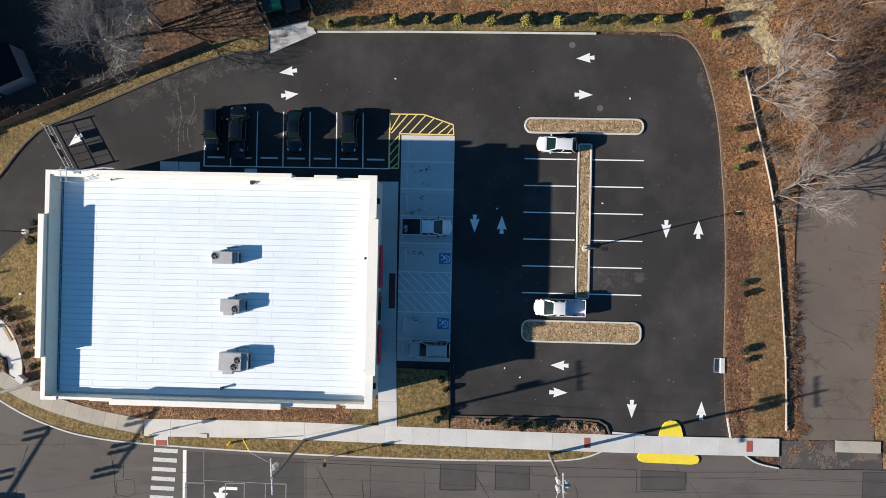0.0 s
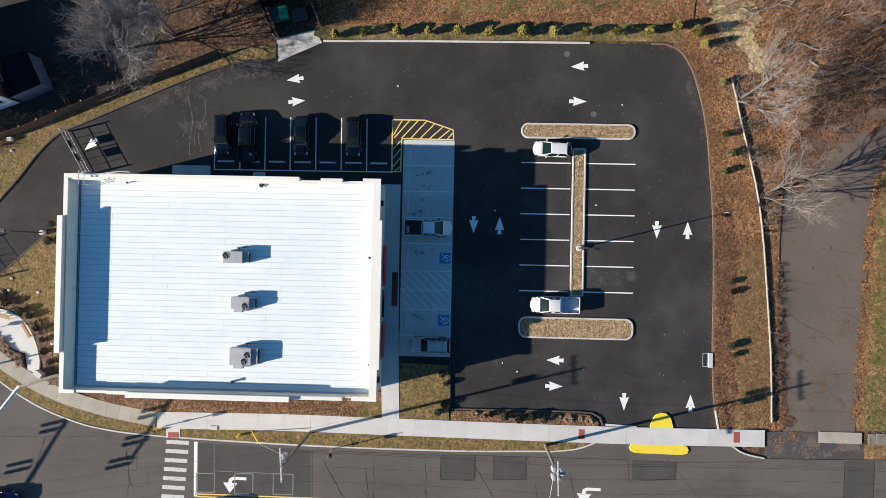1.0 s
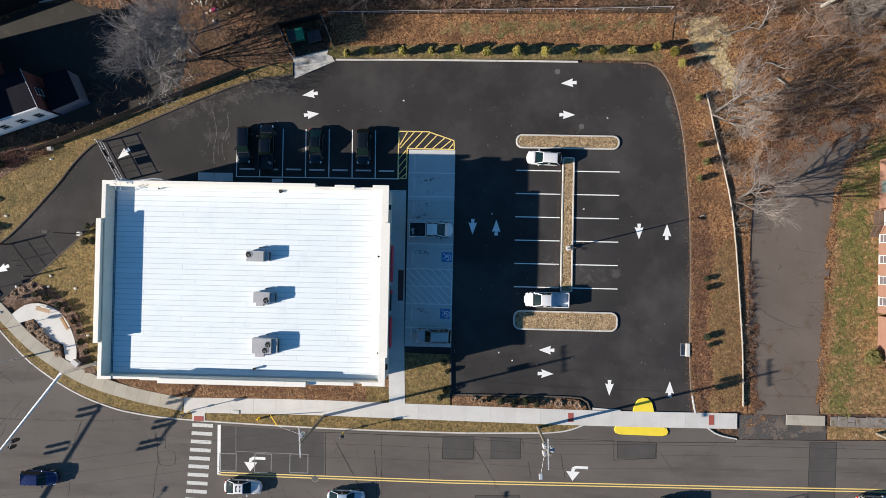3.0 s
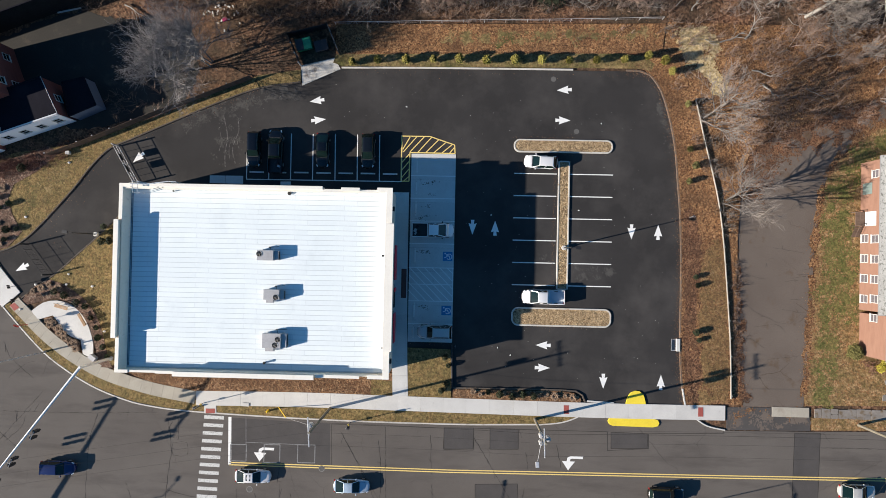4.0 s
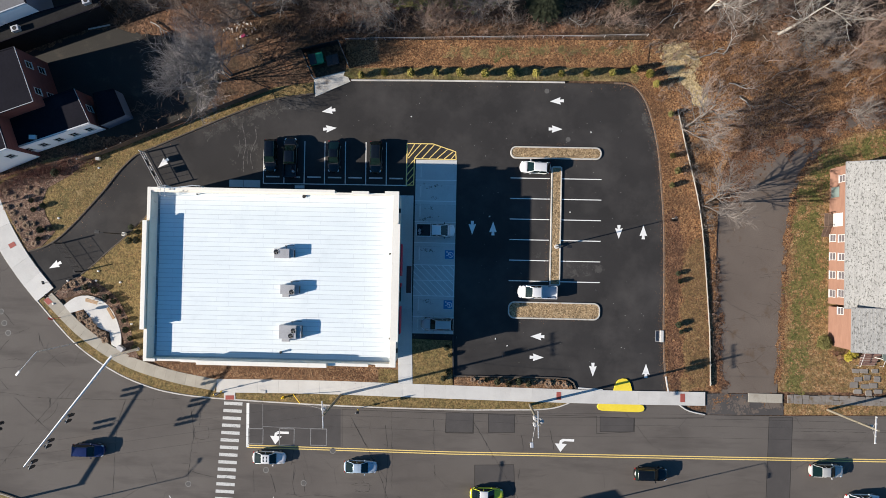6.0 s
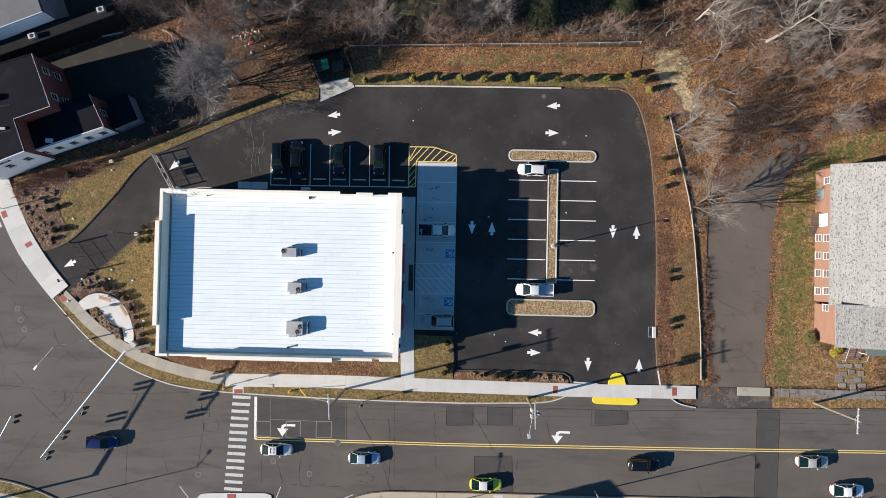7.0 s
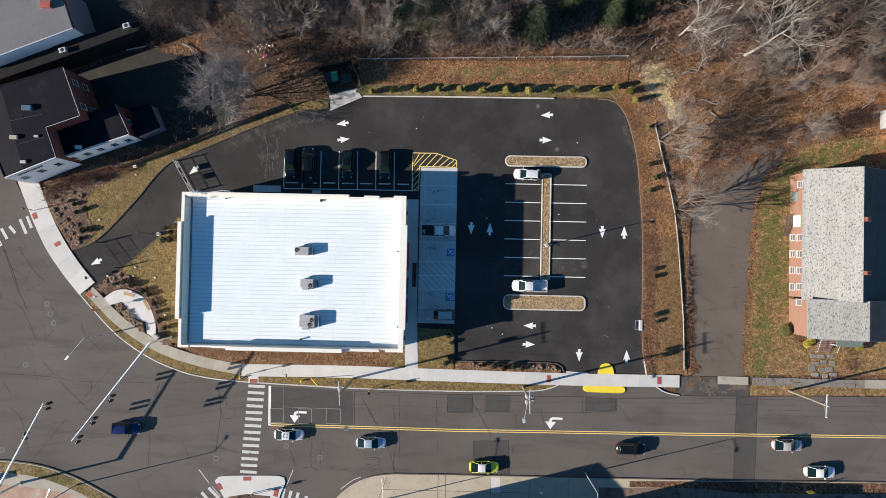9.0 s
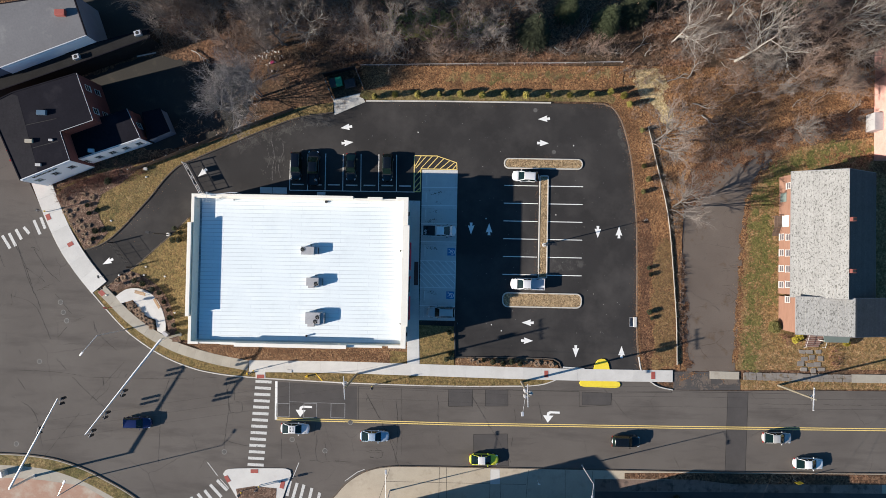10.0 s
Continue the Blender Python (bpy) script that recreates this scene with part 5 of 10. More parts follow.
def bin_enclosure():
    e = thing("bin_enclosure", "black slatted enclosure round the waste containers", "fence")
    W0, W1, E0, E1, N0 = (-22.16, 26.13), (-23.87, 30.11), (-16.83, 27.80), (-18.44, 31.46), (-23.87, 30.11)
    for a, b in ((W0, W1), (E0, E1), (W1, E1)):
        a, b = Vector(a), Vector(b)
        n = max(2, int((b - a).length / 0.15))
        for i in range(n + 1):
            p = a.lerp(b, i / n)
            bm = bmesh.new()
            d = math.degrees(math.atan2(b.y - a.y, b.x - a.x))
            box(bm, -0.074, 0.074, -0.012, 0.012, 0.05, 1.85, 0, pose(p.x, p.y, 0, 0, 0, d))
            # east slats get a lighter metal to show sun on their inner face
            part("slat", bm, GREY_METAL if a == Vector(E0) else BLACK_METAL, e)
        for i in range(4):
            p = a.lerp(b, i / 3)
            bm = bmesh.new()
            box(bm, -0.06, 0.06, -0.06, 0.06, 0, 2.0, 0.01, pose(p.x, p.y, 0))
            part("post", bm, LIGHT_METAL if a == Vector(W0) else BLACK_METAL, e)
        bm = bmesh.new()
        for z in (0.35, 1.6):
            tube(bm, (a.x, a.y, z), (b.x, b.y, z), 0.035, n=6)
        part("rail", bm, BLACK_METAL, e)
    return e


bin_enclosure()


def waste_container(x, y, deg, mat, w, d, h, label):
    c = thing("waste_container", label, "dumpster", pose(x, y, 0.05, 0, 0, deg))
    bm = bmesh.new()
    bot, top = [(-w / 2, -d / 2 * 0.8), (w / 2, -d / 2 * 0.8), (w / 2, d / 2 * 0.8), (-w / 2, d / 2 * 0.8)], [(-w / 2, -d / 2), (w / 2, -d / 2), (w / 2, d / 2), (-w / 2, d / 2)]
    v0 = [bm.verts.new((*p, 0.1)) for p in bot]
    v1 = [bm.verts.new((*p, h)) for p in top]
    bm.faces.new(v0[::-1])
    bm.faces.new(v1)
    for k in range(4):
        bm.faces.new((v0[k], v0[(k + 1) % 4], v1[(k + 1) % 4], v1[k]))
    body = part("bin", bm, mat, c)
    bm = bmesh.new()
    for k in range(5):
        xx = -w / 2 + 0.2 + k * (w - 0.4) / 4
        box(bm, xx - 0.04, xx + 0.04, -d / 2 - 0.05, d / 2 + 0.05, h * 0.55, h * 0.62)
    part("rib", bm, mat, body)
    for s in (-1, 1):
        bm = bmesh.new()
        box(bm, s * w / 4 - w / 4 + 0.02, s * w / 4 + w / 4 - 0.02, -d / 2 - 0.05, d / 2 + 0.02, h, h + 0.06, 0.02, pose(0, 0, 0, 3, 0, 0))
        part("lid", bm, mat if s > 0 else BLACK_METAL, c)


waste_container(*(-21.67, 28.86), 14, PLASTIC_GREEN, 2.1, 1.5, 1.35, "green steel waste container inside the enclosure")
waste_container(*(-19.26, 28.73), 14, BLACK_METAL, 1.8, 1.4, 1.2, "black waste container inside the enclosure")


def gate(a, b, h, label, panels, mat, bar_r=0.035):
    """A double swing gate across the lane: two framed leaves between posts."""
    a, b = Vector(a), Vector(b)
    g = thing("lane_gate", label, "gate", pose(a.x, a.y, 0, 0, 0, math.degrees(math.atan2(b.y - a.y, b.x - a.x))), "lane gates")
    L = (b - a).length
    for x in (0, L):
        bm = bmesh.new()
        box(bm, x - 0.07, x + 0.07, -0.07, 0.07, 0, h + 0.15, 0.015)
        part("post", bm, mat, g)
    for x0, x1 in ((0.12, L / 2 - 0.05), (L / 2 + 0.05, L - 0.12)):
        leaf = bmesh.new()
        for z in (0.15, h * 0.52, h - 0.05):
            tube(leaf, (x0, 0, z), (x1, 0, z), bar_r, n=6)
        for x in (x0, x1):
            tube(leaf, (x, 0, 0.12), (x, 0, h), bar_r, n=6)
        lf = part("leaf", leaf, mat, g)
        for k in range(1, 3):
            bm = bmesh.new()
            x = x0 + (x1 - x0) * k / 3
            tube(bm, (x, 0, 0.15), (x, 0, h - 0.05), bar_r * 0.85, n=6)
            part("upright", bm, mat, lf)
    for x in panels:
        bm = bmesh.new()
        box(bm, x - 0.5, x + 0.5, 0.04, 0.07, h * 0.55, h - 0.08, 0.01)
        part("sign_panel", bm, BLACK_METAL, g, "dark sign plate")
    return g


gate((-47.49, 14.66), (-44.50, 9.50), 1.75, "light steel double gate with dark sign plates across the lane", (2.0, 3.8), LIGHT_METAL)
gate((-59.90, 0.76), (-56.60, -3.43), 1.75, "thin steel double gate across the exit lane", (), BLACK_METAL, 0.022)


def roof_rail():
    """White guard rail standing on the roof beside the rear parapet."""
    r = thing("guard_rail", "white steel guard rail on the roof's rear corner", "rail")
    pts = [(-41.72, 8.67), (-40.82, 8.68), (-39.91, 8.64), (-38.90, 8.78), (-36.99, 9.05), (-35.91, 9.01)]
    for p, q in zip(pts, pts[1:]):
        for z in (7.55, 7.25):
            bm = bmesh.new()
            tube(bm, (*p, z), (*q, z), 0.045, n=6)
            part("rail", bm, LIGHT_METAL, r)
    for p in pts:
        bm = bmesh.new()
        tube(bm, (*p, DECK - 0.2), (*p, 7.58), 0.045, n=8)
        part("post", bm, LIGHT_METAL, r)


roof_rail()


def roof_ladder():
    """White access ladder with grab rails, hooked over the rear parapet."""
    l = thing("roof_ladder", "white steel access ladder hooked over the rear parapet", "ladder")
    for x in (-41.45, -40.85):
        bm = bmesh.new()
        tube(bm, (x, 9.05, 0.1), (x, 9.05, 7.5), 0.035, n=6)
        tube(bm, (x, 9.05, 7.5), (x, 7.6, 7.5), 0.04, n=6)
        tube(bm, (x, 7.6, 7.5), (x, 7.6, DECK), 0.035, n=6)
        part("rail", bm, LIGHT_METAL, l)
    for k in range(20):
        bm = bmesh.new()
        tube(bm, (-41.45, 9.05, 0.4 + 0.34 * k), (-40.85, 9.05, 0.4 + 0.34 * k), 0.02, n=5)
        part("rung", bm, LIGHT_METAL, l)
    for y in (8.7, 8.2):
        bm = bmesh.new()
        tube(bm, (-41.45, y, 7.5), (-40.85, y, 7.5), 0.03, n=5)
        part("tie_bar", bm, LIGHT_METAL, l)


roof_ladder()


def block_wall():
    """Low pale wall along the east side, in short runs."""
    w = thing("low_wall", "low white-capped wall of short runs along the lot's east side", "wall", kind="")
    line = smooth_line([(31.75, 22.3), (32.12, 20.9), (33.11, 16.49), (34.12, 12.64), (35.13, 8.13), (35.76, 3.52), (36.20, -1.28), (36.66, -7.03), (36.88, -9.89), (37.03, -13.72), (37.13, -18.11)], 0.4)
    acc, start = 0.0, 0
    for i in range(1, len(line)):
        acc += math.dist(line[i - 1], line[i])
        if acc > 2.3 or i == len(line) - 1:
            a, b = Vector(line[start]), Vector(line[i])
            d = math.degrees(math.atan2(b.y - a.y, b.x - a.x))
            L = (b - a).length
            bm = bmesh.new()
            box(bm, 0.02, L - 0.02, -0.035, 0.035, -0.1, 0.36, 0.008, pose(a.x, a.y, 0, 0, 0, d))
            tone = WALL_IVORY
            blk = part("wall_block", bm, tone, w)
            bm = bmesh.new()
            box(bm, 0.0, L - 0.1, -0.04, 0.04, 0.36, 0.4, 0.008, pose(a.x, a.y, 0, 0, 0, d))
            part("cap", bm, tone, blk)
            bm = bmesh.new()
            box(bm, -0.07, 0.07, 0.045, 0.16, -0.1, 0.42, 0.008, pose(a.x, a.y, 0, 0, 0, d))
            part("pier", bm, tone, blk)
            acc, start = 0.0, i


block_wall()


def wire_fence(name, pts, h, gap, mat, label, rails):
    f = thing(name, label, "fence")
    line = smooth_line(pts, gap)
    for a, b in zip(line, line[1:]):
        for z in rails:
            bm = bmesh.new()
            tube(bm, (*a, h * z), (*b, h * z), 0.03 if z > 0.9 else 0.008, n=5)
            part("rail", bm, mat, f)
    for p in line:
        bm = bmesh.new()
        tube(bm, (*p, 0), (*p, h + 0.05), 0.035, n=6)
        part("post", bm, mat, f)


wire_fence("wire_fence", [(-17.50, 31.97), (-5.80, 32.29), (5.86, 32.59), (17.48, 32.85), (27.12, 33.18)], 1.0, 2.6, LIGHT_METAL, "thin galvanised wire fence along the woods", (0.98, 0.5))


def board_fence():
    w = thing("board_fence", "dark brown wooden board fence above the exit lane", "fence")
    line = smooth_line([(-56.80, 13.16)] + [(-52.39, 14.82), (-47.90, 16.69), (-41.68, 19.29), (-35.03, 21.81), (-28.88, 24.31)], 2.4)
    for a, b in zip(line, line[1:]):
        a, b = Vector(a), Vector(b)
        d, L = math.degrees(math.atan2(b.y - a.y, b.x - a.x)), (b - a).length
        n = max(2, round(L / 0.16))
        for k in range(n):
            bm = bmesh.new()
            top = 1.72 + rng.uniform(-0.015, 0.015)
            box(bm, L * k / n + 0.004, L * (k + 1) / n - 0.004, 0.0, 0.022, 0.08, top, 0, pose(a.x, a.y, 0, 0, 0, d))
            part("board", bm, TIMBER, w)
        for z in (0.4, 1.4):
            bm = bmesh.new()
            box(bm, 0.0, L, 0.024, 0.07, z, z + 0.09, 0, pose(a.x, a.y, 0, 0, 0, d))
            part("rail", bm, TIMBER, w)
        bm = bmesh.new()
        box(bm, -0.055, 0.055, 0.03, 0.14, 0, 1.8, 0.01, pose(a.x, a.y, 0, 0, 0, d))
        p = part("post", bm, TIMBER, w)
        bm = bmesh.new()
        box(bm, -0.07, 0.07, 0.02, 0.155, 1.802, 1.84, 0.01, pose(a.x, a.y, 0, 0, 0, d))
        part("cap", bm, GREY_METAL, p, "small pale post cap")


TIMBER = surface("dark_timber", (0.07, 0.045, 0.032), (0.15, 0.1, 0.075), 0.9, 6, 0.8, 0.5, 0.4, 0.02, stretch=(1, 5, 5), vary=0.2)
board_fence()
# yellow-painted noses of the entry
YN = smooth_line([(20.73, -21.54), (20.92, -21.15), (21.39, -21.00), (24.07, -21.03), (26.93, -21.06), (27.51, -21.24), (27.70, -21.66), (27.52, -22.05), (26.95, -22.21), (24.09, -22.18), (21.41, -22.14), (20.93, -21.96)], 0.35)
bm = bmesh.new()
prism(bm, YN, -0.05, 0.14, 0, 0.05)
tagged(part("entry_nose", bm, YELLOW_KERB), "yellow-painted raised divider at the entry", "traffic island", kind="structure")
bm = bmesh.new()
prism(bm, smooth_line([(23.09, -19.19), (23.36, -18.23), (23.83, -17.55), (24.40, -17.34), (24.97, -17.38), (25.45, -17.80), (25.86, -19.22)], 0.35), -0.05, 0.15, 0, 0.05)
tagged(part("entry_nose", bm, YELLOW_KERB), "yellow-painted raised divider at the entry", "traffic island", kind="structure")
for poly in ([(14.77, -19.57), (15.44, -19.56), (15.46, -20.71), (14.79, -20.72)], [(32.82, -19.35), (33.48, -19.33), (33.50, -20.57), (32.83, -20.59)]):
    flat("tactile_pad", [poly], RED_PAD, "dark red tactile pad in the footpath", "tactile pad", 0.168, 0.03)


def scuff(pts, w):
    """A pale tyre scuff on the fresh asphalt."""
    bm = bmesh.new()
    ribbon(bm, smooth_line(pts, 0.3), w, 0.001, 0.005)
    tagged(part("tyre_scuff", bm, SCUFF), "pale dusty tyre scuff on black asphalt", "scuff mark", "tyre scuffs", "structure")


SCUFF = surface("dusty_scuff", (0.06, 0.056, 0.054), (0.2, 0.19, 0.185), 0.95, 4, 1.5, 0.6, 0.2, 0.005, stain=(0.038, 0.035, 0.034), stain_at=(0.45, 0.6), stain_scale=2.5, spec=0.05)
for pts, w in (([(-32.5, 12.0), (-32.55, 14.2), (-32.25, 15.9), (-32.5, 17.6), (-32.9, 19.2)], 0.13), ([(-31.0, 12.2), (-31.5, 14.2), (-31.25, 15.6), (-30.7, 17.1), (-30.9, 18.9)], 0.12), ([(-33.4, 14.2), (-33.1, 15.5), (-33.3, 16.9)], 0.07), ([(-31.9, 13.1), (-32.0, 14.7), (-31.6, 16.2)], 0.08), ([(-30.6, 14.6), (-30.9, 15.5), (-30.5, 16.2)], 0.06)):
    scuff(pts, w)

# ---- vehicles ----
TYRE = plain("tyre_rubber", (0.018, 0.018, 0.018), 0.85)
RIM = plain("wheel_rim", (0.45, 0.45, 0.46), 0.35, 0.8)
HEADLAMP = plain("headlamp_lens", (0.7, 0.72, 0.74), 0.15)
TAILLAMP = plain("tail_lamp_lens", (0.35, 0.01, 0.01), 0.2)
TRIM = plain("black_trim", (0.02, 0.02, 0.022), 0.5)


def car_paint(name, c, metal=0.25):
    m = plain(name, c, 0.22, metal, 0.4, 0.05, 20, 0)
    return m


def loft(bm, rings, cap=True):
    """A skin over a row of rings with equal counts."""
    vs = [[bm.verts.new(p) for p in r] for r in rings]
    n = len(vs[0])
    for a, b in zip(vs, vs[1:]):
        for k in range(n):
            bm.faces.new((a[k], a[(k + 1) % n], b[(k + 1) % n], b[k]))
    if cap:
        bm.faces.new(vs[0][::-1])
        bm.faces.new(vs[-1])
    bmesh.ops.recalc_face_normals(bm, faces=bm.faces[:])


def hull(bm, xs, section):
    """A closed skin through the cross-sections section(x), each a list of (y, z) round the body."""
    loft(bm, [[(x, y, z) for y, z in section(x)] for x in xs])


def mirror_ring(half):
    """A closed ring from the half section (y >= 0, bottom to top)."""
    return half + [(-y, z) for y, z in half[::-1] if y > 1e-6]


def along(pairs, x):
    """Height at x between given stations."""
    for (x0, z0), (x1, z1) in zip(pairs, pairs[1:]):
        if x <= x1:
            f = (x - x0) / (x1 - x0)
            f = f * f * (3 - 2 * f)
            return z0 + (z1 - z0) * f
    return pairs[-1][1]


def straight(p, q, x):
    f = max(0.0, min(1.0, (x - p[0]) / (q[0] - p[0])))
    return p[1] + (q[1] - p[1]) * f


def vehicle(kind, name, label, paint, L=4.7, W=1.83, H=1.5, roof_paint=None, rack=False, sunroof=False, cab_back=-0.11):
    """A car seen mostly from above: nose towards +x."""
    c = thing(name, label, {"pickup": "pickup truck"}.get(kind, "car"), group="vehicles")
    hx, hw = L / 2, W / 2
    belt = H * (0.6 if kind != "sedan" else 0.61)
    floor = 0.66
    # glass house: rear foot, front foot, roof's rear and front ends
    b0, b1, t0, t1 = [v * L for v in {"sedan": (-0.435, 0.215, -0.2, 0.04), "hatch": (-0.475, 0.25, -0.36, 0.05), "suv": (-0.48, 0.205, -0.42, 0.05), "pickup": (cab_back, 0.3, cab_back + 0.03, 0.14)}[kind]]
    tail = belt - (0.04 if kind in ("suv", "hatch") else 0.0)
    deck = [(-hx, tail * 0.86), (-hx + 0.12, tail), (b0 - 0.02, belt), (b0 + 0.3, belt - 0.09), (b1 - 0.45, belt - 0.09), (b1 - 0.02, belt - 0.01), (b1 + 0.3, belt - 0.02), (hx - 0.45, belt - 0.12), (hx - 0.1, belt * 0.78), (hx, belt * 0.6)]

    def half_width(x):
        n = 7 if x < 0 else 4.5
        return hw * (1 - min(0.9999, abs(x / (hx * 1.002))) ** n) ** (0.3 if x < 0 else 0.36)

    def section(x):
        w, z = half_width(x), along(deck, x)
        return mirror_ring([(0, 0.24), (w * 0.86, 0.24), (w * 0.97, 0.4), (w, 0.56), (w * 0.985, z - 0.12), (w * 0.94, z - 0.03), (w * 0.8, z + 0.01), (w * 0.4, z + 0.035), (0, z + 0.04)])

    def low_section(x):
        w = half_width(x)
        return mirror_ring([(0, 0.24), (w * 0.88, 0.24), (w * 0.98, 0.4), (w, 0.56), (w * 0.99, floor), (0, floor)])

    bm = bmesh.new()
    ends = [hx * v for v in (0.999, 0.995, 0.985, 0.96, 0.92)]
    if kind == "pickup":
        cab = b0 - 0.1
        hull(bm, [-v for v in ends] + [-hx * 0.8, -hx * 0.5, cab], low_section)
        hull(bm, [cab + 0.001, cab + 0.3, 0.06 * L, 0.2 * L, b1, b1 + 0.3, hx * 0.7, hx * 0.8, hx * 0.87] + ends[::-1], section)
    else:
        hull(bm, [-v for v in ends] + [-hx * 0.85, -hx * 0.7, b0 + 0.3, -hx * 0.3, 0, hx * 0.25, b1, b1 + 0.3, hx * 0.7, hx * 0.8, hx * 0.87] + ends[::-1], section)
    body = part("body", bm, paint, c, smooth=True)
    # glass house
    top = [(b0, belt + 0.02), (t0 - 0.02, H - 0.05), ((t0 + t1) / 2, H - 0.01), (t1, H - 0.05), (b1, belt + 0.01)]

    def glass_section(x):
        z = min(straight(top[0], top[1], x) if x < t0 else (straight(top[3], top[4], x) if x > t1 else along(top[1:4], x)), H)
        w = hw * (0.93 if x < b1 - 0.4 else 0.93 - 0.1 * (x - b1 + 0.4) / 0.4)
        k = 0.8 + 0.15 * (1 - (z - belt) / (H - belt))
        return mirror_ring([(0, belt - 0.05), (w, belt - 0.05), (w * 0.985, belt + 0.02), (w * k, max(belt + 0.025, z - 0.09)), (w * (k - 0.08), max(belt + 0.03, z - 0.015)), (w * 0.35, z + 0.015), (0, z + 0.02)])

    bm = bmesh.new()
    xs = [b0, b0 + (t0 - b0) * 0.35, b0 + (t0 - b0) * 0.7, t0, t0 + 0.15, (t0 + t1) / 2, t1 - 0.15, t1, t1 + (b1 - t1) * 0.35, t1 + (b1 - t1) * 0.7, b1 - 0.02]
    hull(bm, xs, glass_section)
    part("glazing", bm, GLASS, body, "dark window glass")

    def roof_section(x):
        g = glass_section(x)
        w, z = g[4][0] + 0.025, along(top[1:4], x)
        return mirror_ring([(0, z - 0.05), (w, z - 0.05), (w, z + 0.008), (w * 0.93, z + 0.034), (w * 0.5, z + 0.054), (0, z + 0.06)])

    bm = bmesh.new()
    hull(bm, [t0 - 0.03, t0 + 0.06, t0 + 0.3, (t0 + t1) / 2, t1 - 0.3, t1 - 0.08, t1 + 0.02], roof_section)
    roof = part("roof", bm, roof_paint or paint, body, smooth=True)
    if sunroof:
        bm = bmesh.new()
        box(bm, t1 - 0.95, t1 - 0.3, -0.38, 0.38, H + 0.01, H + 0.035, 0.01)
        part("sunroof", bm, GLASS, roof)
    for s in (-1, 1):
        yb, yt = s * hw * 0.9, s * hw * 0.74
        posts = [(b1 - 0.06, t1 - 0.02, 0.95), (b0 + 0.12, t0 + 0.02, 1.0), (0.42 * b0 + 0.58 * b1 - 0.25, 0.45 * t0 + 0.55 * t1 - 0.1, 1.0)]
        if kind == "suv":
            posts.append((0.75 * b0 + 0.25 * b1, 0.72 * t0 + 0.28 * t1, 1.0))
        for xb, xt, q in posts:
            bm = bmesh.new()
            tube(bm, (xb, yb * q, belt), (xt, yt * q, H - 0.06), 0.05, 0.045, 6)
            part("pillar", bm, paint, body)
        bm = bmesh.new()
        m = pose(b1 - 0.42, s * (hw + 0.09), belt + 0.08, 0, 0, s * -10)
        box(bm, -0.07, 0.09, -0.13, 0.11, -0.08, 0.08, 0.04, m)
        part("mirror", bm, paint if kind != "pickup" else TRIM, c)
        bm = bmesh.new()
        m = pose(hx - 0.33, s * hw * 0.72, belt * 0.76, 0, 14, s * -28)
        box(bm, -0.17, 0.17, -0.13, 0.13, -0.06, 0.05, 0.04, m)
        part("headlight", bm, HEADLAMP, body)
        bm = bmesh.new()
        m = pose(-hx + 0.1, s * hw * 0.78, belt * 0.68, 0, 0, s * 24)
        box(bm, -0.06, 0.07, -0.14, 0.12, -0.1, 0.1, 0.03, m)
        part("tail_light", bm, TAILLAMP, body)
        for wx in (hx - 0.19 * L, -hx + 0.2 * L):
            bm = bmesh.new()
            r = 0.33 if kind in ("sedan", "hatch") else 0.38
            tube(bm, (wx, s * (hw - 0.24), r), (wx, s * (hw - 0.005), r), r, r, 18)
            wh = part("wheel", bm, TYRE, c, "black tyre")
            bm = bmesh.new()
            tube(bm, (wx, s * (hw - 0.005), r), (wx, s * (hw + 0.008), r), r * 0.64, r * 0.6, 14)
            part("rim", bm, RIM, wh)
    bm = bmesh.new()
    box(bm, hx - 0.14, hx - 0.01, -hw * 0.5, hw * 0.5, 0.36, 0.54, 0.03)
    part("grille", bm, TRIM, body)
    # bonnet cut lines, cowl and wipers
    for s in (-1, 1):
        bm = bmesh.new()
        tube(bm, (b1 + 0.06, s * hw * 0.76, belt + 0.015), (hx - 0.55, s * hw * 0.62, belt - 0.085), 0.014, n=4)
        part("bonnet_seam", bm, TRIM, body)
        bm = bmesh.new()
        tube(bm, (b1 + 0.0, s * 0.12 + 0.1, belt + 0.05), (b1 - 0.12, s * 0.12 + 0.55 * s, belt + 0.09), 0.014, n=4)
        part("wiper", bm, TRIM, body)
    bm = bmesh.new()
    tube(bm, (b1 + 0.03, -hw * 0.74, belt + 0.015), (b1 + 0.03, hw * 0.74, belt + 0.015), 0.04, n=6)
    part("cowl", bm, TRIM, body)
    if kind == "pickup":
        bx0, bx1 = -hx + 0.05, b0 - 0.1
        for y0, y1 in ((hw - 0.13, hw - 0.015), (-hw + 0.015, -hw + 0.13)):
            bm = bmesh.new()
            box(bm, bx0 + 0.03, bx1, y0, y1, floor - 0.05, belt + 0.03, 0.03)
            part("bed_side", bm, paint, c)
        bm = bmesh.new()
        box(bm, bx0, bx0 + 0.09, -hw + 0.13, hw - 0.13, floor - 0.05, belt + 0.02, 0.02)
        part("tailgate", bm, paint, c)
        bm = bmesh.new()
        box(bm, bx0 + 0.09, bx1, -hw + 0.13, hw - 0.13, floor - 0.02, floor + 0.012)
        bed = part("bed_liner", bm, rack or TRIM, c, "open cargo bed")
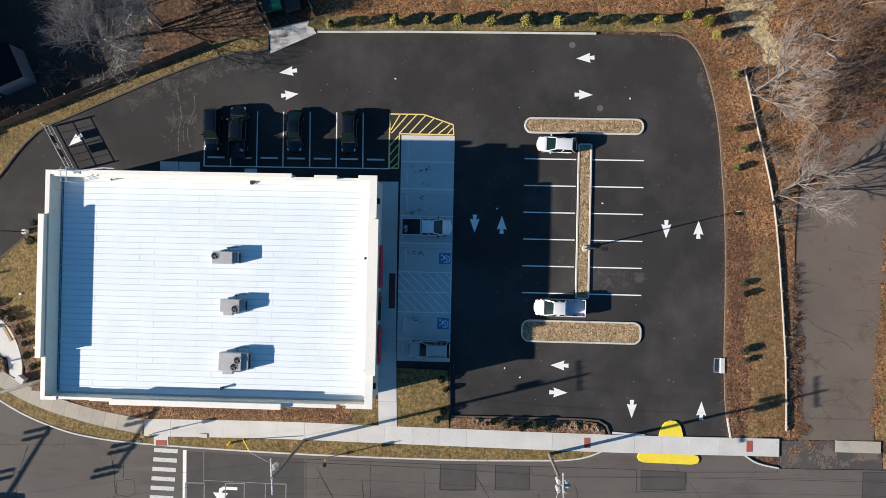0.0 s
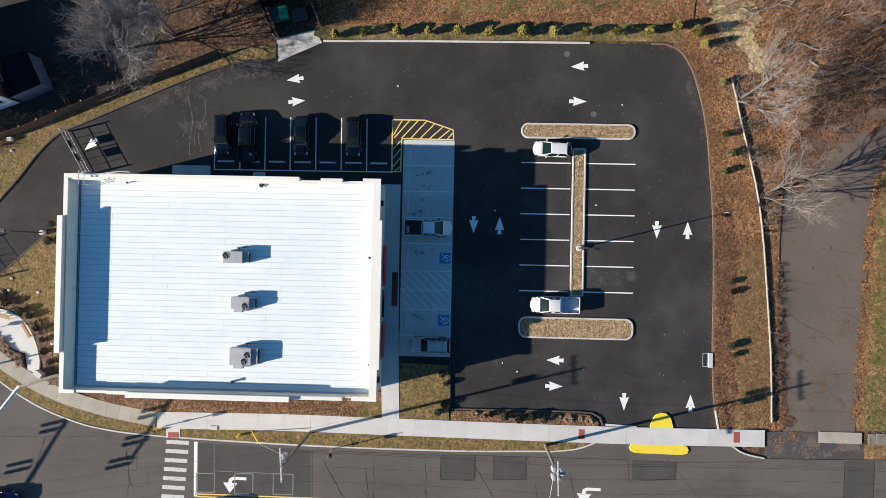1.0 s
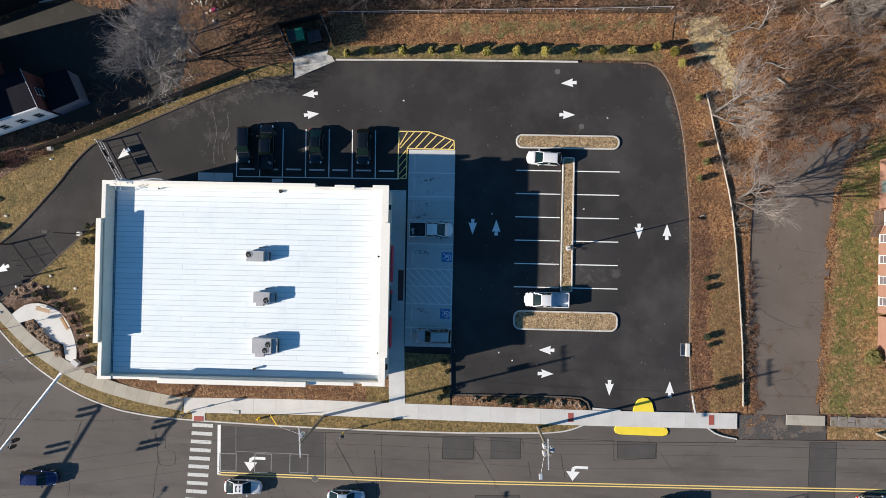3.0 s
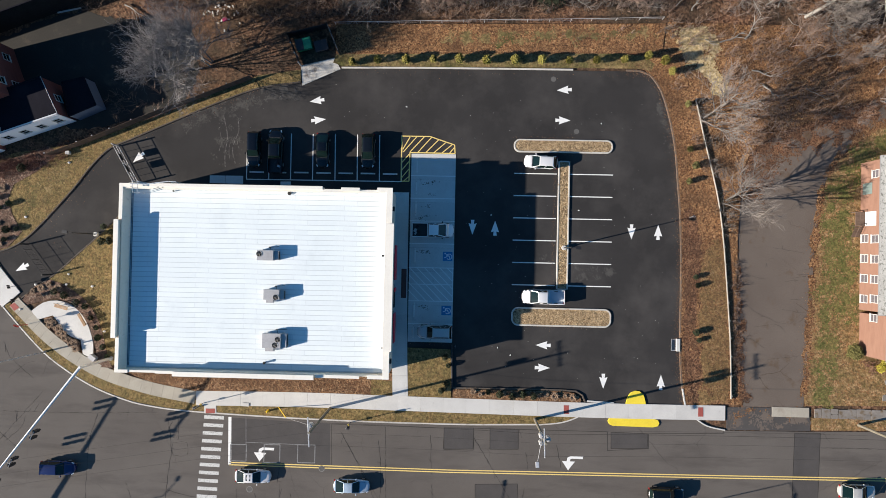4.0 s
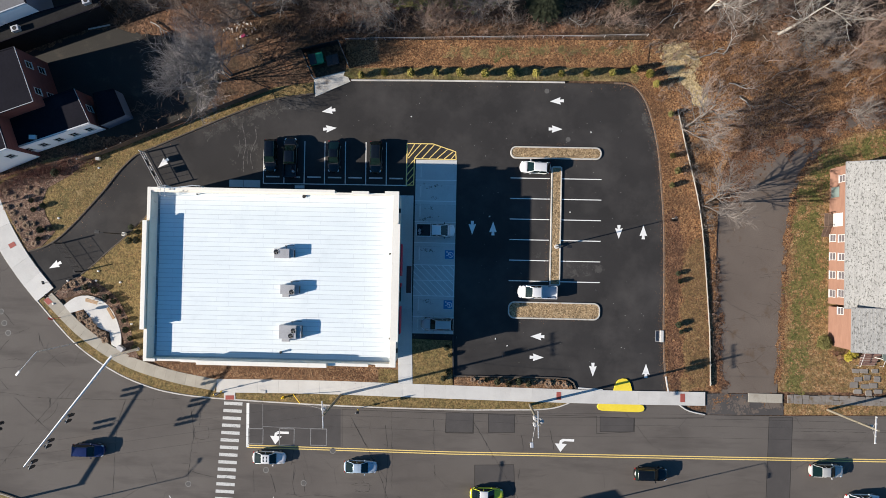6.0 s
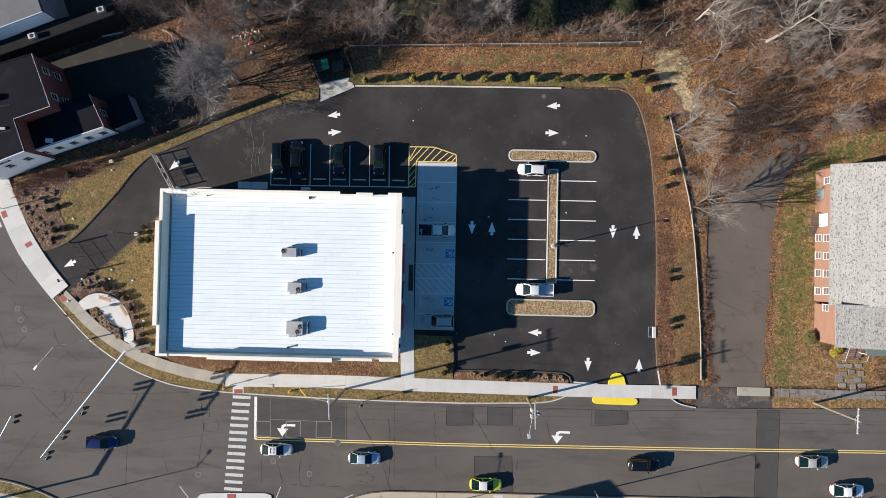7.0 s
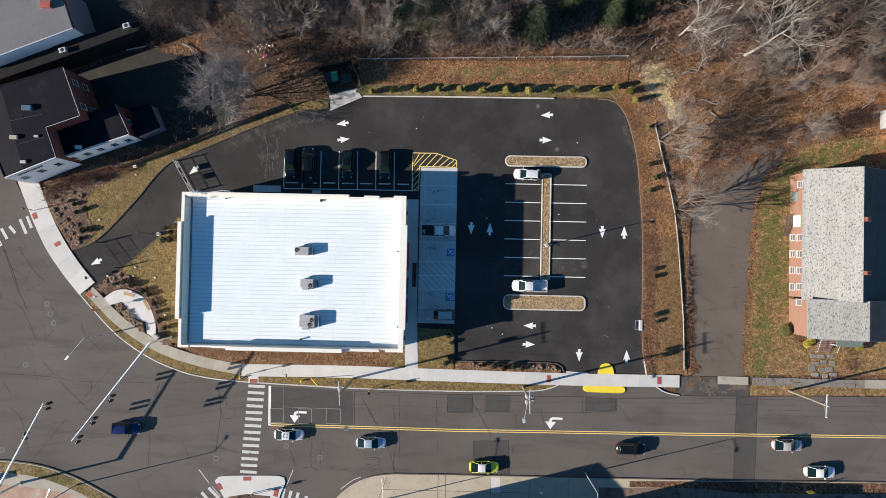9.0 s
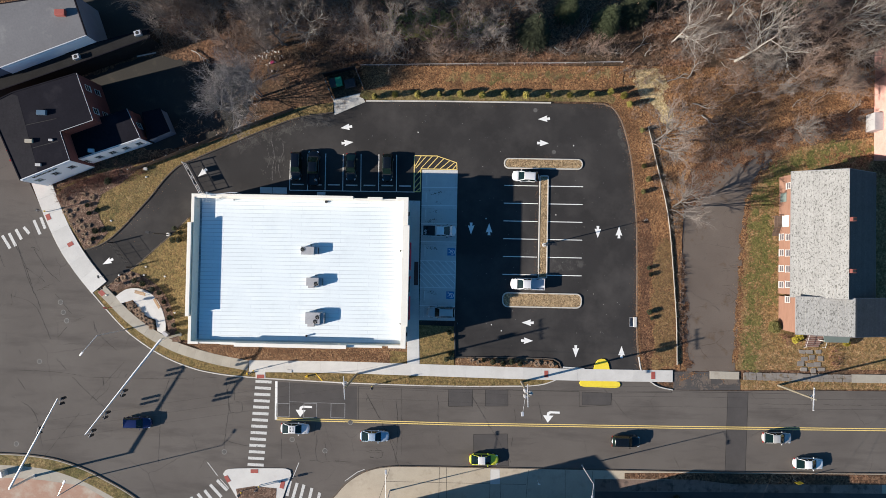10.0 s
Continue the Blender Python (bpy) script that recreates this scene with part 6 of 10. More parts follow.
        if not rack:
            r0 = random.Random(int(L * 100))
            for k in range(5):
                bm = bmesh.new()
                x, y = r0.uniform(bx0 + 0.4, bx1 - 0.4), r0.uniform(-0.5, 0.5)
                box(bm, -r0.uniform(0.12, 0.3), 0.2, -0.12, r0.uniform(0.1, 0.25), 0, r0.uniform(0.1, 0.35), 0.02, pose(x, y, floor + 0.01, 0, 0, r0.uniform(0, 90)))
                part("cargo_box", bm, r0.choice((GREY_METAL, MAT_BROWN, DARK, TRIM)), bed)
    elif rack:
        for s in (-1, 1):
            bm = bmesh.new()
            tube(bm, (t0 + 0.15, s * hw * 0.66, H + 0.06), (t1 - 0.25, s * hw * 0.66, H + 0.06), 0.022, n=6)
            part("roof_rail", bm, TRIM, c)
    return c


def park(ob, xy, deg):
    ob.matrix_basis = pose(xy[0], xy[1], 0.01, 0, 0, deg)
    return ob


BLACK_CAR = car_paint("black_car_paint", (0.0025, 0.0028, 0.004), 0.0)
DARKGREY_CAR = car_paint("charcoal_car_paint", (0.005, 0.006, 0.007), 0.0)
WHITE_CAR = car_paint("white_car_paint", (0.62, 0.62, 0.63), 0.0)
SILVER_CAR = car_paint("silver_car_paint", (0.74, 0.75, 0.76), 0.0)
GREY_CAR = car_paint("grey_car_paint", (0.42, 0.42, 0.41), 0.1)
BLUE_CAR = car_paint("navy_car_paint", (0.012, 0.022, 0.09))
ICE_CAR = car_paint("ice_blue_car_paint", (0.42, 0.52, 0.62), 0.3)
YELLOW_CAR = car_paint("yellow_car_paint", (0.64, 0.66, 0.05), 0.0)
BED_PALE = plain("pale_bed_liner", (0.5, 0.55, 0.6), 0.6)

park(vehicle("suv", "suv", "black SUV parked nose-in behind the store", BLACK_CAR, 4.9, 1.88, 1.7), (-28.28, 14.40), 270)
park(vehicle("pickup", "pickup_truck", "black pickup truck backed into a stall, bed open", BLACK_CAR, 6.0, 2.0, 1.9, cab_back=-0.16), (-25.27, 14.19), 90)
park(vehicle("sedan", "sedan", "black sedan parked nose-in behind the store", BLACK_CAR, 4.8, 1.84, 1.5), (-18.82, 14.44), 270)
park(vehicle("hatch", "hatchback", "black hatchback with greenish glass parked behind the store", DARKGREY_CAR, 4.75, 1.86, 1.5), (-12.59, 14.45), 270)
park(vehicle("pickup", "pickup_truck", "silver-white pickup truck backed up to the storefront", SILVER_CAR, 5.75, 1.98, 1.85), (-3.51, 3.82), 0)
park(vehicle("suv", "suv", "grey SUV with roof rails parked at the storefront", GREY_CAR, 4.75, 1.88, 1.72, None, True), (-2.96, -9.99), 180)
park(vehicle("hatch", "hatchback", "white hatchback parked beside the gravel median", WHITE_CAR, 4.5, 1.8, 1.52), (10.94, 13.38), 178)
park(vehicle("pickup", "pickup_truck", "white pickup truck with a pale open bed", WHITE_CAR, 5.8, 1.98, 1.88, None, BED_PALE), (11.63, -4.92), 180)
# on the street
park(vehicle("sedan", "sedan", "white sedan with a dark sunroof on the street", WHITE_CAR, 4.9, 1.85, 1.48, None, False, True), (-27.32, -30.24), 0)
park(vehicle("sedan", "sedan", "ice-blue sedan on the street", ICE_CAR, 4.9, 1.85, 1.48), (-13.78, -31.18), 0)
park(vehicle("suv", "suv", "charcoal SUV on the street", DARKGREY_CAR, 4.8, 1.9, 1.7), (28.57, -30.99), 0)
park(vehicle("suv", "suv", "navy SUV crossing the junction", BLUE_CAR, 4.8, 1.9, 1.68), (-54.37, -29.91), 0)
park(vehicle("sedan", "sedan", "dark sedan on the street before the old driveway", GREY_CAR, 4.8, 1.84, 1.48), (53.75, -29.80), 0)
park(vehicle("sedan", "sedan", "silver sedan close to the far kerb", SILVER_CAR, 4.9, 1.85, 1.48), (59.00, -33.94), 0)
# white roof paint stands for the bright highlight on its cabin
park(vehicle("sedan", "taxi", "bright yellow sedan parked at the far kerb, roof white for a highlight", YELLOW_CAR, 4.9, 1.85, 1.48, WHITE_CAR), (4.79, -34.63), 0)

# ---- the street ----
CW0, CW1 = (-32.89, -22.60), (-33.89, -36.77)
for k in range(14):
    f = k / 13
    cx, cy = CW0[0] + (CW1[0] - CW0[0]) * f - 0.25, CW0[1] + (CW1[1] - CW0[1]) * f
    flat("crosswalk_bar", [bar((cx - 1.38, cy + 0.05), (cx + 1.38, cy - 0.02), 0.47)], OLD_PAINT, "worn white crosswalk bar on grey asphalt", z=0.012, group="crosswalk bars")
flat("stop_line", [bar((-30.94, -22.45), (-30.83, -29.00), 0.42)], WHITE_PAINT, "white stop line across the lane", z=0.012)
for dy in (0.16, -0.16):
    a, b, c, d = [(p[0], p[1] + dy) for p in [(-30.88, -28.86), (-0.71, -28.99), (37.50, -28.62), (72.20, -28.19)]]
    flat("centre_line", [bar(a, b, 0.13), bar(b, c, 0.13), bar(c, d, 0.13), bar(d, (d[0] + 60, d[1] - 0.8), 0.13)], YELLOW_PAINT, "yellow centre line of the street", z=0.012)


def turn_arrow(x, y):
    polys = [[(1.55, 0.75), (-0.1, 0.75), (-0.55, 0.5), (-0.62, 0.0), (-0.2, 0.0), (-0.15, 0.28), (0.1, 0.4), (1.55, 0.4)], [(-1.25, 0.02), (0.5, 0.02), (-0.4, -1.2)]]
    flat("turn_arrow", [turned(p, x, y, -1) for p in polys], WHITE_PAINT, "white left-turn arrow on the street", z=0.012, group="turn arrows")


turn_arrow(*(-26.26, -27.26))
turn_arrow(*(15.95, -27.19))
# detector loops and crack seals
for x0, y0, x1, y1 in [(*a, *b) for a, b in zip([(-30.75, -26.21), (-26.09, -26.10), (-21.44, -25.99)], [(-28.56, -28.47), (-23.90, -28.54), (-19.06, -28.43)])]:
    flat("detector_loop", [bar((x0, y0), (x1, y0), 0.12), bar((x1, y0), (x1, y1), 0.12), bar((x1, y1), (x0, y1), 0.12), bar((x0, y1), (x0, y0), 0.12)], FADED_PAINT, "pale sawn detector loop in the lane", z=0.012, group="detector loops")
flat("detector_loop", [bar((-28.71, -22.50), (-28.62, -26.16), 0.07), bar((-28.62, -25.87), (-21.24, -25.98), 0.07)], FADED_PAINT, "pale sawn feeder of the detector loops", z=0.012)
# west crosswalk and the two southern ones
for a, b in zip([(-79.35, 1.62), (-78.17, 2.04), (-77.00, 2.75), (-75.63, 3.16), (-73.88, 4.37), (-72.71, 4.89)], [(-77.89, -0.61), (-76.91, -0.19), (-75.95, 1.00), (-74.60, 2.01), (-72.71, 1.94), (-71.85, 2.94)]):
    flat("crosswalk_bar", [bar(a, b, 0.5)], OLD_PAINT, "worn white crosswalk bar", z=0.012, group="crosswalk bars")
for a, b in zip([(-45.12, -42.53), (-43.97, -41.93), (-42.82, -41.32), (-41.87, -40.33), (-40.72, -39.54)], [(-43.70, -44.61), (-42.36, -43.90), (-41.21, -43.20), (-39.87, -42.39), (-38.93, -41.22)]):
    flat("crosswalk_bar", [bar(a, b, 0.5)], OLD_PAINT, "worn white crosswalk bar", z=0.012, group="crosswalk bars")
for a, b in zip([(-28.10, -39.30), (-26.93, -39.66), (-25.76, -39.91), (-24.39, -40.45), (-23.02, -41.18)], [(-28.62, -41.90), (-27.64, -42.26), (-26.37, -42.51), (-24.91, -42.95), (-23.55, -43.39)]):
    flat("crosswalk_bar", [bar(a, b, 0.5)], OLD_PAINT, "worn white crosswalk bar", z=0.012, group="crosswalk bars")
for a, b in zip([(-42.46, -36.51), (-40.14, -39.33), (-26.72, -36.20), (-18.81, -39.16), (-16.72, -37.57)], [(-40.65, -38.77), (-38.64, -40.92), (-27.72, -38.81), (-16.72, -37.57), (-15.48, -37.06)]):
    flat("edge_line", [bar(a, b, 0.12)], OLD_PAINT, "worn white edge line", z=0.012)

# darker patches with sealed edges
for k, poly in enumerate(([(-30.85, -22.55), (-17.05, -23.00), (-16.92, -28.76), (-30.50, -28.61)], [(-1.40, -23.11), (2.64, -23.02), (2.60, -25.89), (-1.44, -25.99)], [(4.85, -23.06), (8.69, -23.06), (8.74, -25.74), (4.90, -25.84)], [(21.23, -23.06), (26.20, -23.13), (26.13, -25.14), (21.27, -25.25)], [(45.77, -22.48), (49.18, -22.40), (48.84, -35.87), (45.44, -35.96)], [(2.97, -30.66), (8.73, -30.43), (9.01, -35.86), (3.07, -35.72)])):
    flat("road_patch", [poly], ASPHALT_PATCH, "darker asphalt patch in the street", "road patch", 0.008, 0.003)
    if k:
        flat("patch_seam", [bar(a, b, 0.07) for a, b in zip(poly, poly[1:] + poly[:1])], TAR, "sealed seam of the patch", "road seam", 0.0105)


def crack(pts, w, seed, whole=False):
    """A jagged crack or seam: short strokes of uneven width, broken here and there, with a few side cracks."""
    r = random.Random(seed)
    line = [(p[0] + r.uniform(-0.06, 0.06), p[1] + r.uniform(-0.06, 0.06)) for p in smooth_line(pts, 0.4)] if not whole else [tuple(p) for p in pts]
    bm = bmesh.new()
    faint = r.uniform(0.6, 1.15)
    for i, (a, b) in enumerate(zip(line, line[1:])):
        if not whole and noise.noise(Vector((a[0] * 0.35, a[1] * 0.35, seed))) < -0.28:
            continue
        prism(bm, bar(a, b, w * faint * (r.uniform(0.35, 1.4) if not whole else 1.0)), 0.004, 0.0105 + 0.0006 * (i % 5))
        if not whole and r.random() < 0.05:
            q, L = r.uniform(0, 6.28), r.uniform(0.4, 1.3)
            m = (a[0] + L * math.cos(q) * 0.5 + r.uniform(-0.1, 0.1), a[1] + L * math.sin(q) * 0.5)
            prism(bm, bar(a, m, w * 0.5), 0.004, 0.0138)
            prism(bm, bar(m, (a[0] + L * math.cos(q), a[1] + L * math.sin(q)), w * 0.4), 0.004, 0.0144)
    tagged(part("road_crack", bm, TAR), "dark sealed crack in the worn asphalt", "road crack", kind="structure")


crack([(2.71, -26.04), (2.65, -23.05), (20.75, -23.02), (20.79, -25.55), (26.29, -25.14), (26.26, -23.13), (36.35, -22.78), (36.34, -22.08)], 0.09, 1, True)
crack([(-16.71, -28.68), (-16.84, -23.04), (-1.41, -23.16), (-1.35, -26.06), (2.62, -26.04)], 0.08, 1, True)
# straight diagonals from x -15.5 to -8 draw wire shadows as cracks
CRACKS_STREET = [[(-76.00, -21.56), (-68.09, -21.86), (-62.16, -22.50), (-49.40, -22.40), (-39.63, -21.98)], [(-75.62, -18.14), (-75.26, -20.08), (-76.49, -21.57), (-74.40, -24.92)], [(-69.15, -19.46), (-64.06, -24.68), (-60.53, -27.69)], [(-62.52, -26.77), (-60.13, -24.59), (-59.68, -23.12)], [(-49.40, -22.40), (-50.30, -25.32), (-50.70, -28.23), (-50.94, -36.92)], [(-39.60, -23.14), (-39.01, -26.98), (-39.40, -30.85), (-39.68, -34.70)], [(-15.27, -24.49), (-11.24, -32.07), (-9.20, -37.76)], [(-10.46, -23.42), (-9.93, -30.12), (-10.20, -35.87)], [(-3.21, -24.21), (-2.85, -32.82)], [(2.56, -24.07), (6.03, -29.73), (9.48, -35.37)], [(8.79, -22.97), (10.02, -27.72), (9.43, -32.51)], [(-23.83, -31.42), (-23.53, -35.73), (-19.86, -35.64)]]
CRACKS_CROSSING = [[(-15.06, -34.08), (-12.16, -34.20)], [(-39.35, -32.77), (-35.43, -33.64), (-32.51, -33.75)], [(-45.22, -31.96), (-44.17, -34.82)], [(-76.84, -25.95), (-72.80, -28.76), (-71.13, -34.53)], [(49.29, -24.39), (72.18, -24.13)], [(-57.33, -19.67), (-63.97, -27.58), (-72.48, -38.44)], [(-23.89, -29.02), (-24.22, -31.43)], [(-78.42, -8.45), (-73.40, -10.30), (-70.25, -16.08)], [(-75.61, -3.50), (-71.55, -6.35), (-66.42, -12.10)], [(-77.75, 1.36), (-75.11, -3.49), (-73.47, -8.34)], [(-79.63, -1.82), (-78.66, -4.25)], [(-76.84, 0.69), (-74.75, -5.34), (-72.95, -9.02), (-72.19, -11.05)], [(-73.72, -0.62), (-71.43, -4.00), (-68.88, -6.30)], [(-75.88, -1.35), (-73.93, -0.33), (-72.81, -1.00)], [(-73.28, -8.05), (-69.97, -6.32)]]
CRACKS_JUNCTION = [[(-77.35, -7.74), (-77.26, -10.47)], [(-62.95, -12.80), (-61.89, -15.11), (-58.76, -17.77)], [(-68.98, -15.66), (-67.45, -13.97)], [(-62.11, -17.84), (-60.19, -16.15), (-58.44, -15.43)], [(-66.68, -13.27), (-63.97, -11.85)], [(-38.15, -22.53), (-38.07, -25.90)], [(-27.29, -32.86), (-26.45, -35.52)], [(-24.89, -35.77), (-15.31, -35.91)], [(-29.83, -31.96), (-29.74, -35.61)], [(-22.35, -32.73), (-22.08, -35.70)], [(-14.68, -33.88), (-12.65, -33.83), (-12.63, -34.98), (-14.65, -35.03)], [(-15.57, -24.02), (-9.36, -34.42), (-7.99, -35.72)], [(-9.41, -23.20), (-9.17, -34.41)], [(-38.84, -26.21), (-36.89, -26.16), (-36.85, -27.80), (-38.79, -27.85), (-38.83, -26.31)], [(13.59, -23.81), (14.62, -28.09)]]
for k, pts in enumerate(CRACKS_STREET + CRACKS_CROSSING + CRACKS_JUNCTION):
    crack(pts, 0.05, k)
COVER_RING = surface("worn_cover_ring", (0.15, 0.145, 0.135), (0.24, 0.23, 0.215), 0.9, 8, 1.0, 0.5, 0.3, 0.01)
for x, y in [(-68.77, -9.71), (-68.22, -11.45), (-67.58, -12.90), (-75.68, -34.26), (-72.10, -20.01), (-39.59, -34.70), (-18.07, -29.17), (-22.31, -34.07), (-27.98, -32.30)]:
    bm = bmesh.new()
    tube(bm, (x, y, -0.02), (x, y, 0.012), 0.44, n=20)
    mc = tagged(part("manhole_cover", bm, COVER_RING), "round iron manhole cover in a worn concrete ring in the street", "manhole cover", "manhole covers")
    bm = bmesh.new()
    tube(bm, (x, y, 0.0), (x, y, 0.018), 0.34, n=18)
    part("lid", bm, IRON, mc, "worn iron lid")
for k, pts in enumerate(([(38.59, -1.23), (42.88, -2.11), (46.69, -1.84)], [(39.60, -6.01), (43.90, -7.83), (45.79, -7.31)], [(40.92, 2.65), (46.65, 1.80)], [(42.05, -12.65), (46.79, -12.07)], [(38.51, 5.49), (41.85, 5.07)], [(45.73, -1.09), (47.82, -1.24), (44.78, -1.68)], [(44.62, -4.47), (47.86, -4.69)], [(43.88, -5.92), (46.73, -6.24), (47.87, -5.93)], [(40.10, -8.39), (43.14, -7.94), (44.39, -8.97)], [(39.64, -9.83), (41.56, -11.23)], [(40.95, 0.73), (42.66, 0.96)], [(41.71, 0.27), (42.11, -1.16)])):
    crack(pts, 0.024, 60 + k)

# ---- south side ----
SOUTH = smooth_line([(-23.52, -44.35), (-20.68, -41.88), (-18.80, -39.73), (-16.42, -37.95), (-13.55, -36.82), (-10.19, -36.35)], 0.8) + [(-2.49, -36.25), (18.57, -36.09), (42.32, -35.95), (72.25, -35.45)] + [(140, -46), (140, -75), (-20, -75)]
FORECOURT = surface("tan_forecourt", (0.35, 0.3, 0.23), (0.47, 0.415, 0.325), 0.9, 8, 0.35, 0.5, 0.4, 0.008, stain=(0.26, 0.215, 0.16), stain_at=(0.55, 0.8), stain_scale=0.5)
sheet("pavement_south", SOUTH, 0.14, FORECOURT, "tan weathered concrete forecourt across the street", "footpath")
kerb("kerb_south_street", smooth_line([(-23.52, -44.35), (-20.68, -41.88), (-18.80, -39.73), (-16.42, -37.95), (-13.55, -36.82), (-10.19, -36.35)], 0.8) + [(-2.49, -36.25), (18.57, -36.09), (42.32, -35.95), (72.25, -35.45)], KERB_DARK, "worn kerb of the far footpath", 0.2, 0.155)
for a, b in zip([(-11.14, -36.85), (-2.68, -36.25), (-1.53, -36.22), (5.96, -36.41), (7.49, -36.37), (12.37, -36.44), (18.58, -36.28), (23.15, -36.35), (24.32, -37.65)], [(-13.14, -42.64), (-2.75, -42.36), (-1.41, -42.32), (5.87, -42.13), (7.78, -42.08), (11.99, -41.96), (18.66, -41.78), (23.23, -41.66), (72.25, -36.77)]):
    flat("pavement_joint", [bar(a, b, 0.05)], TAR, "joint between the forecourt slabs", "joint", 0.146, 0.004)
sheet("pale_slab", [(5.95, -36.45), (7.5, -36.42), (7.6, -38.9), (5.95, -38.95)], 0.15, CONCRETE, "newer pale slab in the forecourt", "footpath")
for y in (-38.95, -41.9):
    flat("pavement_joint", [bar((-12.0, y), (12.0, y + 0.1), 0.05)], TAR, "joint between the forecourt slabs", "joint", 0.147, 0.004)
sheet("yard_south", [(23.58, -39.66), (47.09, -39.23), (78.99, -38.66), (79.02, -43.92), (23.67, -45.44)], 0.146, ASPHALT_PATCH, "dark asphalt yard beyond the far footpath", "yard")
sheet("soil_strip", [(28.58, -36.49), (41.38, -36.16), (56.48, -35.91), (72.25, -35.64), (78.98, -36.03), (78.99, -37.16), (47.07, -37.90), (40.45, -37.32), (28.59, -37.44)], 0.16, WOODLAND, "bare soil and thin weeds beside the far footpath", "ground")
SW = smooth_line([(-82.44, -35.79), (-78.48, -35.88), (-73.55, -36.05), (-68.60, -36.69), (-63.64, -38.21), (-59.66, -40.03), (-56.18, -41.87), (-52.69, -44.18)], 0.8)
sheet("pavement_southwest", SW + [(-50, -60), (-110, -60), (-110, -34)], 0.14, CONCRETE_OLD, "tan concrete corner across the junction", "footpath")
kerb("kerb_southwest", SW, KERB_DARK, "dark worn kerb of the far corner", 0.22, 0.16)
sheet("verge_southwest", offset(SW, -0.25) + offset(SW, -2.0)[::-1], 0.155, LAWN_GREEN, "grass strip behind the far kerb", "lawn")
PLAZA_RED = surface("reddish_paving", (0.3, 0.17, 0.12), (0.4, 0.26, 0.19), 0.9, 6, 0.3, 0.5, 0.3, 0.006, stain=(0.42, 0.37, 0.3), stain_at=(0.5, 0.7), stain_scale=0.3)
sheet("paved_corner", [(-84.25, -40.67), (-76.37, -39.99), (-70.45, -40.31), (-63.55, -41.10), (-57.57, -44.31), (-84.08, -45.50)], 0.15, PLAZA_RED, "reddish stained paving of the far corner", "footpath")
# splitter island between the crosswalks
sheet("splitter_island", smooth_line([(-39.68, -38.36), (-39.21, -37.77), (-37.28, -37.43), (-29.02, -37.22), (-28.14, -37.48), (-27.93, -38.24), (-28.66, -40.18), (-29.56, -43.08)], 0.5) + [(-36.64, -43.27), (-38.16, -40.91)], 0.14, CONCRETE, "pale concrete refuge island with red tactile pads", "traffic island", -0.1, 0.03)
sheet("island_bed", [(-37.38, -40.89), (-34.28, -40.33), (-30.39, -40.61), (-30.51, -43.58), (-36.62, -43.74)], 0.155, MULCH, "bare brown bed on the refuge island", "flower bed")
for poly in ([(-34.94, -37.51), (-33.68, -37.48), (-33.66, -38.11), (-34.92, -38.14)], [(-39.48, -38.83), (-38.90, -38.62), (-38.29, -39.57), (-38.87, -39.87)], [(-29.65, -39.34), (-28.97, -39.42), (-29.23, -40.67), (-29.91, -40.50)], [(-34.28, -21.37), (-33.02, -21.34), (-33.00, -21.97), (-34.27, -22.00)], [(-62.22, -7.82), (-61.54, -7.42), (-60.83, -8.08), (-61.50, -8.58)], [(-71.83, 5.29), (-71.14, 5.60), (-70.72, 4.63), (-71.40, 4.32)], [(-67.90, 0.37), (-67.03, 0.88), (-66.62, 0.30), (-67.49, -0.21)]):
    flat("tactile_pad", [poly], RED_PAD, "red tactile pad at the crossing", "tactile pad", 0.172, 0.03)
slabs("pavement_ramp", [(-33.72, -20.59), (-33.63, -21.99)], 1.7, 1.5, CONCRETE, "concrete ramp down to the crosswalk", 0.145)

# ---- poles, wires, signals ----
INSULATOR = plain("grey_insulator", (0.6, 0.6, 0.6), 0.4)


def utility_pole(x, y, h, arm_deg, arms, cans, label):
    u = thing("utility_pole", label, "utility pole", pose(x, y, 0, 0, 0, arm_deg), "utility poles")
    bm = bmesh.new()
    tube(bm, (0, 0, -0.3), (0, 0, h), 0.19, 0.13, 10)
    part("pole", bm, WOOD_POLE, u)
    for z, half in arms:
        bm = bmesh.new()
        box(bm, -half, half, 0.1, 0.23, z - 0.07, z + 0.07, 0.01)
        a = part("crossarm", bm, LIGHT_METAL, u, "pale crossarm")
        for k in range(5):
            bm = bmesh.new()
            xx = -half + 0.12 + k * (2 * half - 0.24) / 4
            tube(bm, (xx, 0.16, z + 0.07), (xx, 0.16, z + 0.26), 0.045, 0.035, 8)
            part("insulator", bm, INSULATOR, a)
        bm = bmesh.new()
        for s in (-1, 1):
            tube(bm, (0, 0.16, z - 0.7), (s * half * 0.55, 0.16, z - 0.05), 0.02, n=5)
        part("brace", bm, GREY_METAL, a)
    for cx, cy, z in cans:
        bm = bmesh.new()
        tube(bm, (cx, cy, z - 0.55), (cx, cy, z + 0.35), 0.27, 0.27, 16)
        t = part("transformer", bm, LIGHT_METAL, u, "pale grey transformer can")
        bm = bmesh.new()
        tube(bm, (cx, cy, z + 0.35), (cx, cy, z + 0.42), 0.29, 0.2, 16)
        for s in (-0.1, 0.1):
            tube(bm, (cx + s, cy, z + 0.4), (cx + s, cy, z + 0.62), 0.04, 0.03, 8)
        part("bushing", bm, GREY_METAL, t)
        bm = bmesh.new()
        tube(bm, (0, 0, z), (cx, cy, z), 0.04, n=6)
        part("bracket", bm, GREY_METAL, u)
    return u


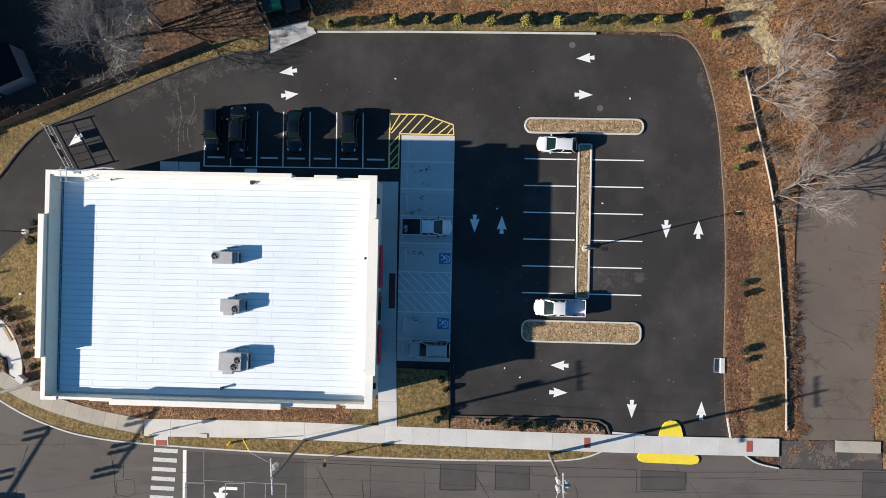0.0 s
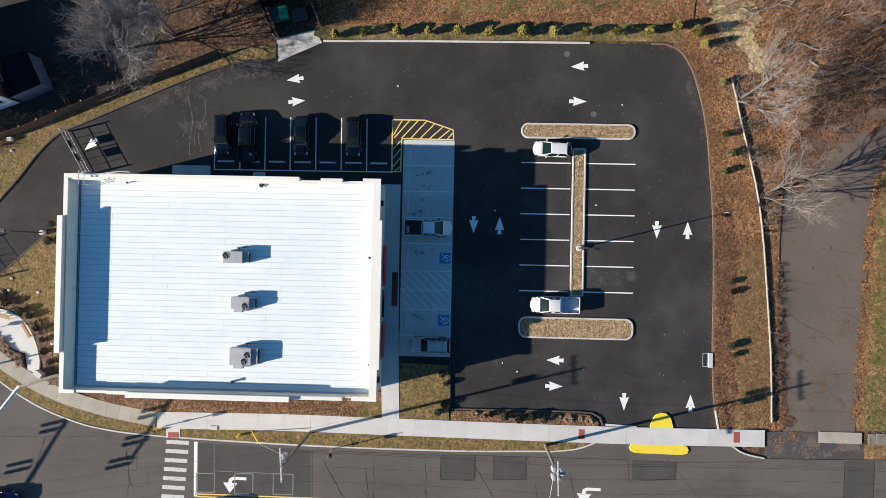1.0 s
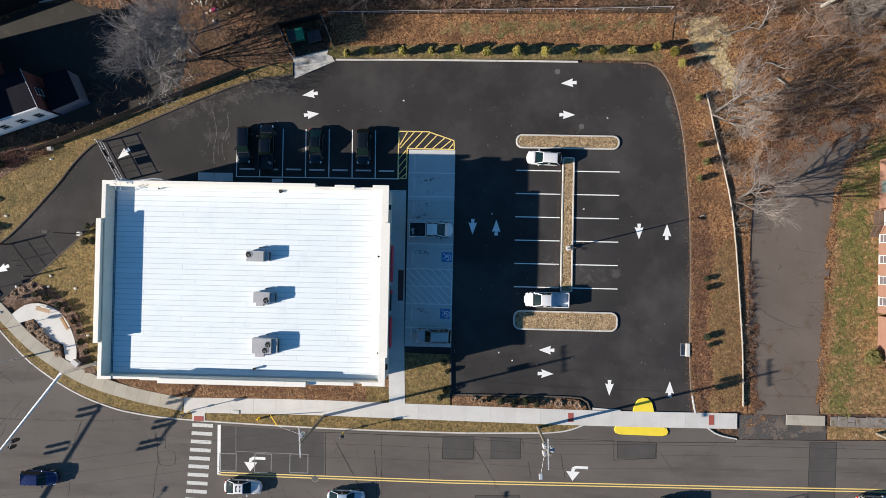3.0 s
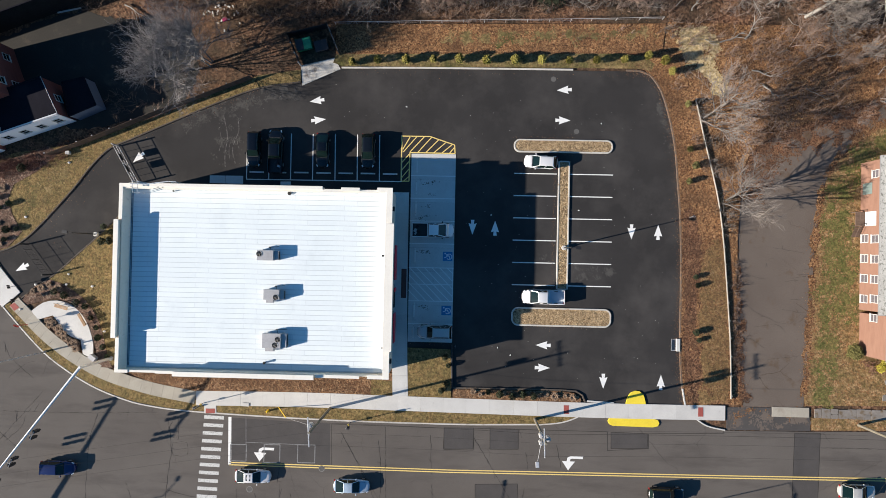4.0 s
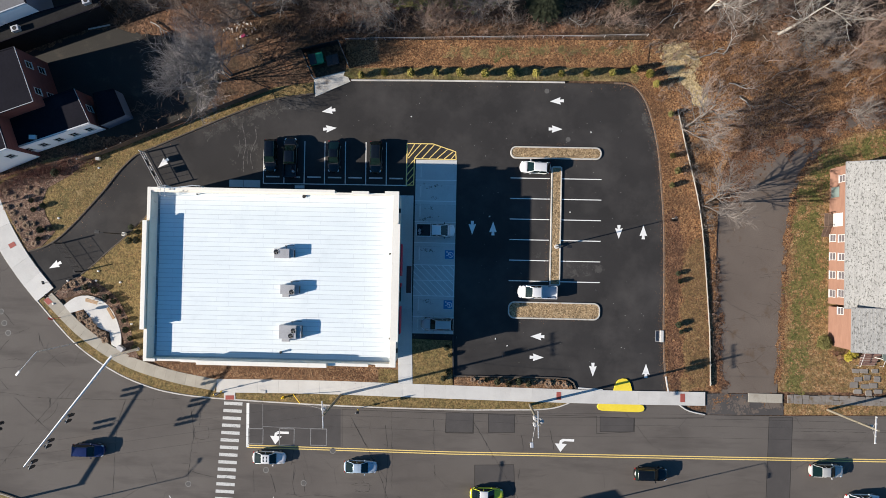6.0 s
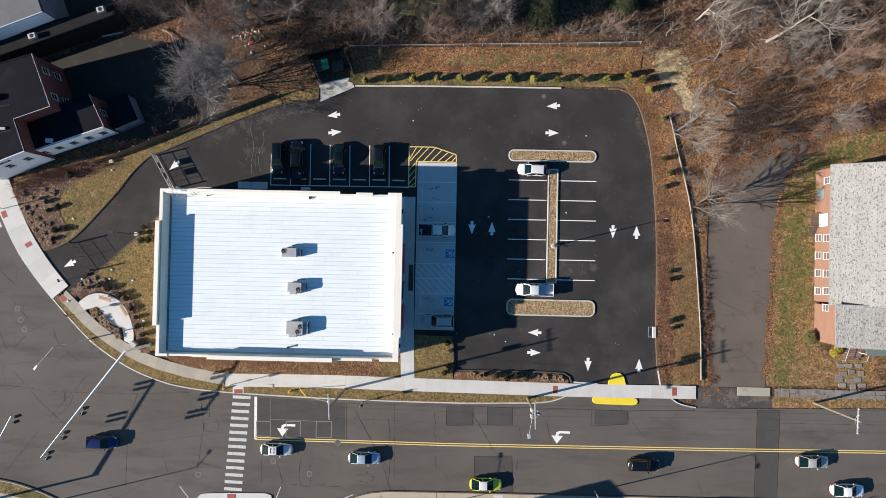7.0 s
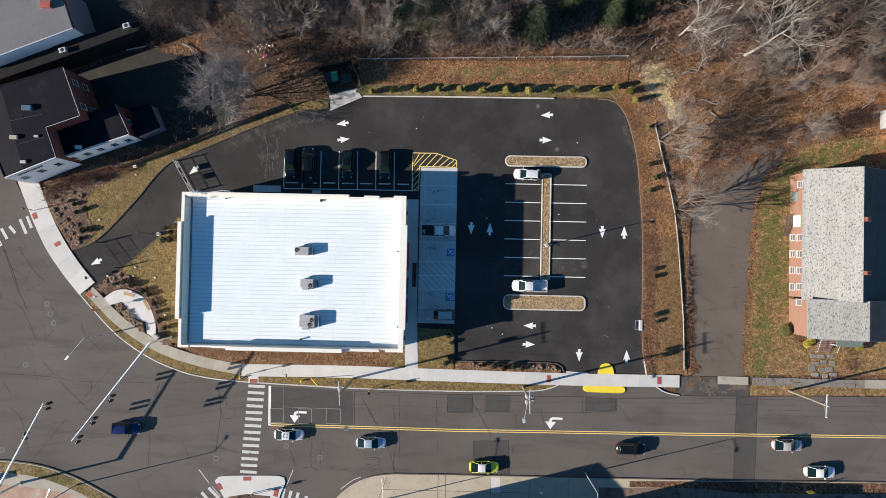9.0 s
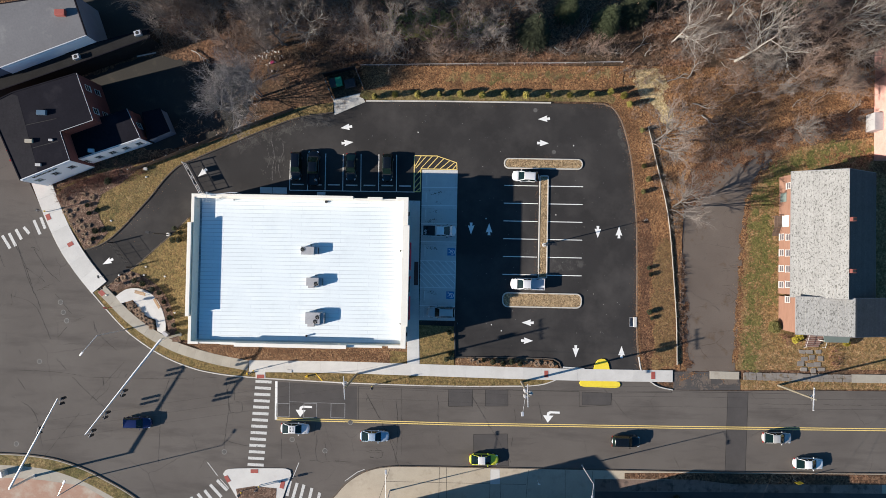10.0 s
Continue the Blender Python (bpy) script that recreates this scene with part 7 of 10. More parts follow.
UP1, UP2, UP3 = (10.90, -21.56), (-17.10, -20.88), (54.17, -21.14)
utility_pole(*UP1, 11.6, 92, [(11.2, 1.75)], [(0.45, 0.35, 9.6), (-0.45, 0.35, 9.4), (0.05, -0.5, 9.5)], "weathered wooden utility pole with three transformer cans on the verge")
utility_pole(*UP2, 12.2, 94, [(11.8, 1.75)], [(0.3, 0.4, 9.8)], "weathered wooden utility pole with one transformer can on the verge")
utility_pole(*UP3, 11.3, 88, [(10.9, 1.75)], [(0.0, -0.45, 8.8)], "weathered wooden utility pole beside the old footpath")


lamp = thing("pole_lamp", "pale street lamp on an arm of the utility pole", "street lamp")
LX, LY = (10.29, -24.96)
bm = bmesh.new()
tube(bm, (*UP1, 8.0), (LX, LY, 8.45), 0.035, n=6)
part("arm", bm, GREY_METAL, lamp)
bm = bmesh.new()
box(bm, -0.22, 0.22, -0.42, 0.3, -0.08, 0.08, 0.06, pose(LX, LY, 8.45, 0, 0, 5))
part("lamp_head", bm, LIGHT_METAL, lamp)


def wire(a, b, sag, r=0.009):
    bm = bmesh.new()
    a, b = Vector(a), Vector(b)
    pts = [a.lerp(b, i / 12) - Vector((0, 0, sag * 4 * (i / 12) * (1 - i / 12))) for i in range(13)]
    rings = []
    for p in pts:
        rings.append([(p.x, p.y + r * math.cos(k * 1.5708), p.z + r * math.sin(k * 1.5708)) for k in range(4)])
    loft(bm, rings)
    tagged(part("power_line", bm, TAR), "thin dark overhead wire between utility poles", "wire", "overhead wires")


for off in (-1.5, 0.0, 1.5):
    wire((UP2[0], UP2[1] + off, 12.0), (UP1[0], UP1[1] + off, 11.4), 0.5)
    wire((UP1[0], UP1[1] + off, 11.4), (UP3[0], UP3[1] + off, 11.1), 0.7)
    wire((UP3[0], UP3[1] + off, 11.1), (UP3[0] + 45, UP3[1] + off + 0.5, 11.3), 0.7)
    wire((UP2[0] - 48, UP2[1] + off - 8, 12.0), (UP2[0], UP2[1] + off, 12.0), 0.7)
wire((UP2[0], UP2[1], 7.6), (UP1[0], UP1[1], 7.4), 0.5, 0.016)
wire((UP1[0], UP1[1], 7.4), (UP3[0], UP3[1], 7.2), 0.6, 0.016)
wire((UP3[0], UP3[1], 10.0), (UP3[0] - 14, UP3[1] - 24, 8.5), 0.4)
wire((UP3[0], UP3[1], 9.6), (UP3[0] - 10, UP3[1] - 24, 8.5), 0.4)


def traffic_light(name, parent, x, y, z, deg):
    m = pose(x, y, z, 0, 0, deg)
    for sx in (-0.45, 0.45):
        bm = bmesh.new()
        box(bm, sx - 0.17, sx + 0.17, -0.12, 0.12, -1.3, -0.15, 0.03, m)
        head = part(name, bm, BLACK_METAL, parent, "black signal head")
        for k in range(3):
            bm = bmesh.new()
            c = m @ Vector((sx, 0, -0.36 - 0.36 * k))
            w = m.to_3x3() @ Vector((0, -1, 0))
            tube(bm, c + w * 0.12, c + w * 0.3, 0.12, 0.13, 10)
            part("visor", bm, BLACK_METAL, head)
    bm = bmesh.new()
    tube(bm, m @ Vector((-0.58, 0, -0.1)), m @ Vector((0.58, 0, -0.1)), 0.035, n=6)
    part("crossbar", bm, GREY_METAL, parent)


def mast(base, top_h, tip, heads, label):
    """A signal mast with one long arm."""
    m = thing("signal_mast", label, "traffic light", group="signal masts")
    bx, by = base
    bm = bmesh.new()
    tube(bm, (bx, by, 0), (bx, by, 0.25), 0.36, 0.3, 14)
    part("base_plate", bm, GREY_METAL, m)
    bm = bmesh.new()
    tube(bm, (bx, by, 0.25), (bx, by, top_h + 0.2), 0.2, 0.16, 12)
    part("pole", bm, LIGHT_METAL, m)
    bm = bmesh.new()
    d = Vector((tip[0] - bx, tip[1] - by, 0.5))
    tube(bm, (bx, by, top_h), (bx + d.x, by + d.y, top_h + d.z), 0.2, 0.1, 12)
    arm = part("mast_arm", bm, LIGHT_METAL, m, "long grey steel arm")
    deg = math.degrees(math.atan2(d.y, d.x))
    n = Vector((-d.y, d.x, 0)).normalized()
    for f, side in heads:
        p = Vector((bx, by, top_h)) + d * f + n * side
        traffic_light("signal_head", m, p.x, p.y, p.z - 0.05, deg + 12)
        bm = bmesh.new()
        tube(bm, Vector((bx, by, top_h)) + d * f, p, 0.04, n=6)
        part("bracket", bm, GREY_METAL, arm)
    return m


mast((-47.75, -14.81), 7.2, (-59.30, -30.23), [(0.55, 0.55), (0.78, 0.55), (0.97, 0.55)], "grey steel signal mast with a long arm over the junction")
mast((-72.25, -39.59), 6.2, (-64.50, -24.72), [(0.98, -0.5), (0.62, 0.5)], "grey steel signal mast on the far corner")


def street_lamp(base, h, tip, label):
    s = thing("street_lamp", label, "street lamp", group="street lamps")
    bm = bmesh.new()
    tube(bm, (*base, 0), (*base, 0.5), 0.16, 0.12, 12)
    part("base", bm, GREY_METAL, s)
    bm = bmesh.new()
    tube(bm, (*base, 0.5), (*base, h), 0.1, 0.06, 10)
    part("pole", bm, GREY_METAL, s)
    bm = bmesh.new()
    tube(bm, (*base, h), (tip[0], tip[1], h + 0.35), 0.05, 0.035, 8)
    part("arm", bm, LIGHT_METAL, s)
    d = Vector((tip[0] - base[0], tip[1] - base[1]))
    bm = bmesh.new()
    box(bm, -0.1, 0.65, -0.15, 0.15, -0.07, 0.08, 0.04, pose(tip[0], tip[1], h + 0.33, 0, 0, math.degrees(math.atan2(d.y, d.x))))
    part("lamp_head", bm, LIGHT_METAL, s)


street_lamp((-57.00, -14.13), 9.2, (-59.05, -16.80), "thin grey street lamp with a slanting arm at the corner verge")
street_lamp((-62.81, -39.63), 8.6, (-61.82, -37.65), "thin grey street lamp on the far corner")
street_lamp((-11.06, -40.48), 6.5, (-11.13, -35.42), "thin pale lamp on the forecourt")
street_lamp((21.42, -35.44), 9.0, (21.18, -37.19), "grey street lamp beside the far kerb")


def ped_signal(base, deg, label):
    p = thing("pedestrian_signal", label, "traffic light", pose(*base, 0, 0, 0, deg), "pedestrian signals")
    bm = bmesh.new()
    tube(bm, (0, 0, 0), (0, 0, 3.3), 0.06, 0.05, 8)
    part("post", bm, GREY_METAL, p)
    bm = bmesh.new()
    box(bm, 0.06, 0.4, -0.2, 0.2, 2.4, 2.9, 0.03)
    part("signal_head", bm, BLACK_METAL, p)
    bm = bmesh.new()
    box(bm, -0.1, 0.1, -0.14, 0.1, 1.0, 1.25, 0.02)
    part("push_button", bm, YELLOW_GLOSS, p)


for b, d in (((-34.60, -20.61), 200), ((-36.21, -41.15), 30), ((-33.22, -40.11), 10), ((-71.35, 5.89), 160), ((-14.34, -22.74), 0)):
    ped_signal(b, d, "slim pedestrian signal post beside the crossing")


def hydrant(x, y, mat, label):
    h = thing("fire_hydrant", label, "hydrant", pose(x, y, 0.1), "hydrants")
    bm = bmesh.new()
    tube(bm, (0, 0, 0), (0, 0, 0.08), 0.2, 0.2, 12)
    tube(bm, (0, 0, 0.08), (0, 0, 0.55), 0.13, 0.12, 12)
    part("barrel", bm, mat, h)
    bm = bmesh.new()
    tube(bm, (0, 0, 0.55), (0, 0, 0.72), 0.15, 0.05, 12)
    part("bonnet", bm, mat, h)
    bm = bmesh.new()
    tube(bm, (-0.24, 0, 0.42), (0.24, 0, 0.42), 0.065, 0.065, 10)
    part("nozzle", bm, mat, h)


hydrant(*(-35.75, -21.21), YELLOW_GLOSS, "small yellow fire hydrant on the verge")
hydrant(*(-25.62, -21.46), YELLOW_GLOSS, "yellow fire hydrant on the grass verge")
guy = thing("guy_wire", "yellow-sleeved guy wire of the utility pole", "wire")
bm = bmesh.new()
tube(bm, (*(-24.18, -20.95), 0.1), (*(-22.60, -21.78), 2.2), 0.05, n=6)
part("sleeve", bm, YELLOW_GLOSS, guy, "yellow plastic sleeve")
bm = bmesh.new()
tube(bm, (*(-22.60, -21.78), 2.2), (UP2[0], UP2[1], 9.5), 0.012, n=4)
part("cable", bm, GREY_METAL, guy)


def sign_post(base, h, deg, w, ph, mat, label, shape=0):
    s = thing("road_sign", label, "road sign", pose(*base, 0, 0, 0, deg), "road signs")
    bm = bmesh.new()
    tube(bm, (0, 0, 0), (0, 0, h), 0.035, n=6)
    part("post", bm, LIGHT_METAL if not shape else mat, s)
    bm = bmesh.new()
    if shape == 8:
        ring = [bm.verts.new((0.045, w / 2 * math.cos(radians(22.5 + 45 * k)), h - w / 2 + w / 2 * math.sin(radians(22.5 + 45 * k)))) for k in range(8)]
        back = [bm.verts.new((0.03, v.co.y, v.co.z)) for v in ring]
        bm.faces.new(ring)
        bm.faces.new(back[::-1])
        for k in range(8):
            bm.faces.new((back[k], back[(k + 1) % 8], ring[(k + 1) % 8], ring[k]))
    else:
        box(bm, 0.03, 0.055, -w / 2, w / 2, h - ph, h, 0.01)
    part("plate", bm, mat, s)


sign_post((-59.57, -10.39), 2.9, 60, 0.75, 0.75, RED_GLOSS, "red sign on a slim post at the kerb", 8)
sign_post((56.77, -36.80), 2.6, 100, 1.0, 1.1, YELLOW_GLOSS, "yellow warning sign across the street")
sign_post((13.93, -38.11), 2.4, 80, 0.45, 0.6, WHITE_PAINT, "white sign seen edge-on on the forecourt")
sign_post((31.25, 6.29), 2.2, 200, 0.45, 0.6, BLACK_METAL, "small dark sign at the lot's edge")
sign_post((-0.13, -11.79), 2.0, 10, 0.4, 0.6, BLACK_METAL, "small dark sign at the corner bed")
sign_post((-61.37, -5.14), 1.9, 200, 0.5, 0.6, BLACK_METAL, "dark lane sign at the exit")
sign_post((-60.82, -7.06), 1.9, 30, 0.5, 0.6, BLACK_METAL, "dark lane sign at the footpath")


def service_box(x, y, w, d, h, mat, label, deg=0):
    b = thing("service_cabinet", label, "utility box", pose(x, y, 0.12, 0, 0, deg), "service cabinets")
    bm = bmesh.new()
    box(bm, -w / 2, w / 2, -d / 2, d / 2, 0, h, 0.03)
    part("cabinet", bm, mat, b)
    bm = bmesh.new()
    box(bm, -w / 2 - 0.03, w / 2 + 0.03, -d / 2 - 0.03, d / 2 + 0.03, h, h + 0.05, 0.02)
    part("lid", bm, mat, b)


service_box(*(-50.0, -14.7), 0.95, 0.55, 0.75, GREY_METAL, "grey service cabinet at the plaza's edge", -35)
service_box(*(-77.58, -39.15), 1.3, 1.0, 1.5, LIGHT_METAL, "pale signal control cabinet on the far corner", 10)
service_box(*(-54.37, 13.55), 0.5, 0.4, 0.5, CONCRETE, "small pale box on the lawn", 5)
service_box(*(-28.75, -20.67), 0.9, 0.4, 0.06, CONCRETE, "flat pale utility cover in the verge", -2)

# ---- corner plaza ----
PL = smooth_line([(-59.14, -8.54), (-57.50, -7.33), (-55.54, -7.00), (-53.56, -7.54), (-51.94, -8.87), (-50.80, -10.99), (-50.25, -13.21), (-50.50, -14.87), (-51.69, -14.31)], 0.7) + smooth_line([(-52.04, -12.37), (-53.43, -11.92), (-54.63, -11.07), (-55.36, -9.92), (-56.07, -9.06), (-57.04, -9.37)], 0.7) + [(-58.12, -9.68)]
sheet("plaza_paving", PL, 0.155, CONCRETE, "pale curved concrete seating plaza", "footpath", -0.1, 0.01)
sheet("plaza_bed", smooth_line([(-57.23, -9.66), (-56.06, -9.25), (-55.35, -10.11), (-54.43, -11.36), (-53.42, -12.11), (-52.23, -12.57), (-52.19, -13.83), (-53.79, -12.99), (-55.60, -11.48)], 0.7), 0.16, MULCH, "mulched crescent bed with dry grasses", "flower bed")


def bench(x, y, deg):
    b = thing("park_bench", "slatted wooden bench with dark metal legs on the plaza", "bench", pose(x, y, 0.155, 0, 0, deg), "plaza benches")
    for k in range(5):
        bm = bmesh.new()
        box(bm, -0.95, 0.95, -0.22 + k * 0.095, -0.14 + k * 0.095, 0.43, 0.465, 0.008)
        part("seat_slat", bm, TEAK, b)
    for k in range(3):
        bm = bmesh.new()
        box(bm, -0.95, 0.95, 0.27 + 0.03 * k, 0.3 + 0.03 * k, 0.55 + k * 0.12, 0.64 + k * 0.12, 0.008)
        part("back_slat", bm, TEAK, b)
    for s in (-0.8, 0.8):
        bm = bmesh.new()
        for yy in (-0.2, 0.24):
            tube(bm, (s, yy, 0), (s, yy, 0.43), 0.03, n=6)
        tube(bm, (s, 0.24, 0.43), (s, 0.35, 0.9), 0.025, n=6)
        tube(bm, (s, -0.22, 0.42), (s, 0.26, 0.42), 0.025, n=6)
        part("leg", bm, BLACK_METAL, b)


bench(*(-54.67, -7.85), -14)
bench(*(-51.70, -9.53), -58)
for x, y in [(-48.73, -11.10), (-50.61, -4.90), (-58.60, -4.84), (-53.99, -3.29), (-54.27, -4.74), (-60.70, -8.34), (-54.35, 12.21), (-60.26, 4.53)]:
    bm = bmesh.new()
    bmesh.ops.create_icosphere(bm, subdivisions=2, radius=0.16)
    for v in bm.verts:
        v.co *= 1 + 0.25 * noise.noise(v.co * 6 + Vector((x, y, 0)))
    bmesh.ops.transform(bm, matrix=pose(x, y, 0.18) @ Matrix.Diagonal((1.3, 1, 0.7, 1)), verts=bm.verts)
    tagged(part("pale_rock", bm, CONCRETE), "small pale rock on the ground", "rock", "pale rocks")

# ---- houses ----
BRICK = surface("salmon_brick", (0.16, 0.082, 0.056), (0.25, 0.14, 0.1), 0.9, 16, 0.6, 0.5, 0.4, 0.01, stretch=(1, 1, 4))
BRICK_RED = surface("dark_red_brick", (0.11, 0.03, 0.026), (0.2, 0.065, 0.055), 0.9, 16, 0.6, 0.5, 0.4, 0.01, stretch=(1, 1, 4))
CLAPBOARD = surface("white_clapboard", (0.8, 0.8, 0.84), (0.88, 0.88, 0.91), 0.8, 5, 0.5, 0.5, 0.2, 0.01, stretch=(0.5, 0.5, 6))
TAR_ROOF = surface("dark_flat_roof", (0.0072, 0.007, 0.0108), (0.014, 0.0137, 0.0205), 0.9, 3, 0.25, 0.5, 0.3, 0.01, stain=(0.023, 0.0215, 0.0265), stain_at=(0.55, 0.75), stain_scale=0.25, spec=0.08)
# paler copy of the flat roof colour for its sunlit west slope
ROOF_LIT = surface("lit_flat_roof", (0.018, 0.0172, 0.0208), (0.033, 0.0315, 0.036), 0.9, 3, 0.25, 0.5, 0.3, 0.01, spec=0.08)
HATCH_BLUE = plain("blue_roof_hatch", (0.06, 0.11, 0.17), 0.4)
GREY_ROOF = surface("grey_membrane_roof", (0.1, 0.1, 0.108), (0.15, 0.15, 0.16), 0.8, 3, 0.2, 0.5, 0.2, 0.01, stain=(0.2, 0.2, 0.2), stain_at=(0.58, 0.75), stain_scale=0.3)
SHINGLE = surface("grey_shingle", (0.2, 0.2, 0.195), (0.325, 0.325, 0.315), 0.95, 4.0, 0.5, 0.35, 0.4, 0.02, stain=(0.115, 0.114, 0.108), stain_at=(0.545, 0.585), stain_scale=2.1, streak=(2.6, 1.3, 1.0), vary=0.05)
# grey shingle darkened to paint shade onto the house's east slopes
SHINGLE_SHADED = surface("shaded_shingle", (0.05, 0.051, 0.052), (0.095, 0.097, 0.098), 0.95, 4.0, 0.5, 0.35, 0.4, 0.02, stain=(0.13, 0.13, 0.125), stain_at=(0.6, 0.75), stain_scale=0.6, vary=0.08)
PINK_ROOF = surface("salmon_roof", (0.4, 0.2, 0.17), (0.55, 0.33, 0.29), 0.9, 4, 0.5, 0.5, 0.3, 0.02)
WHITE_TRIM = plain("white_trim_paint", (0.5, 0.5, 0.49), 0.6)


PANE_PALE = plain("curtained_pane", (0.11, 0.1, 0.11), 0.15, spread=0.3, bump=0)


def opening(parent, m, w, h, label="white-framed sash window", glass=None):
    """A window on a wall: m has its middle, x along the wall and y out of it."""
    bm = bmesh.new()
    for x0, x1, z0, z1 in ((-w / 2 - 0.07, w / 2 + 0.07, h / 2, h / 2 + 0.08), (-w / 2 - 0.07, w / 2 + 0.07, -h / 2 - 0.08, -h / 2), (-w / 2 - 0.07, -w / 2, -h / 2, h / 2), (w / 2, w / 2 + 0.07, -h / 2, h / 2), (-w / 2, w / 2, -0.025, 0.025)):
        box(bm, x0, x1, -0.02, 0.06, z0, z1, 0, m)
    f = part("window", bm, WHITE_TRIM, parent, label)
    bm = bmesh.new()
    box(bm, -w / 2, w / 2, -0.015, 0.02, -h / 2, h / 2, 0, m)
    part("pane", bm, glass or GLASS, f)
    bm = bmesh.new()
    box(bm, -w / 2 - 0.14, w / 2 + 0.14, 0.0, 0.13, -h / 2 - 0.14, -h / 2 - 0.081, 0, m)
    part("sill", bm, WHITE_TRIM, f)


def gable(parent, x0, x1, y0, y1, eave, ridge, rx, mats, over=0.35):
    """Walls and a gable roof, ridge along y at x = rx; roof in courses of shingles."""
    bm = bmesh.new()
    t = 0.25
    for yy, s in ((y0, 1), (y1, -1)):
        pts = [(x0, eave - 0.05), (rx, ridge - 0.15), (x1, eave - 0.05), (x1, 0), (x0, 0)]
        a = [bm.verts.new((p[0], yy, p[1])) for p in pts]
        b = [bm.verts.new((p[0], yy + s * t, p[1])) for p in pts]
        bm.faces.new(a)
        bm.faces.new(b[::-1])
        for k in range(5):
            bm.faces.new((a[k], b[k], b[(k + 1) % 5], a[(k + 1) % 5]))
    box(bm, x0, x0 + t, y0 + t, y1 - t, 0, eave - 0.05)
    box(bm, x1 - t, x1, y0 + t, y1 - t, 0, eave - 0.05)
    bmesh.ops.recalc_face_normals(bm, faces=bm.faces[:])
    part("wall", bm, mats[0], parent)
    roof = part("roof", bmesh.new(), mats[1], parent)
    for xe, sgn in ((x0 - over, 1), (x1 + over, -1)):
        run = abs(rx - xe)
        slope = (ridge - eave) / run
        n = max(4, int(run / 0.42))
        for k in range(n):
            bm = bmesh.new()
            xa, xb = xe + sgn * run * k / n, xe + sgn * run * (k + 1.15) / n
            if k == n - 1:
                xb = rx
            za, zb = eave + slope * abs(xa - xe) + 0.05, eave + slope * abs(xb - xe) + 0.02
            v = [bm.verts.new(p) for p in ((xa, y0 - over, za), (xa, y1 + over, za), (xb, y1 + over, zb), (xb, y0 - over, zb))]
            w = [bm.verts.new((q.co.x, q.co.y, q.co.z - 0.07)) for q in v]
            bm.faces.new(v)
            bm.faces.new(w[::-1])
            for i in range(4):
                bm.faces.new((w[i], w[(i + 1) % 4], v[(i + 1) % 4], v[i]))
            bmesh.ops.recalc_face_normals(bm, faces=bm.faces[:])
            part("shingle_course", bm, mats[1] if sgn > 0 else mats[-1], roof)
    bm = bmesh.new()
    for yy in (y0 - over - 0.02, y1 + over + 0.02):
        tube(bm, (x0 - over, yy, eave - 0.02), (rx, yy, ridge - 0.02), 0.07, n=4)
        tube(bm, (x1 + over, yy, eave - 0.02), (rx, yy, ridge - 0.02), 0.07, n=4)
    for xe in (x0 - over, x1 + over):
        tube(bm, (xe, y0 - over, eave - 0.03), (xe, y1 + over, eave - 0.03), 0.07, n=6)
    part("eave_trim", bm, GUTTER, roof, "grey eave trim")
    return roof


EAVE, RIDGE = 4.5, 8.7
HW = 54.06
HYN, HYS, HYM = 14.00, -11.69, -5.66
HRX = 60.51
WRX = 61.78


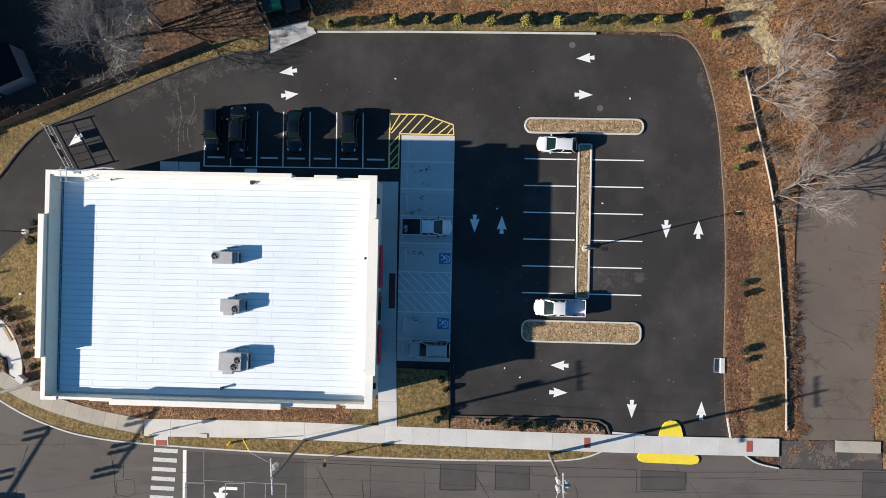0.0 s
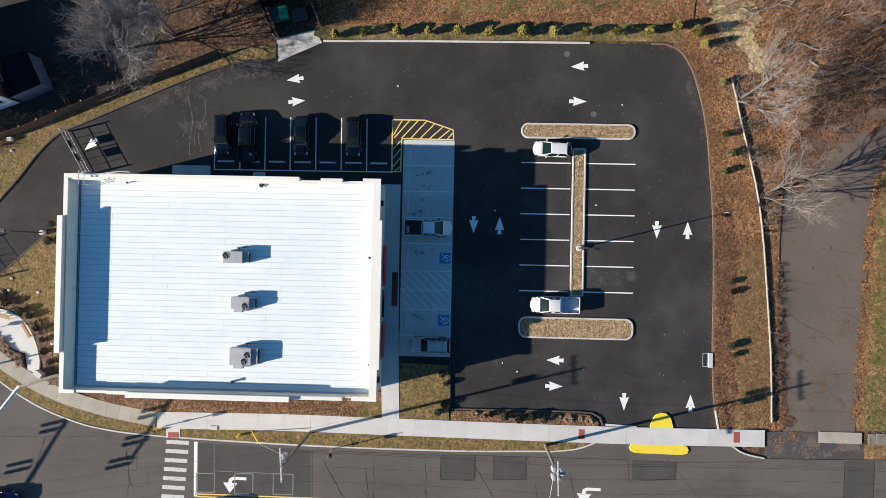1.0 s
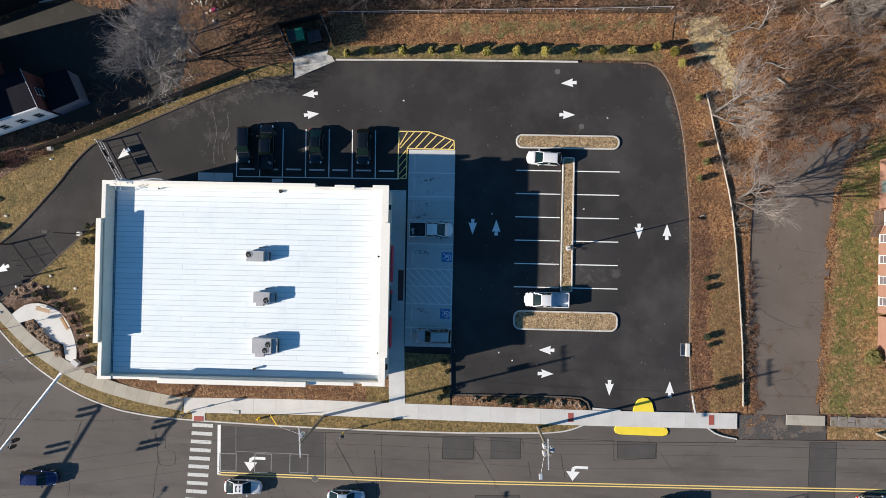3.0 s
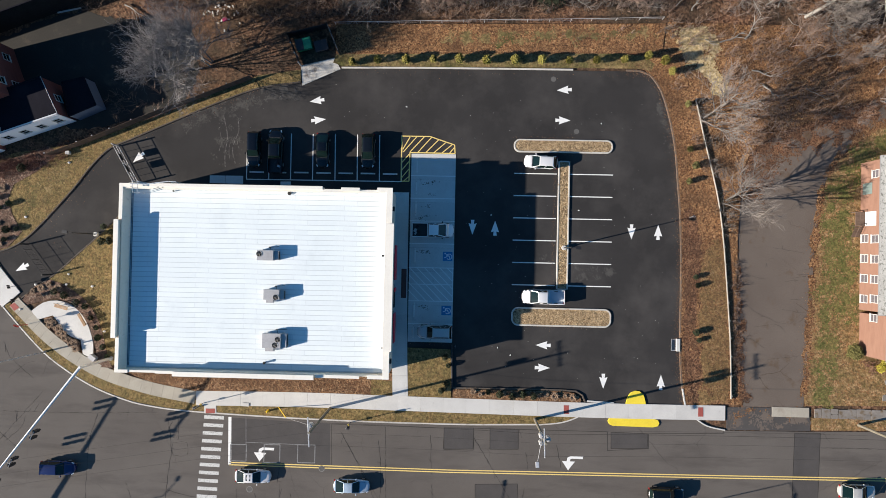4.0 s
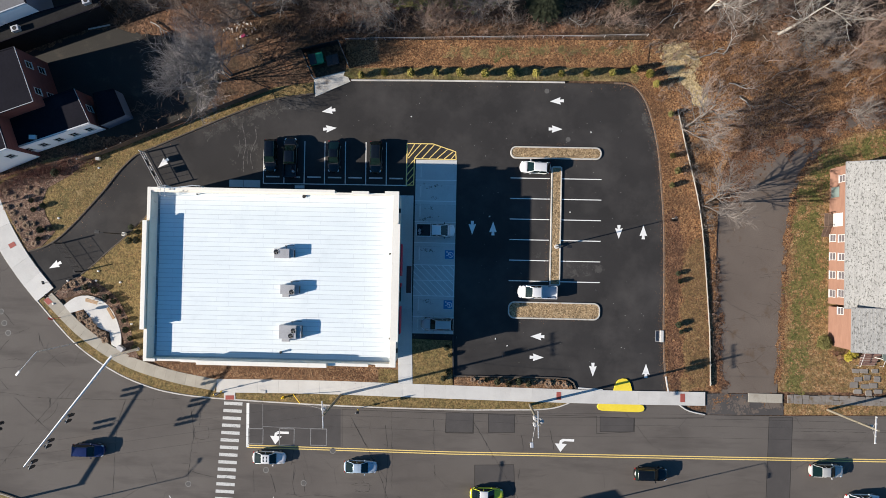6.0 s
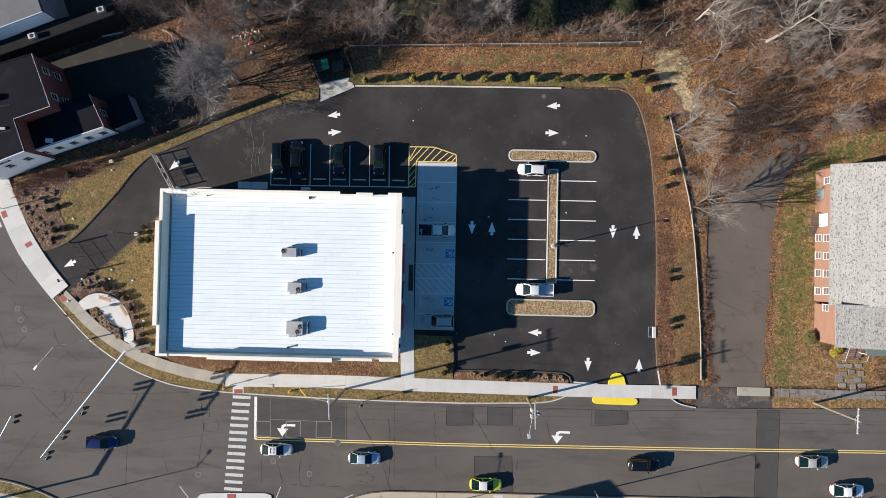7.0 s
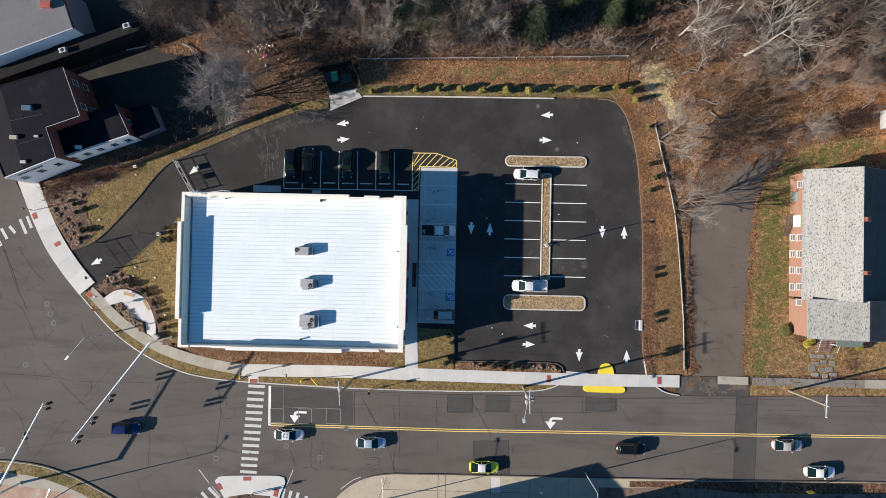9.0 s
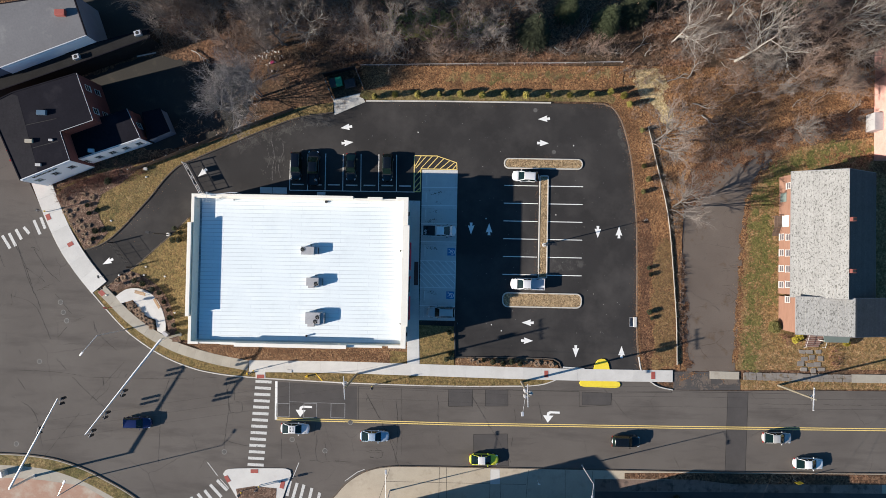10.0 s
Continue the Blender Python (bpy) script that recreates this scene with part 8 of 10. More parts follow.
def brick_house():
    h = thing("brick_house", "salmon brick house with a weathered grey shingle roof", "house")
    gable(h, HW, 2 * HRX - HW, HYM, HYN, EAVE, RIDGE, HRX, (BRICK, SHINGLE, SHINGLE_SHADED))
    gable(h, HW + 0.06, 2 * WRX - HW - 0.06, HYS, HYM - 0.4, 5.8, 8.3, WRX, (BRICK, SHINGLE, SHINGLE_SHADED), 0.2)
    for z, ys in ((1.05, [(54.65, 3.85), (54.54, 1.20), (54.42, -1.44), (54.30, -4.16)]), (3.15, [(54.16, 3.75), (54.12, 1.13), (54.15, -1.49), (54.04, -4.04)])):
        for x, y in ys:
            opening(h, pose(HW, y, z, 0, 0, 90), 0.95, 1.3, glass=PANE_PALE)
    y = -6.51
    opening(h, pose(HW + 0.0, y, 3.1, 0, 0, 90), 0.9, 1.2, glass=PANE_PALE)
    y = 12.23
    opening(h, pose(HW, y, 3.1, 0, 0, 90), 0.9, 1.2, glass=PANE_PALE)
    bm = bmesh.new()
    y = 10.45
    box(bm, HW - 0.05, HW + 0.02, y - 0.75, y + 0.75, 0.5, 2.4, 0.02)
    part("shutter", bm, SHUTTER, h, "grey-green boarded opening")
    y = 6.44
    bm = bmesh.new()
    box(bm, HW - 0.06, HW + 0.02, y - 0.95, y + 0.95, 1.1, 3.3, 0.02)
    part("door", bm, WHITE_TRIM, h, "white side door")
    bm = bmesh.new()
    box(bm, HW - 1.25, HW - 0.04, y - 0.95, y + 0.95, 0.95, 1.05, 0.01)
    p = part("stair_landing", bm, TIMBER, h, "dark wooden landing")
    for k in range(5):
        bm = bmesh.new()
        box(bm, HW - 1.2, HW - 0.15, y - 1.25 - 0.28 * k, y - 0.98 - 0.28 * k, 0.78 - 0.18 * k, 0.83 - 0.18 * k)
        part("step", bm, TIMBER, p)
    for xx, yy in ((HW - 1.2, y - 0.9), (HW - 1.2, y + 0.9)):
        bm = bmesh.new()
        tube(bm, (xx, yy, 0), (xx, yy, 2.0), 0.05, n=6)
        part("rail_post", bm, TIMBER, p)
    bm = bmesh.new()
    tube(bm, (HW - 1.2, y - 0.9, 1.95), (HW - 1.2, y + 0.9, 1.95), 0.04, n=6)
    tube(bm, (HW - 1.2, y - 0.9, 1.95), (HW - 1.2, y - 2.4, 0.9), 0.04, n=6)
    part("handrail", bm, TIMBER, p)
    for py in (6.44, -1.61):
        bm = bmesh.new()
        box(bm, HRX + 0.1, HRX + 0.75, py - 0.32, py + 0.32, RIDGE - 0.8, RIDGE + 0.7, 0.02)
        c = part("chimney", bm, BRICK_RED, h, "short red brick chimney")
        bm = bmesh.new()
        box(bm, HRX + 0.2, HRX + 0.65, py - 0.22, py + 0.22, RIDGE + 0.7, RIDGE + 0.74)
        part("flue", bm, DARK, c)
    return h


GUTTER = plain("grey_gutter", (0.16, 0.16, 0.165), 0.6)
SHUTTER = plain("grey_green_board", (0.13, 0.17, 0.16), 0.8)
brick_house()
STONE = surface("grey_flagstone", (0.15, 0.135, 0.12), (0.27, 0.245, 0.22), 0.9, 6, 0.7, 0.5, 0.4, 0.01, vary=0.15)
STEP_RED = surface("worn_red_boards", (0.12, 0.06, 0.05), (0.22, 0.13, 0.11), 0.9, 6, 0.7, 0.5, 0.4, 0.01, stretch=(8, 1, 1), vary=0.2)
st = thing("porch_steps", "worn reddish porch steps with pale strips beside the brick house", "steps")
SX0, SX1 = 58.54, 61.56
for k in range(7):
    y = HYS - 0.35 - 0.36 * k
    bm = bmesh.new()
    box(bm, SX0, SX1 - 0.12 * k, y - 0.3, y, 0.94 - 0.15 * k, 1.04 - 0.15 * k, 0.01)
    t = part("step", bm, STEP_RED, st)
    bm = bmesh.new()
    box(bm, SX0, SX1 - 0.12 * k, y - 0.345, y - 0.303, 0.9 - 0.15 * k, 1.045 - 0.15 * k, 0.005)
    part("nosing", bm, CONCRETE_OLD, t, "pale worn nosing")
for sx in (SX0 - 0.1, SX1 + 0.1):
    bm = bmesh.new()
    tube(bm, (sx, HYS - 0.3, 1.95), (sx - 0.2, HYS - 2.9, 0.95), 0.035, n=6)
    for f in (0.0, 0.5, 1.0):
        tube(bm, (sx - 0.2 * f, HYS - 0.3 - 2.6 * f, 0.0), (sx - 0.2 * f, HYS - 0.3 - 2.6 * f, 1.95 - f), 0.03, n=6)
    part("handrail", bm, GREY_METAL, st, "thin grey handrail")
porch = thing("porch_roof", "small grey-green porch roof before the brick house", "canopy")
PXA, PXB = 60.05, 64.58
bm = bmesh.new()
prism(bm, [(PXA, HYS - 0.25), (PXB, HYS - 0.25), (PXB - 0.3, HYS - 1.75), (PXA + 0.3, HYS - 1.75)], 2.6, 2.72)
part("roof_panel", bm, SHUTTER, porch)
for px in (PXA + 0.45, PXB - 0.45):
    bm = bmesh.new()
    tube(bm, (px, HYS - 1.6, 0.0), (px, HYS - 1.6, 2.6), 0.06, n=8)
    part("post", bm, WHITE_TRIM, porch)
def flag(name, x, y, rx, ry, seed, z, mat):
    """A broken flagstone: a rough rectangle with some corners off, a little out of level."""
    r = random.Random(seed)
    pts = []
    for sx, sy in ((-1, -1), (1, -1), (1, 1), (-1, 1)):
        cx, cy = x + sx * rx * r.uniform(0.86, 1.06), y + sy * ry * r.uniform(0.84, 1.08)
        if r.random() < 0.5:
            pts.append((cx, cy))
        else:
            u, v = rx * r.uniform(0.12, 0.4) * sx, ry * r.uniform(0.12, 0.4) * sy
            pts += [(cx, cy - v), (cx - u, cy)] if sx * sy > 0 else [(cx - u, cy), (cx, cy - v)]
    bm = bmesh.new()
    prism(bm, pts, z - 0.1, z + r.uniform(-0.012, 0.012), 0, 0.015)
    return part(name, bm, mat)


for row in range(4):
    for col in range(3):
        fr = random.Random(row * 7 + col)
        tagged(flag("stepping_stone", 58.0 + 1.35 * col + 0.5 * (row % 2) + fr.uniform(-0.15, 0.15), -15.5 - 0.98 * row + fr.uniform(-0.16, 0.16), fr.uniform(0.45, 0.66), fr.uniform(0.3, 0.44), 90 + row * 7 + col, 0.09, STONE), "grey-brown broken stepping stone in the lawn", "stepping stone", "stepping stones")


def flat_block(parent, poly, h, wall_mat, roof_mat, face=None, parapet=0.25):
    """A flat-roofed block; face: edge numbers that are clad in white boards."""
    bm = bmesh.new()
    prism(bm, poly, -0.1, h - 0.1)
    part("wall", bm, wall_mat, parent)
    cx, cy = mid(poly)
    bm = bmesh.new()
    prism(bm, [(cx + (x - cx) * 0.985, cy + (y - cy) * 0.985) for x, y in poly], h - 0.1, h)
    roof = part("roof", bm, roof_mat, parent)
    for i, (a, b) in enumerate(zip(poly, poly[1:] + poly[:1])):
        bm = bmesh.new()
        ribbon(bm, [a, b], 0.16, h - 0.12, h + parapet * 0.4)
        part("roof_edge", bm, LIGHT_METAL if face and i in face else TAR_ROOF, roof)
        if face and i in face:
            a, b = Vector(a), Vector(b)
            n = Vector((b.y - a.y, a.x - b.x)).normalized()
            if n.dot(Vector((cx, cy)) - a) > 0:
                n = -n
            bm = bmesh.new()
            ribbon(bm, [tuple(a + n * 0.09), tuple(b + n * 0.09)], 0.1, 0.3, h - 0.13)
            part("cladding", bm, CLAPBOARD, parent, "white clapboard wall")
    return roof


def wall_windows(parent, a, b, n, z, w=0.9, h=1.2, out=0.05):
    """n windows along the wall a-b, which faces right of the way a to b."""
    a, b = Vector(a), Vector(b)
    d = (b - a).normalized()
    nrm = Vector((d.y, -d.x))
    for k in range(n):
        p = a.lerp(b, (k + 0.5) / n) + nrm * out
        opening(parent, pose(p.x, p.y, z, 0, 0, math.degrees(math.atan2(-d.y, -d.x))), w, h)


def old_house():
    h = thing("old_house", "dark-roofed red brick house with a white clapboard side", "house")
    A = [(-62.83, 28.00), (-59.91, 20.40), (-65.13, 18.47), (-63.41, 13.81), (-71.46, 10.46), (-77.26, 22.62), (-73.23, 24.71)]
    flat_block(h, A, 7.2, BRICK_RED, TAR_ROOF, [3])
    B = [(-66.56, 19.01), (-55.85, 22.95), (-53.43, 18.09), (-64.70, 14.13)]
    flat_block(h, B, 4.5, BRICK_RED, TAR_ROOF, [2])
    wall_windows(h, B[3], B[2], 5, 2.6, out=0.15)
    wall_windows(h, A[4], A[3], 3, 4.6, out=0.15)
    wall_windows(h, A[1], A[0], 2, 5.2)
    wall_windows(h, A[1], A[0], 2, 2.4)
    wall_windows(h, B[2], B[1], 1, 2.6)
    for (x, y), s, mat in zip([(-68.13, 21.44), (-70.11, 16.81), (-68.50, 12.98), (-66.60, 17.05)], (0.75, 0.6, 0.45, 0.35), (HATCH_BLUE, CONCRETE_OLD, GREY_METAL, GREY_METAL)):
        bm = bmesh.new()
        box(bm, x - s, x + s, y - s * 0.5, y + s * 0.5, 7.2, 7.2 + s * 0.7, 0.03)
        part("roof_box", bm, mat, h)
    # a row of unreadable letters along the top of the white wall
    a, b = Vector(A[4]), Vector(A[3])
    d = (b - a).normalized()
    n = Vector((d.y, -d.x)) * 0.15
    lr = random.Random(8)
    for k in range(14):
        p = a.lerp(b, 0.2 + 0.035 * k) + n
        bm = bmesh.new()
        box(bm, -lr.uniform(0.07, 0.13), lr.uniform(0.07, 0.13), -0.03, 0.03, 6.2, 6.75, 0, pose(p.x, p.y, 0, 0, 0, math.degrees(math.atan2(d.y, d.x))))
        part("sign_bar", bm, DARK, h, "dark bar of the wall lettering")
    # lighter roofing colour for the sunlit west slope, its seams, and pale gutters
    bm = bmesh.new()
    prism(bm, [(-76.98, 22.53), (-73.32, 24.43), (-72.38, 24.17), (-68.63, 11.98), (-71.28, 10.74)], 7.2, 7.212)
    part("roof_sheet", bm, ROOF_LIT, h, "paler strip of roofing painted for the sunlit west slope")
    for a, b in zip([(-70.92, 19.40), (-69.59, 15.73)], [(-65.85, 20.58), (-65.45, 16.90)]):
        bm = bmesh.new()
        prism(bm, bar(a, b, 0.07), 7.2, 7.222)
        part("roof_seam", bm, DARK, h)
    for a, b in zip([(-62.74, 28.00), (-59.81, 20.40), (-65.13, 18.47)], [(-59.81, 20.40), (-65.13, 18.47), (-63.41, 13.81)]):
        bm = bmesh.new()
        tube(bm, (*a, 7.28), (*b, 7.28), 0.06, n=6)
        part("gutter", bm, GREY_METAL, h, "pale metal gutter")
    for a, b in zip([(-55.75, 22.95), (-53.23, 17.99)], [(-53.33, 18.09), (-64.69, 14.04)]):
        bm = bmesh.new()
        tube(bm, (*a, 4.62), (*b, 4.62), 0.05, n=6)
        part("gutter", bm, GREY_METAL, h)
    for px, py in [(-77.84, 18.47), (-77.30, 16.75), (-76.66, 15.03)]:
        bm = bmesh.new()
        box(bm, -0.3, 0.3, -0.6, 0.6, 2.9, 3.0, 0.02, pose(px - 0.15, py, 0, 0, 18, -24))
        part("awning", bm, RED_GLOSS, h, "red awning over the street side")
    (x, y) = (-61.46, 15.86)
    bm = bmesh.new()
    box(bm, x - 0.5, x + 0.5, y - 0.3, y + 0.3, 4.5, 4.9, 0.03)
    part("roof_box", bm, LIGHT_METAL, h)
    return h


old_house()
# wall colour takes in the blue shade on the hall's east side
HALL_WALL = plain("blue_grey_shade_siding", (0.13, 0.155, 0.21), 0.7)
hall = thing("grey_hall", "large hall with a pale grey flat roof and white edge", "building")
flat_block(hall, [(-61.19, 34.13), (-75.22, 28.67), (-80.74, 26.75), (-83.93, 37.82), (-63.73, 41.02)], 7.4, HALL_WALL, GREY_ROOF, [0])
bm = bmesh.new()
HX, HY = -65.41, 37.64
box(bm, HX - 0.8, HX + 0.8, HY - 0.5, HY + 0.5, 7.4, 8.1, 0.04)
part("roof_box", bm, RED_PAD, hall)
ANNEX_ROOF = surface("black_tar_roof", (0.014, 0.0138, 0.014), (0.03, 0.0295, 0.03), 0.9, 4, 0.4, 0.5, 0.4, 0.012, stain=(0.02, 0.02, 0.021), stain_at=(0.56, 0.7), stain_scale=0.6, spec=0.06)
shed = thing("low_annex", "low dark flat-roofed annex", "building")
flat_block(shed, [(-52.56, 36.30), (-52.20, 34.95), (-65.88, 29.85), (-77.20, 25.75), (-80.97, 24.40), (-82.00, 26.20), (-80.75, 26.70), (-75.24, 28.62), (-66.90, 31.86), (-61.19, 33.90)], 4.6, ANNEX_ROOF, ANNEX_ROOF)
for p in [(-64.25, 31.36), (-54.05, 35.45)]:
    u = thing("small_air_unit", "small pale air unit on the dark annex roof", "air conditioner", pose(p[0], p[1], 4.6, 0, 0, 18), "small air units")
    bm = bmesh.new()
    box(bm, -0.55, 0.55, -0.4, 0.4, 0, 0.7, 0.04)
    part("cabinet", bm, LIGHT_METAL, u)
    bm = bmesh.new()
    tube(bm, (0, 0, 0.7), (0, 0, 0.72), 0.3, n=16)
    part("fan", bm, DARK, u)
bay = thing("low_garage", "low dark-roofed garage beside the court", "building")
flat_block(bay, [(-54.13, 22.77), (-51.16, 23.48), (-49.41, 19.77), (-53.03, 18.18)], 2.6, HALL_WALL, TAR_ROOF)
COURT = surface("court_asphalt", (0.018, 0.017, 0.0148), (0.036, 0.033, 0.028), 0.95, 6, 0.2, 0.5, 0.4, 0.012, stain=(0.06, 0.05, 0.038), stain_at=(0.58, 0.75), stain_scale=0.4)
# its east end also darkens ground that only lay in shade
sheet("court", ragged(smooth_line([(-70.67, 27.40), (-63.74, 30.00), (-56.84, 32.50), (-52.60, 33.40), (-50.50, 32.80), (-46.00, 32.35), (-41.06, 31.84), (-38.58, 31.29), (-37.06, 29.54), (-36.58, 26.10), (-37.29, 23.15), (-39.58, 20.46), (-43.67, 18.83), (-47.59, 17.98), (-50.52, 17.15), (-55.46, 17.26), (-62.48, 20.30)], 0.7), 0.3, 17), -0.03, COURT, "dark asphalt court behind the old house, drawn out over shaded ground", "yard")
# dark sheet paints in the hall's shadow east of its wall
sheet("hall_shade_sheet", [(-65.98, 37.04), (-68.22, 44.96), (-55.09, 45.11), (-52.22, 42.17), (-53.60, 38.19), (-54.83, 36.39), (-60.91, 33.94), (-65.85, 33.08)], 0.005, COURT, "dark asphalt-toned sheet laid for the hall's shadow on the ground", "yard")
bm = bmesh.new()
box(bm, -1.7, 1.7, -0.11, 0.11, 0.1, 0.16, 0.01, pose(-54.96, 33.5, 0, 0, 0, 12))
tagged(part("loose_board", bm, WHITE_TRIM), "white board lying beside the dark annex", "board")
pink = thing("pink_house", "salmon-roofed house with a white porch", "house")
PXW = 69.89
gable(pink, PXW, PXW + 9, 17.11, 35.71, 4.0, 6.5, PXW + 4.5, (PINK_ROOF, PINK_ROOF), 0.2)
bm = bmesh.new()
box(bm, PXW - 1.4, PXW, 21.92, 24.81, 0.0, 2.4, 0.03)
part("porch", bm, GREY_METAL, pink)
# tall building across the street, beyond the view: its shadow falls on the far pavement
ax, ay = (23.49, -33.68)
ax, ay = ax - 29.8, ay - 7.9
blk = thing("corner_building", "plain brick building across the street", "building")
flat_block(blk, [(ax, ay), (ax - 4.0, ay - 1.0), (ax - 4.0, ay - 20), (ax + 9, ay - 20), (ax + 4.3, ay - 4.0)], 11.2, BRICK, GREY_ROOF)
flat_block(blk, [(ax + 4.4, ay - 5.6), (ax + 9, ay - 5.3), (ax + 20, ay - 1.2), (ax + 46, ay - 1.4), (ax + 46.2, ay - 2.6), (ax + 70, ay - 2.8), (ax + 70, ay - 22), (ax + 9.1, ay - 20)], 10.0, BRICK, GREY_ROOF)

# ---- trees and planting ----
def mesh_ob(name, verts, faces, mat, parent, kind=""):
    me = bpy.data.meshes.new(name)
    me.from_pydata(verts, [], faces)
    me.materials.append(mat)
    ob = new(name, me)
    ob.parent = parent
    if kind:
        ob["kind"] = kind
    return ob


def limb(verts, faces, pts, radii, n):
    """A tapered tube through pts."""
    base = len(verts)
    for i, p in enumerate(pts):
        d = (pts[min(i + 1, len(pts) - 1)] - pts[max(i - 1, 0)]).normalized()
        u = d.orthogonal().normalized()
        v = d.cross(u)
        for k in range(n):
            a = 2 * math.pi * k / n
            verts.append(tuple(p + (u * math.cos(a) + v * math.sin(a)) * radii[i]))
    for i in range(len(pts) - 1):
        for k in range(n):
            q, r = base + i * n + k, base + i * n + (k + 1) % n
            faces.append((q, r, r + n, q + n))


def bare_tree(seed, h, spread, mat, label, lean=(0.0, 0.0), dense=1.0, stems=1, thick=1.0, reach=1.0):
    """A leafless tree: trunk, limbs, branches, twigs, each generation thinner and more crooked."""
    r = random.Random(seed)
    t = thing("bare_tree", label, "tree")
    tv, tf, lv, lf, cv, cf = [], [], [], [], [], []

    def grow(p, d, length, rad, level, verts, faces):
        segs = (6, 7, 5, 3, 2)[level]
        pts, rr = [p.copy()], [rad]
        cur = d.normalized()
        for i in range(segs):
            jig = (0.12, 0.17, 0.22, 0.28, 0.35)[level]
            cur = (cur + Vector((r.uniform(-jig, jig), r.uniform(-jig, jig), r.uniform(-jig, jig) + (0.11 if level else 0.0)))).normalized()
            p = p + cur * (length / segs)
            pts.append(p.copy())
            rr.append(max(rad * (1 - 0.75 * (i + 1) / segs), (0.08, 0.042, 0.026, 0.014, 0.009)[level] * thick))
        limb(verts, faces, pts, rr, (7, 5, 4, 3, 3)[level])
        if level == 4:
            return
        kids = (int(8 * dense), int(7 * dense), int(6 * dense), int(3 * dense))[level]
        kv, kf = (lv, lf) if level < 2 else (cv, cf)
        for k in range(kids):
            f = (k + r.uniform(0.1, 0.9)) / kids
            f = (0.3, 0.2, 0.15, 0.1)[level] + (1 - (0.3, 0.2, 0.15, 0.1)[level]) * f
            i = min(int(f * segs), segs - 1)
            q = pts[i].lerp(pts[i + 1], min(1.0, f * segs - i))
            ax = (pts[i + 1] - pts[i]).normalized()
            side = ax.orthogonal().normalized()
            side.rotate(Matrix.Rotation(r.uniform(0, 2 * math.pi), 3, ax))
            nd = ax * (0.85 if level else 0.55) + side * r.uniform(0.4, 0.95) * spread
            nl = length * r.uniform(0.55, 0.9) * ((1.15 - 0.5 * f) * reach if level == 0 else 1.1 - 0.55 * f)
            grow(q, nd, nl, max(rr[i] * r.uniform(0.4, 0.6), (0.08, 0.05, 0.028, 0.014)[level] * thick), level + 1, kv, kf)

    for s in range(stems):
        d = Vector((lean[0] + (r.uniform(-0.45, 0.45) if stems > 1 else 0), lean[1] + (r.uniform(-0.45, 0.45) if stems > 1 else 0), 1))
        grow(Vector((0.25 * s * (stems > 1), 0.15 * s * (stems > 1), -0.2)), d, h * r.uniform(0.6, 0.7), h * 0.016 * (1 if stems == 1 else 0.7), 0, tv, tf)
    mesh_ob("trunk", tv, tf, mat, t)
    mesh_ob("inner_crown", lv, lf, mat, t)
    mesh_ob("crown", cv, cf, mat if mat in (BARK_BROWN, BARK_SHADED) else TWIGS, t)
    return t


TREES = [
    bare_tree(1, 11, 0.9, BARK, "bare grey deciduous tree with fine twigs in the woods", (0.03, 0.02), 1.0, 1, 0.75),
    bare_tree(2, 13, 0.75, BARK, "tall bare grey tree in the woods", (-0.04, 0.05), 1.0, 1, 0.75),
    bare_tree(3, 9, 1.0, BARK_BROWN, "bare brown spreading tree among the undergrowth", (0.06, -0.02), 0.85, 2, 0.75),
    bare_tree(4, 12, 0.85, BARK_BROWN, "bare brown tree with dense twigs in the woods", (0.0, 0.06), 1.0, 1, 0.75),
    bare_tree(5, 9, 1.0, BARK, "bare many-stemmed grey tree", (0.05, 0.0), 0.72, 4, 0.75),
    bare_tree(7, 10, 1.0, BARK, "bare many-stemmed tree with spreading limbs by the low wall", (0.55, 0.0), 0.85, 3, 0.95, 1.0),
    bare_tree(6, 14, 1.0, BARK_PALE, "bare pale-barked tree with spreading limbs", (0.05, 0.05), 0.95, 1, 1.3, 1.1),
    bare_tree(9, 12, 1.0, BARK_SHADED, "bare tree with spreading limbs behind the board fence, bark toned for shade", (-0.1, 0.05), 1.0, 2, 0.8, 1.15),
]
PALE = bare_tree(11, 16, 1.0, BARK_PALE, "large bare sycamore with pale bark", (0.15, 0.02), 0.9, 1, 0.95, 1.25)
placed = set()


def set_tree(k, xy, deg, size=1.0):
    ob = TREES[k]
    m = pose(xy[0], xy[1], -0.1, 0, 0, deg) @ Matrix.Diagonal((size, size, size, 1))
    if k in placed:
        c = copy_thing(ob, pose(xy[0], xy[1], -0.1, 0, 0, deg))
        c.scale = (size, size, size)
    else:
        ob.matrix_basis = m
        placed.add(k)


PALE.matrix_basis = pose(46.4, 33.8, -0.1, 0, 0, -24)
pale4 = copy_thing(PALE, pose(63.42, 40.18, -0.1, 0, 0, 160))
pale4.scale = (0.75, 0.75, 0.72)
pale5 = copy_thing(TREES[4], pose(56.43, 22.95, -0.1, 0, 0, 250))
pale5.scale = (0.7, 0.7, 0.6)
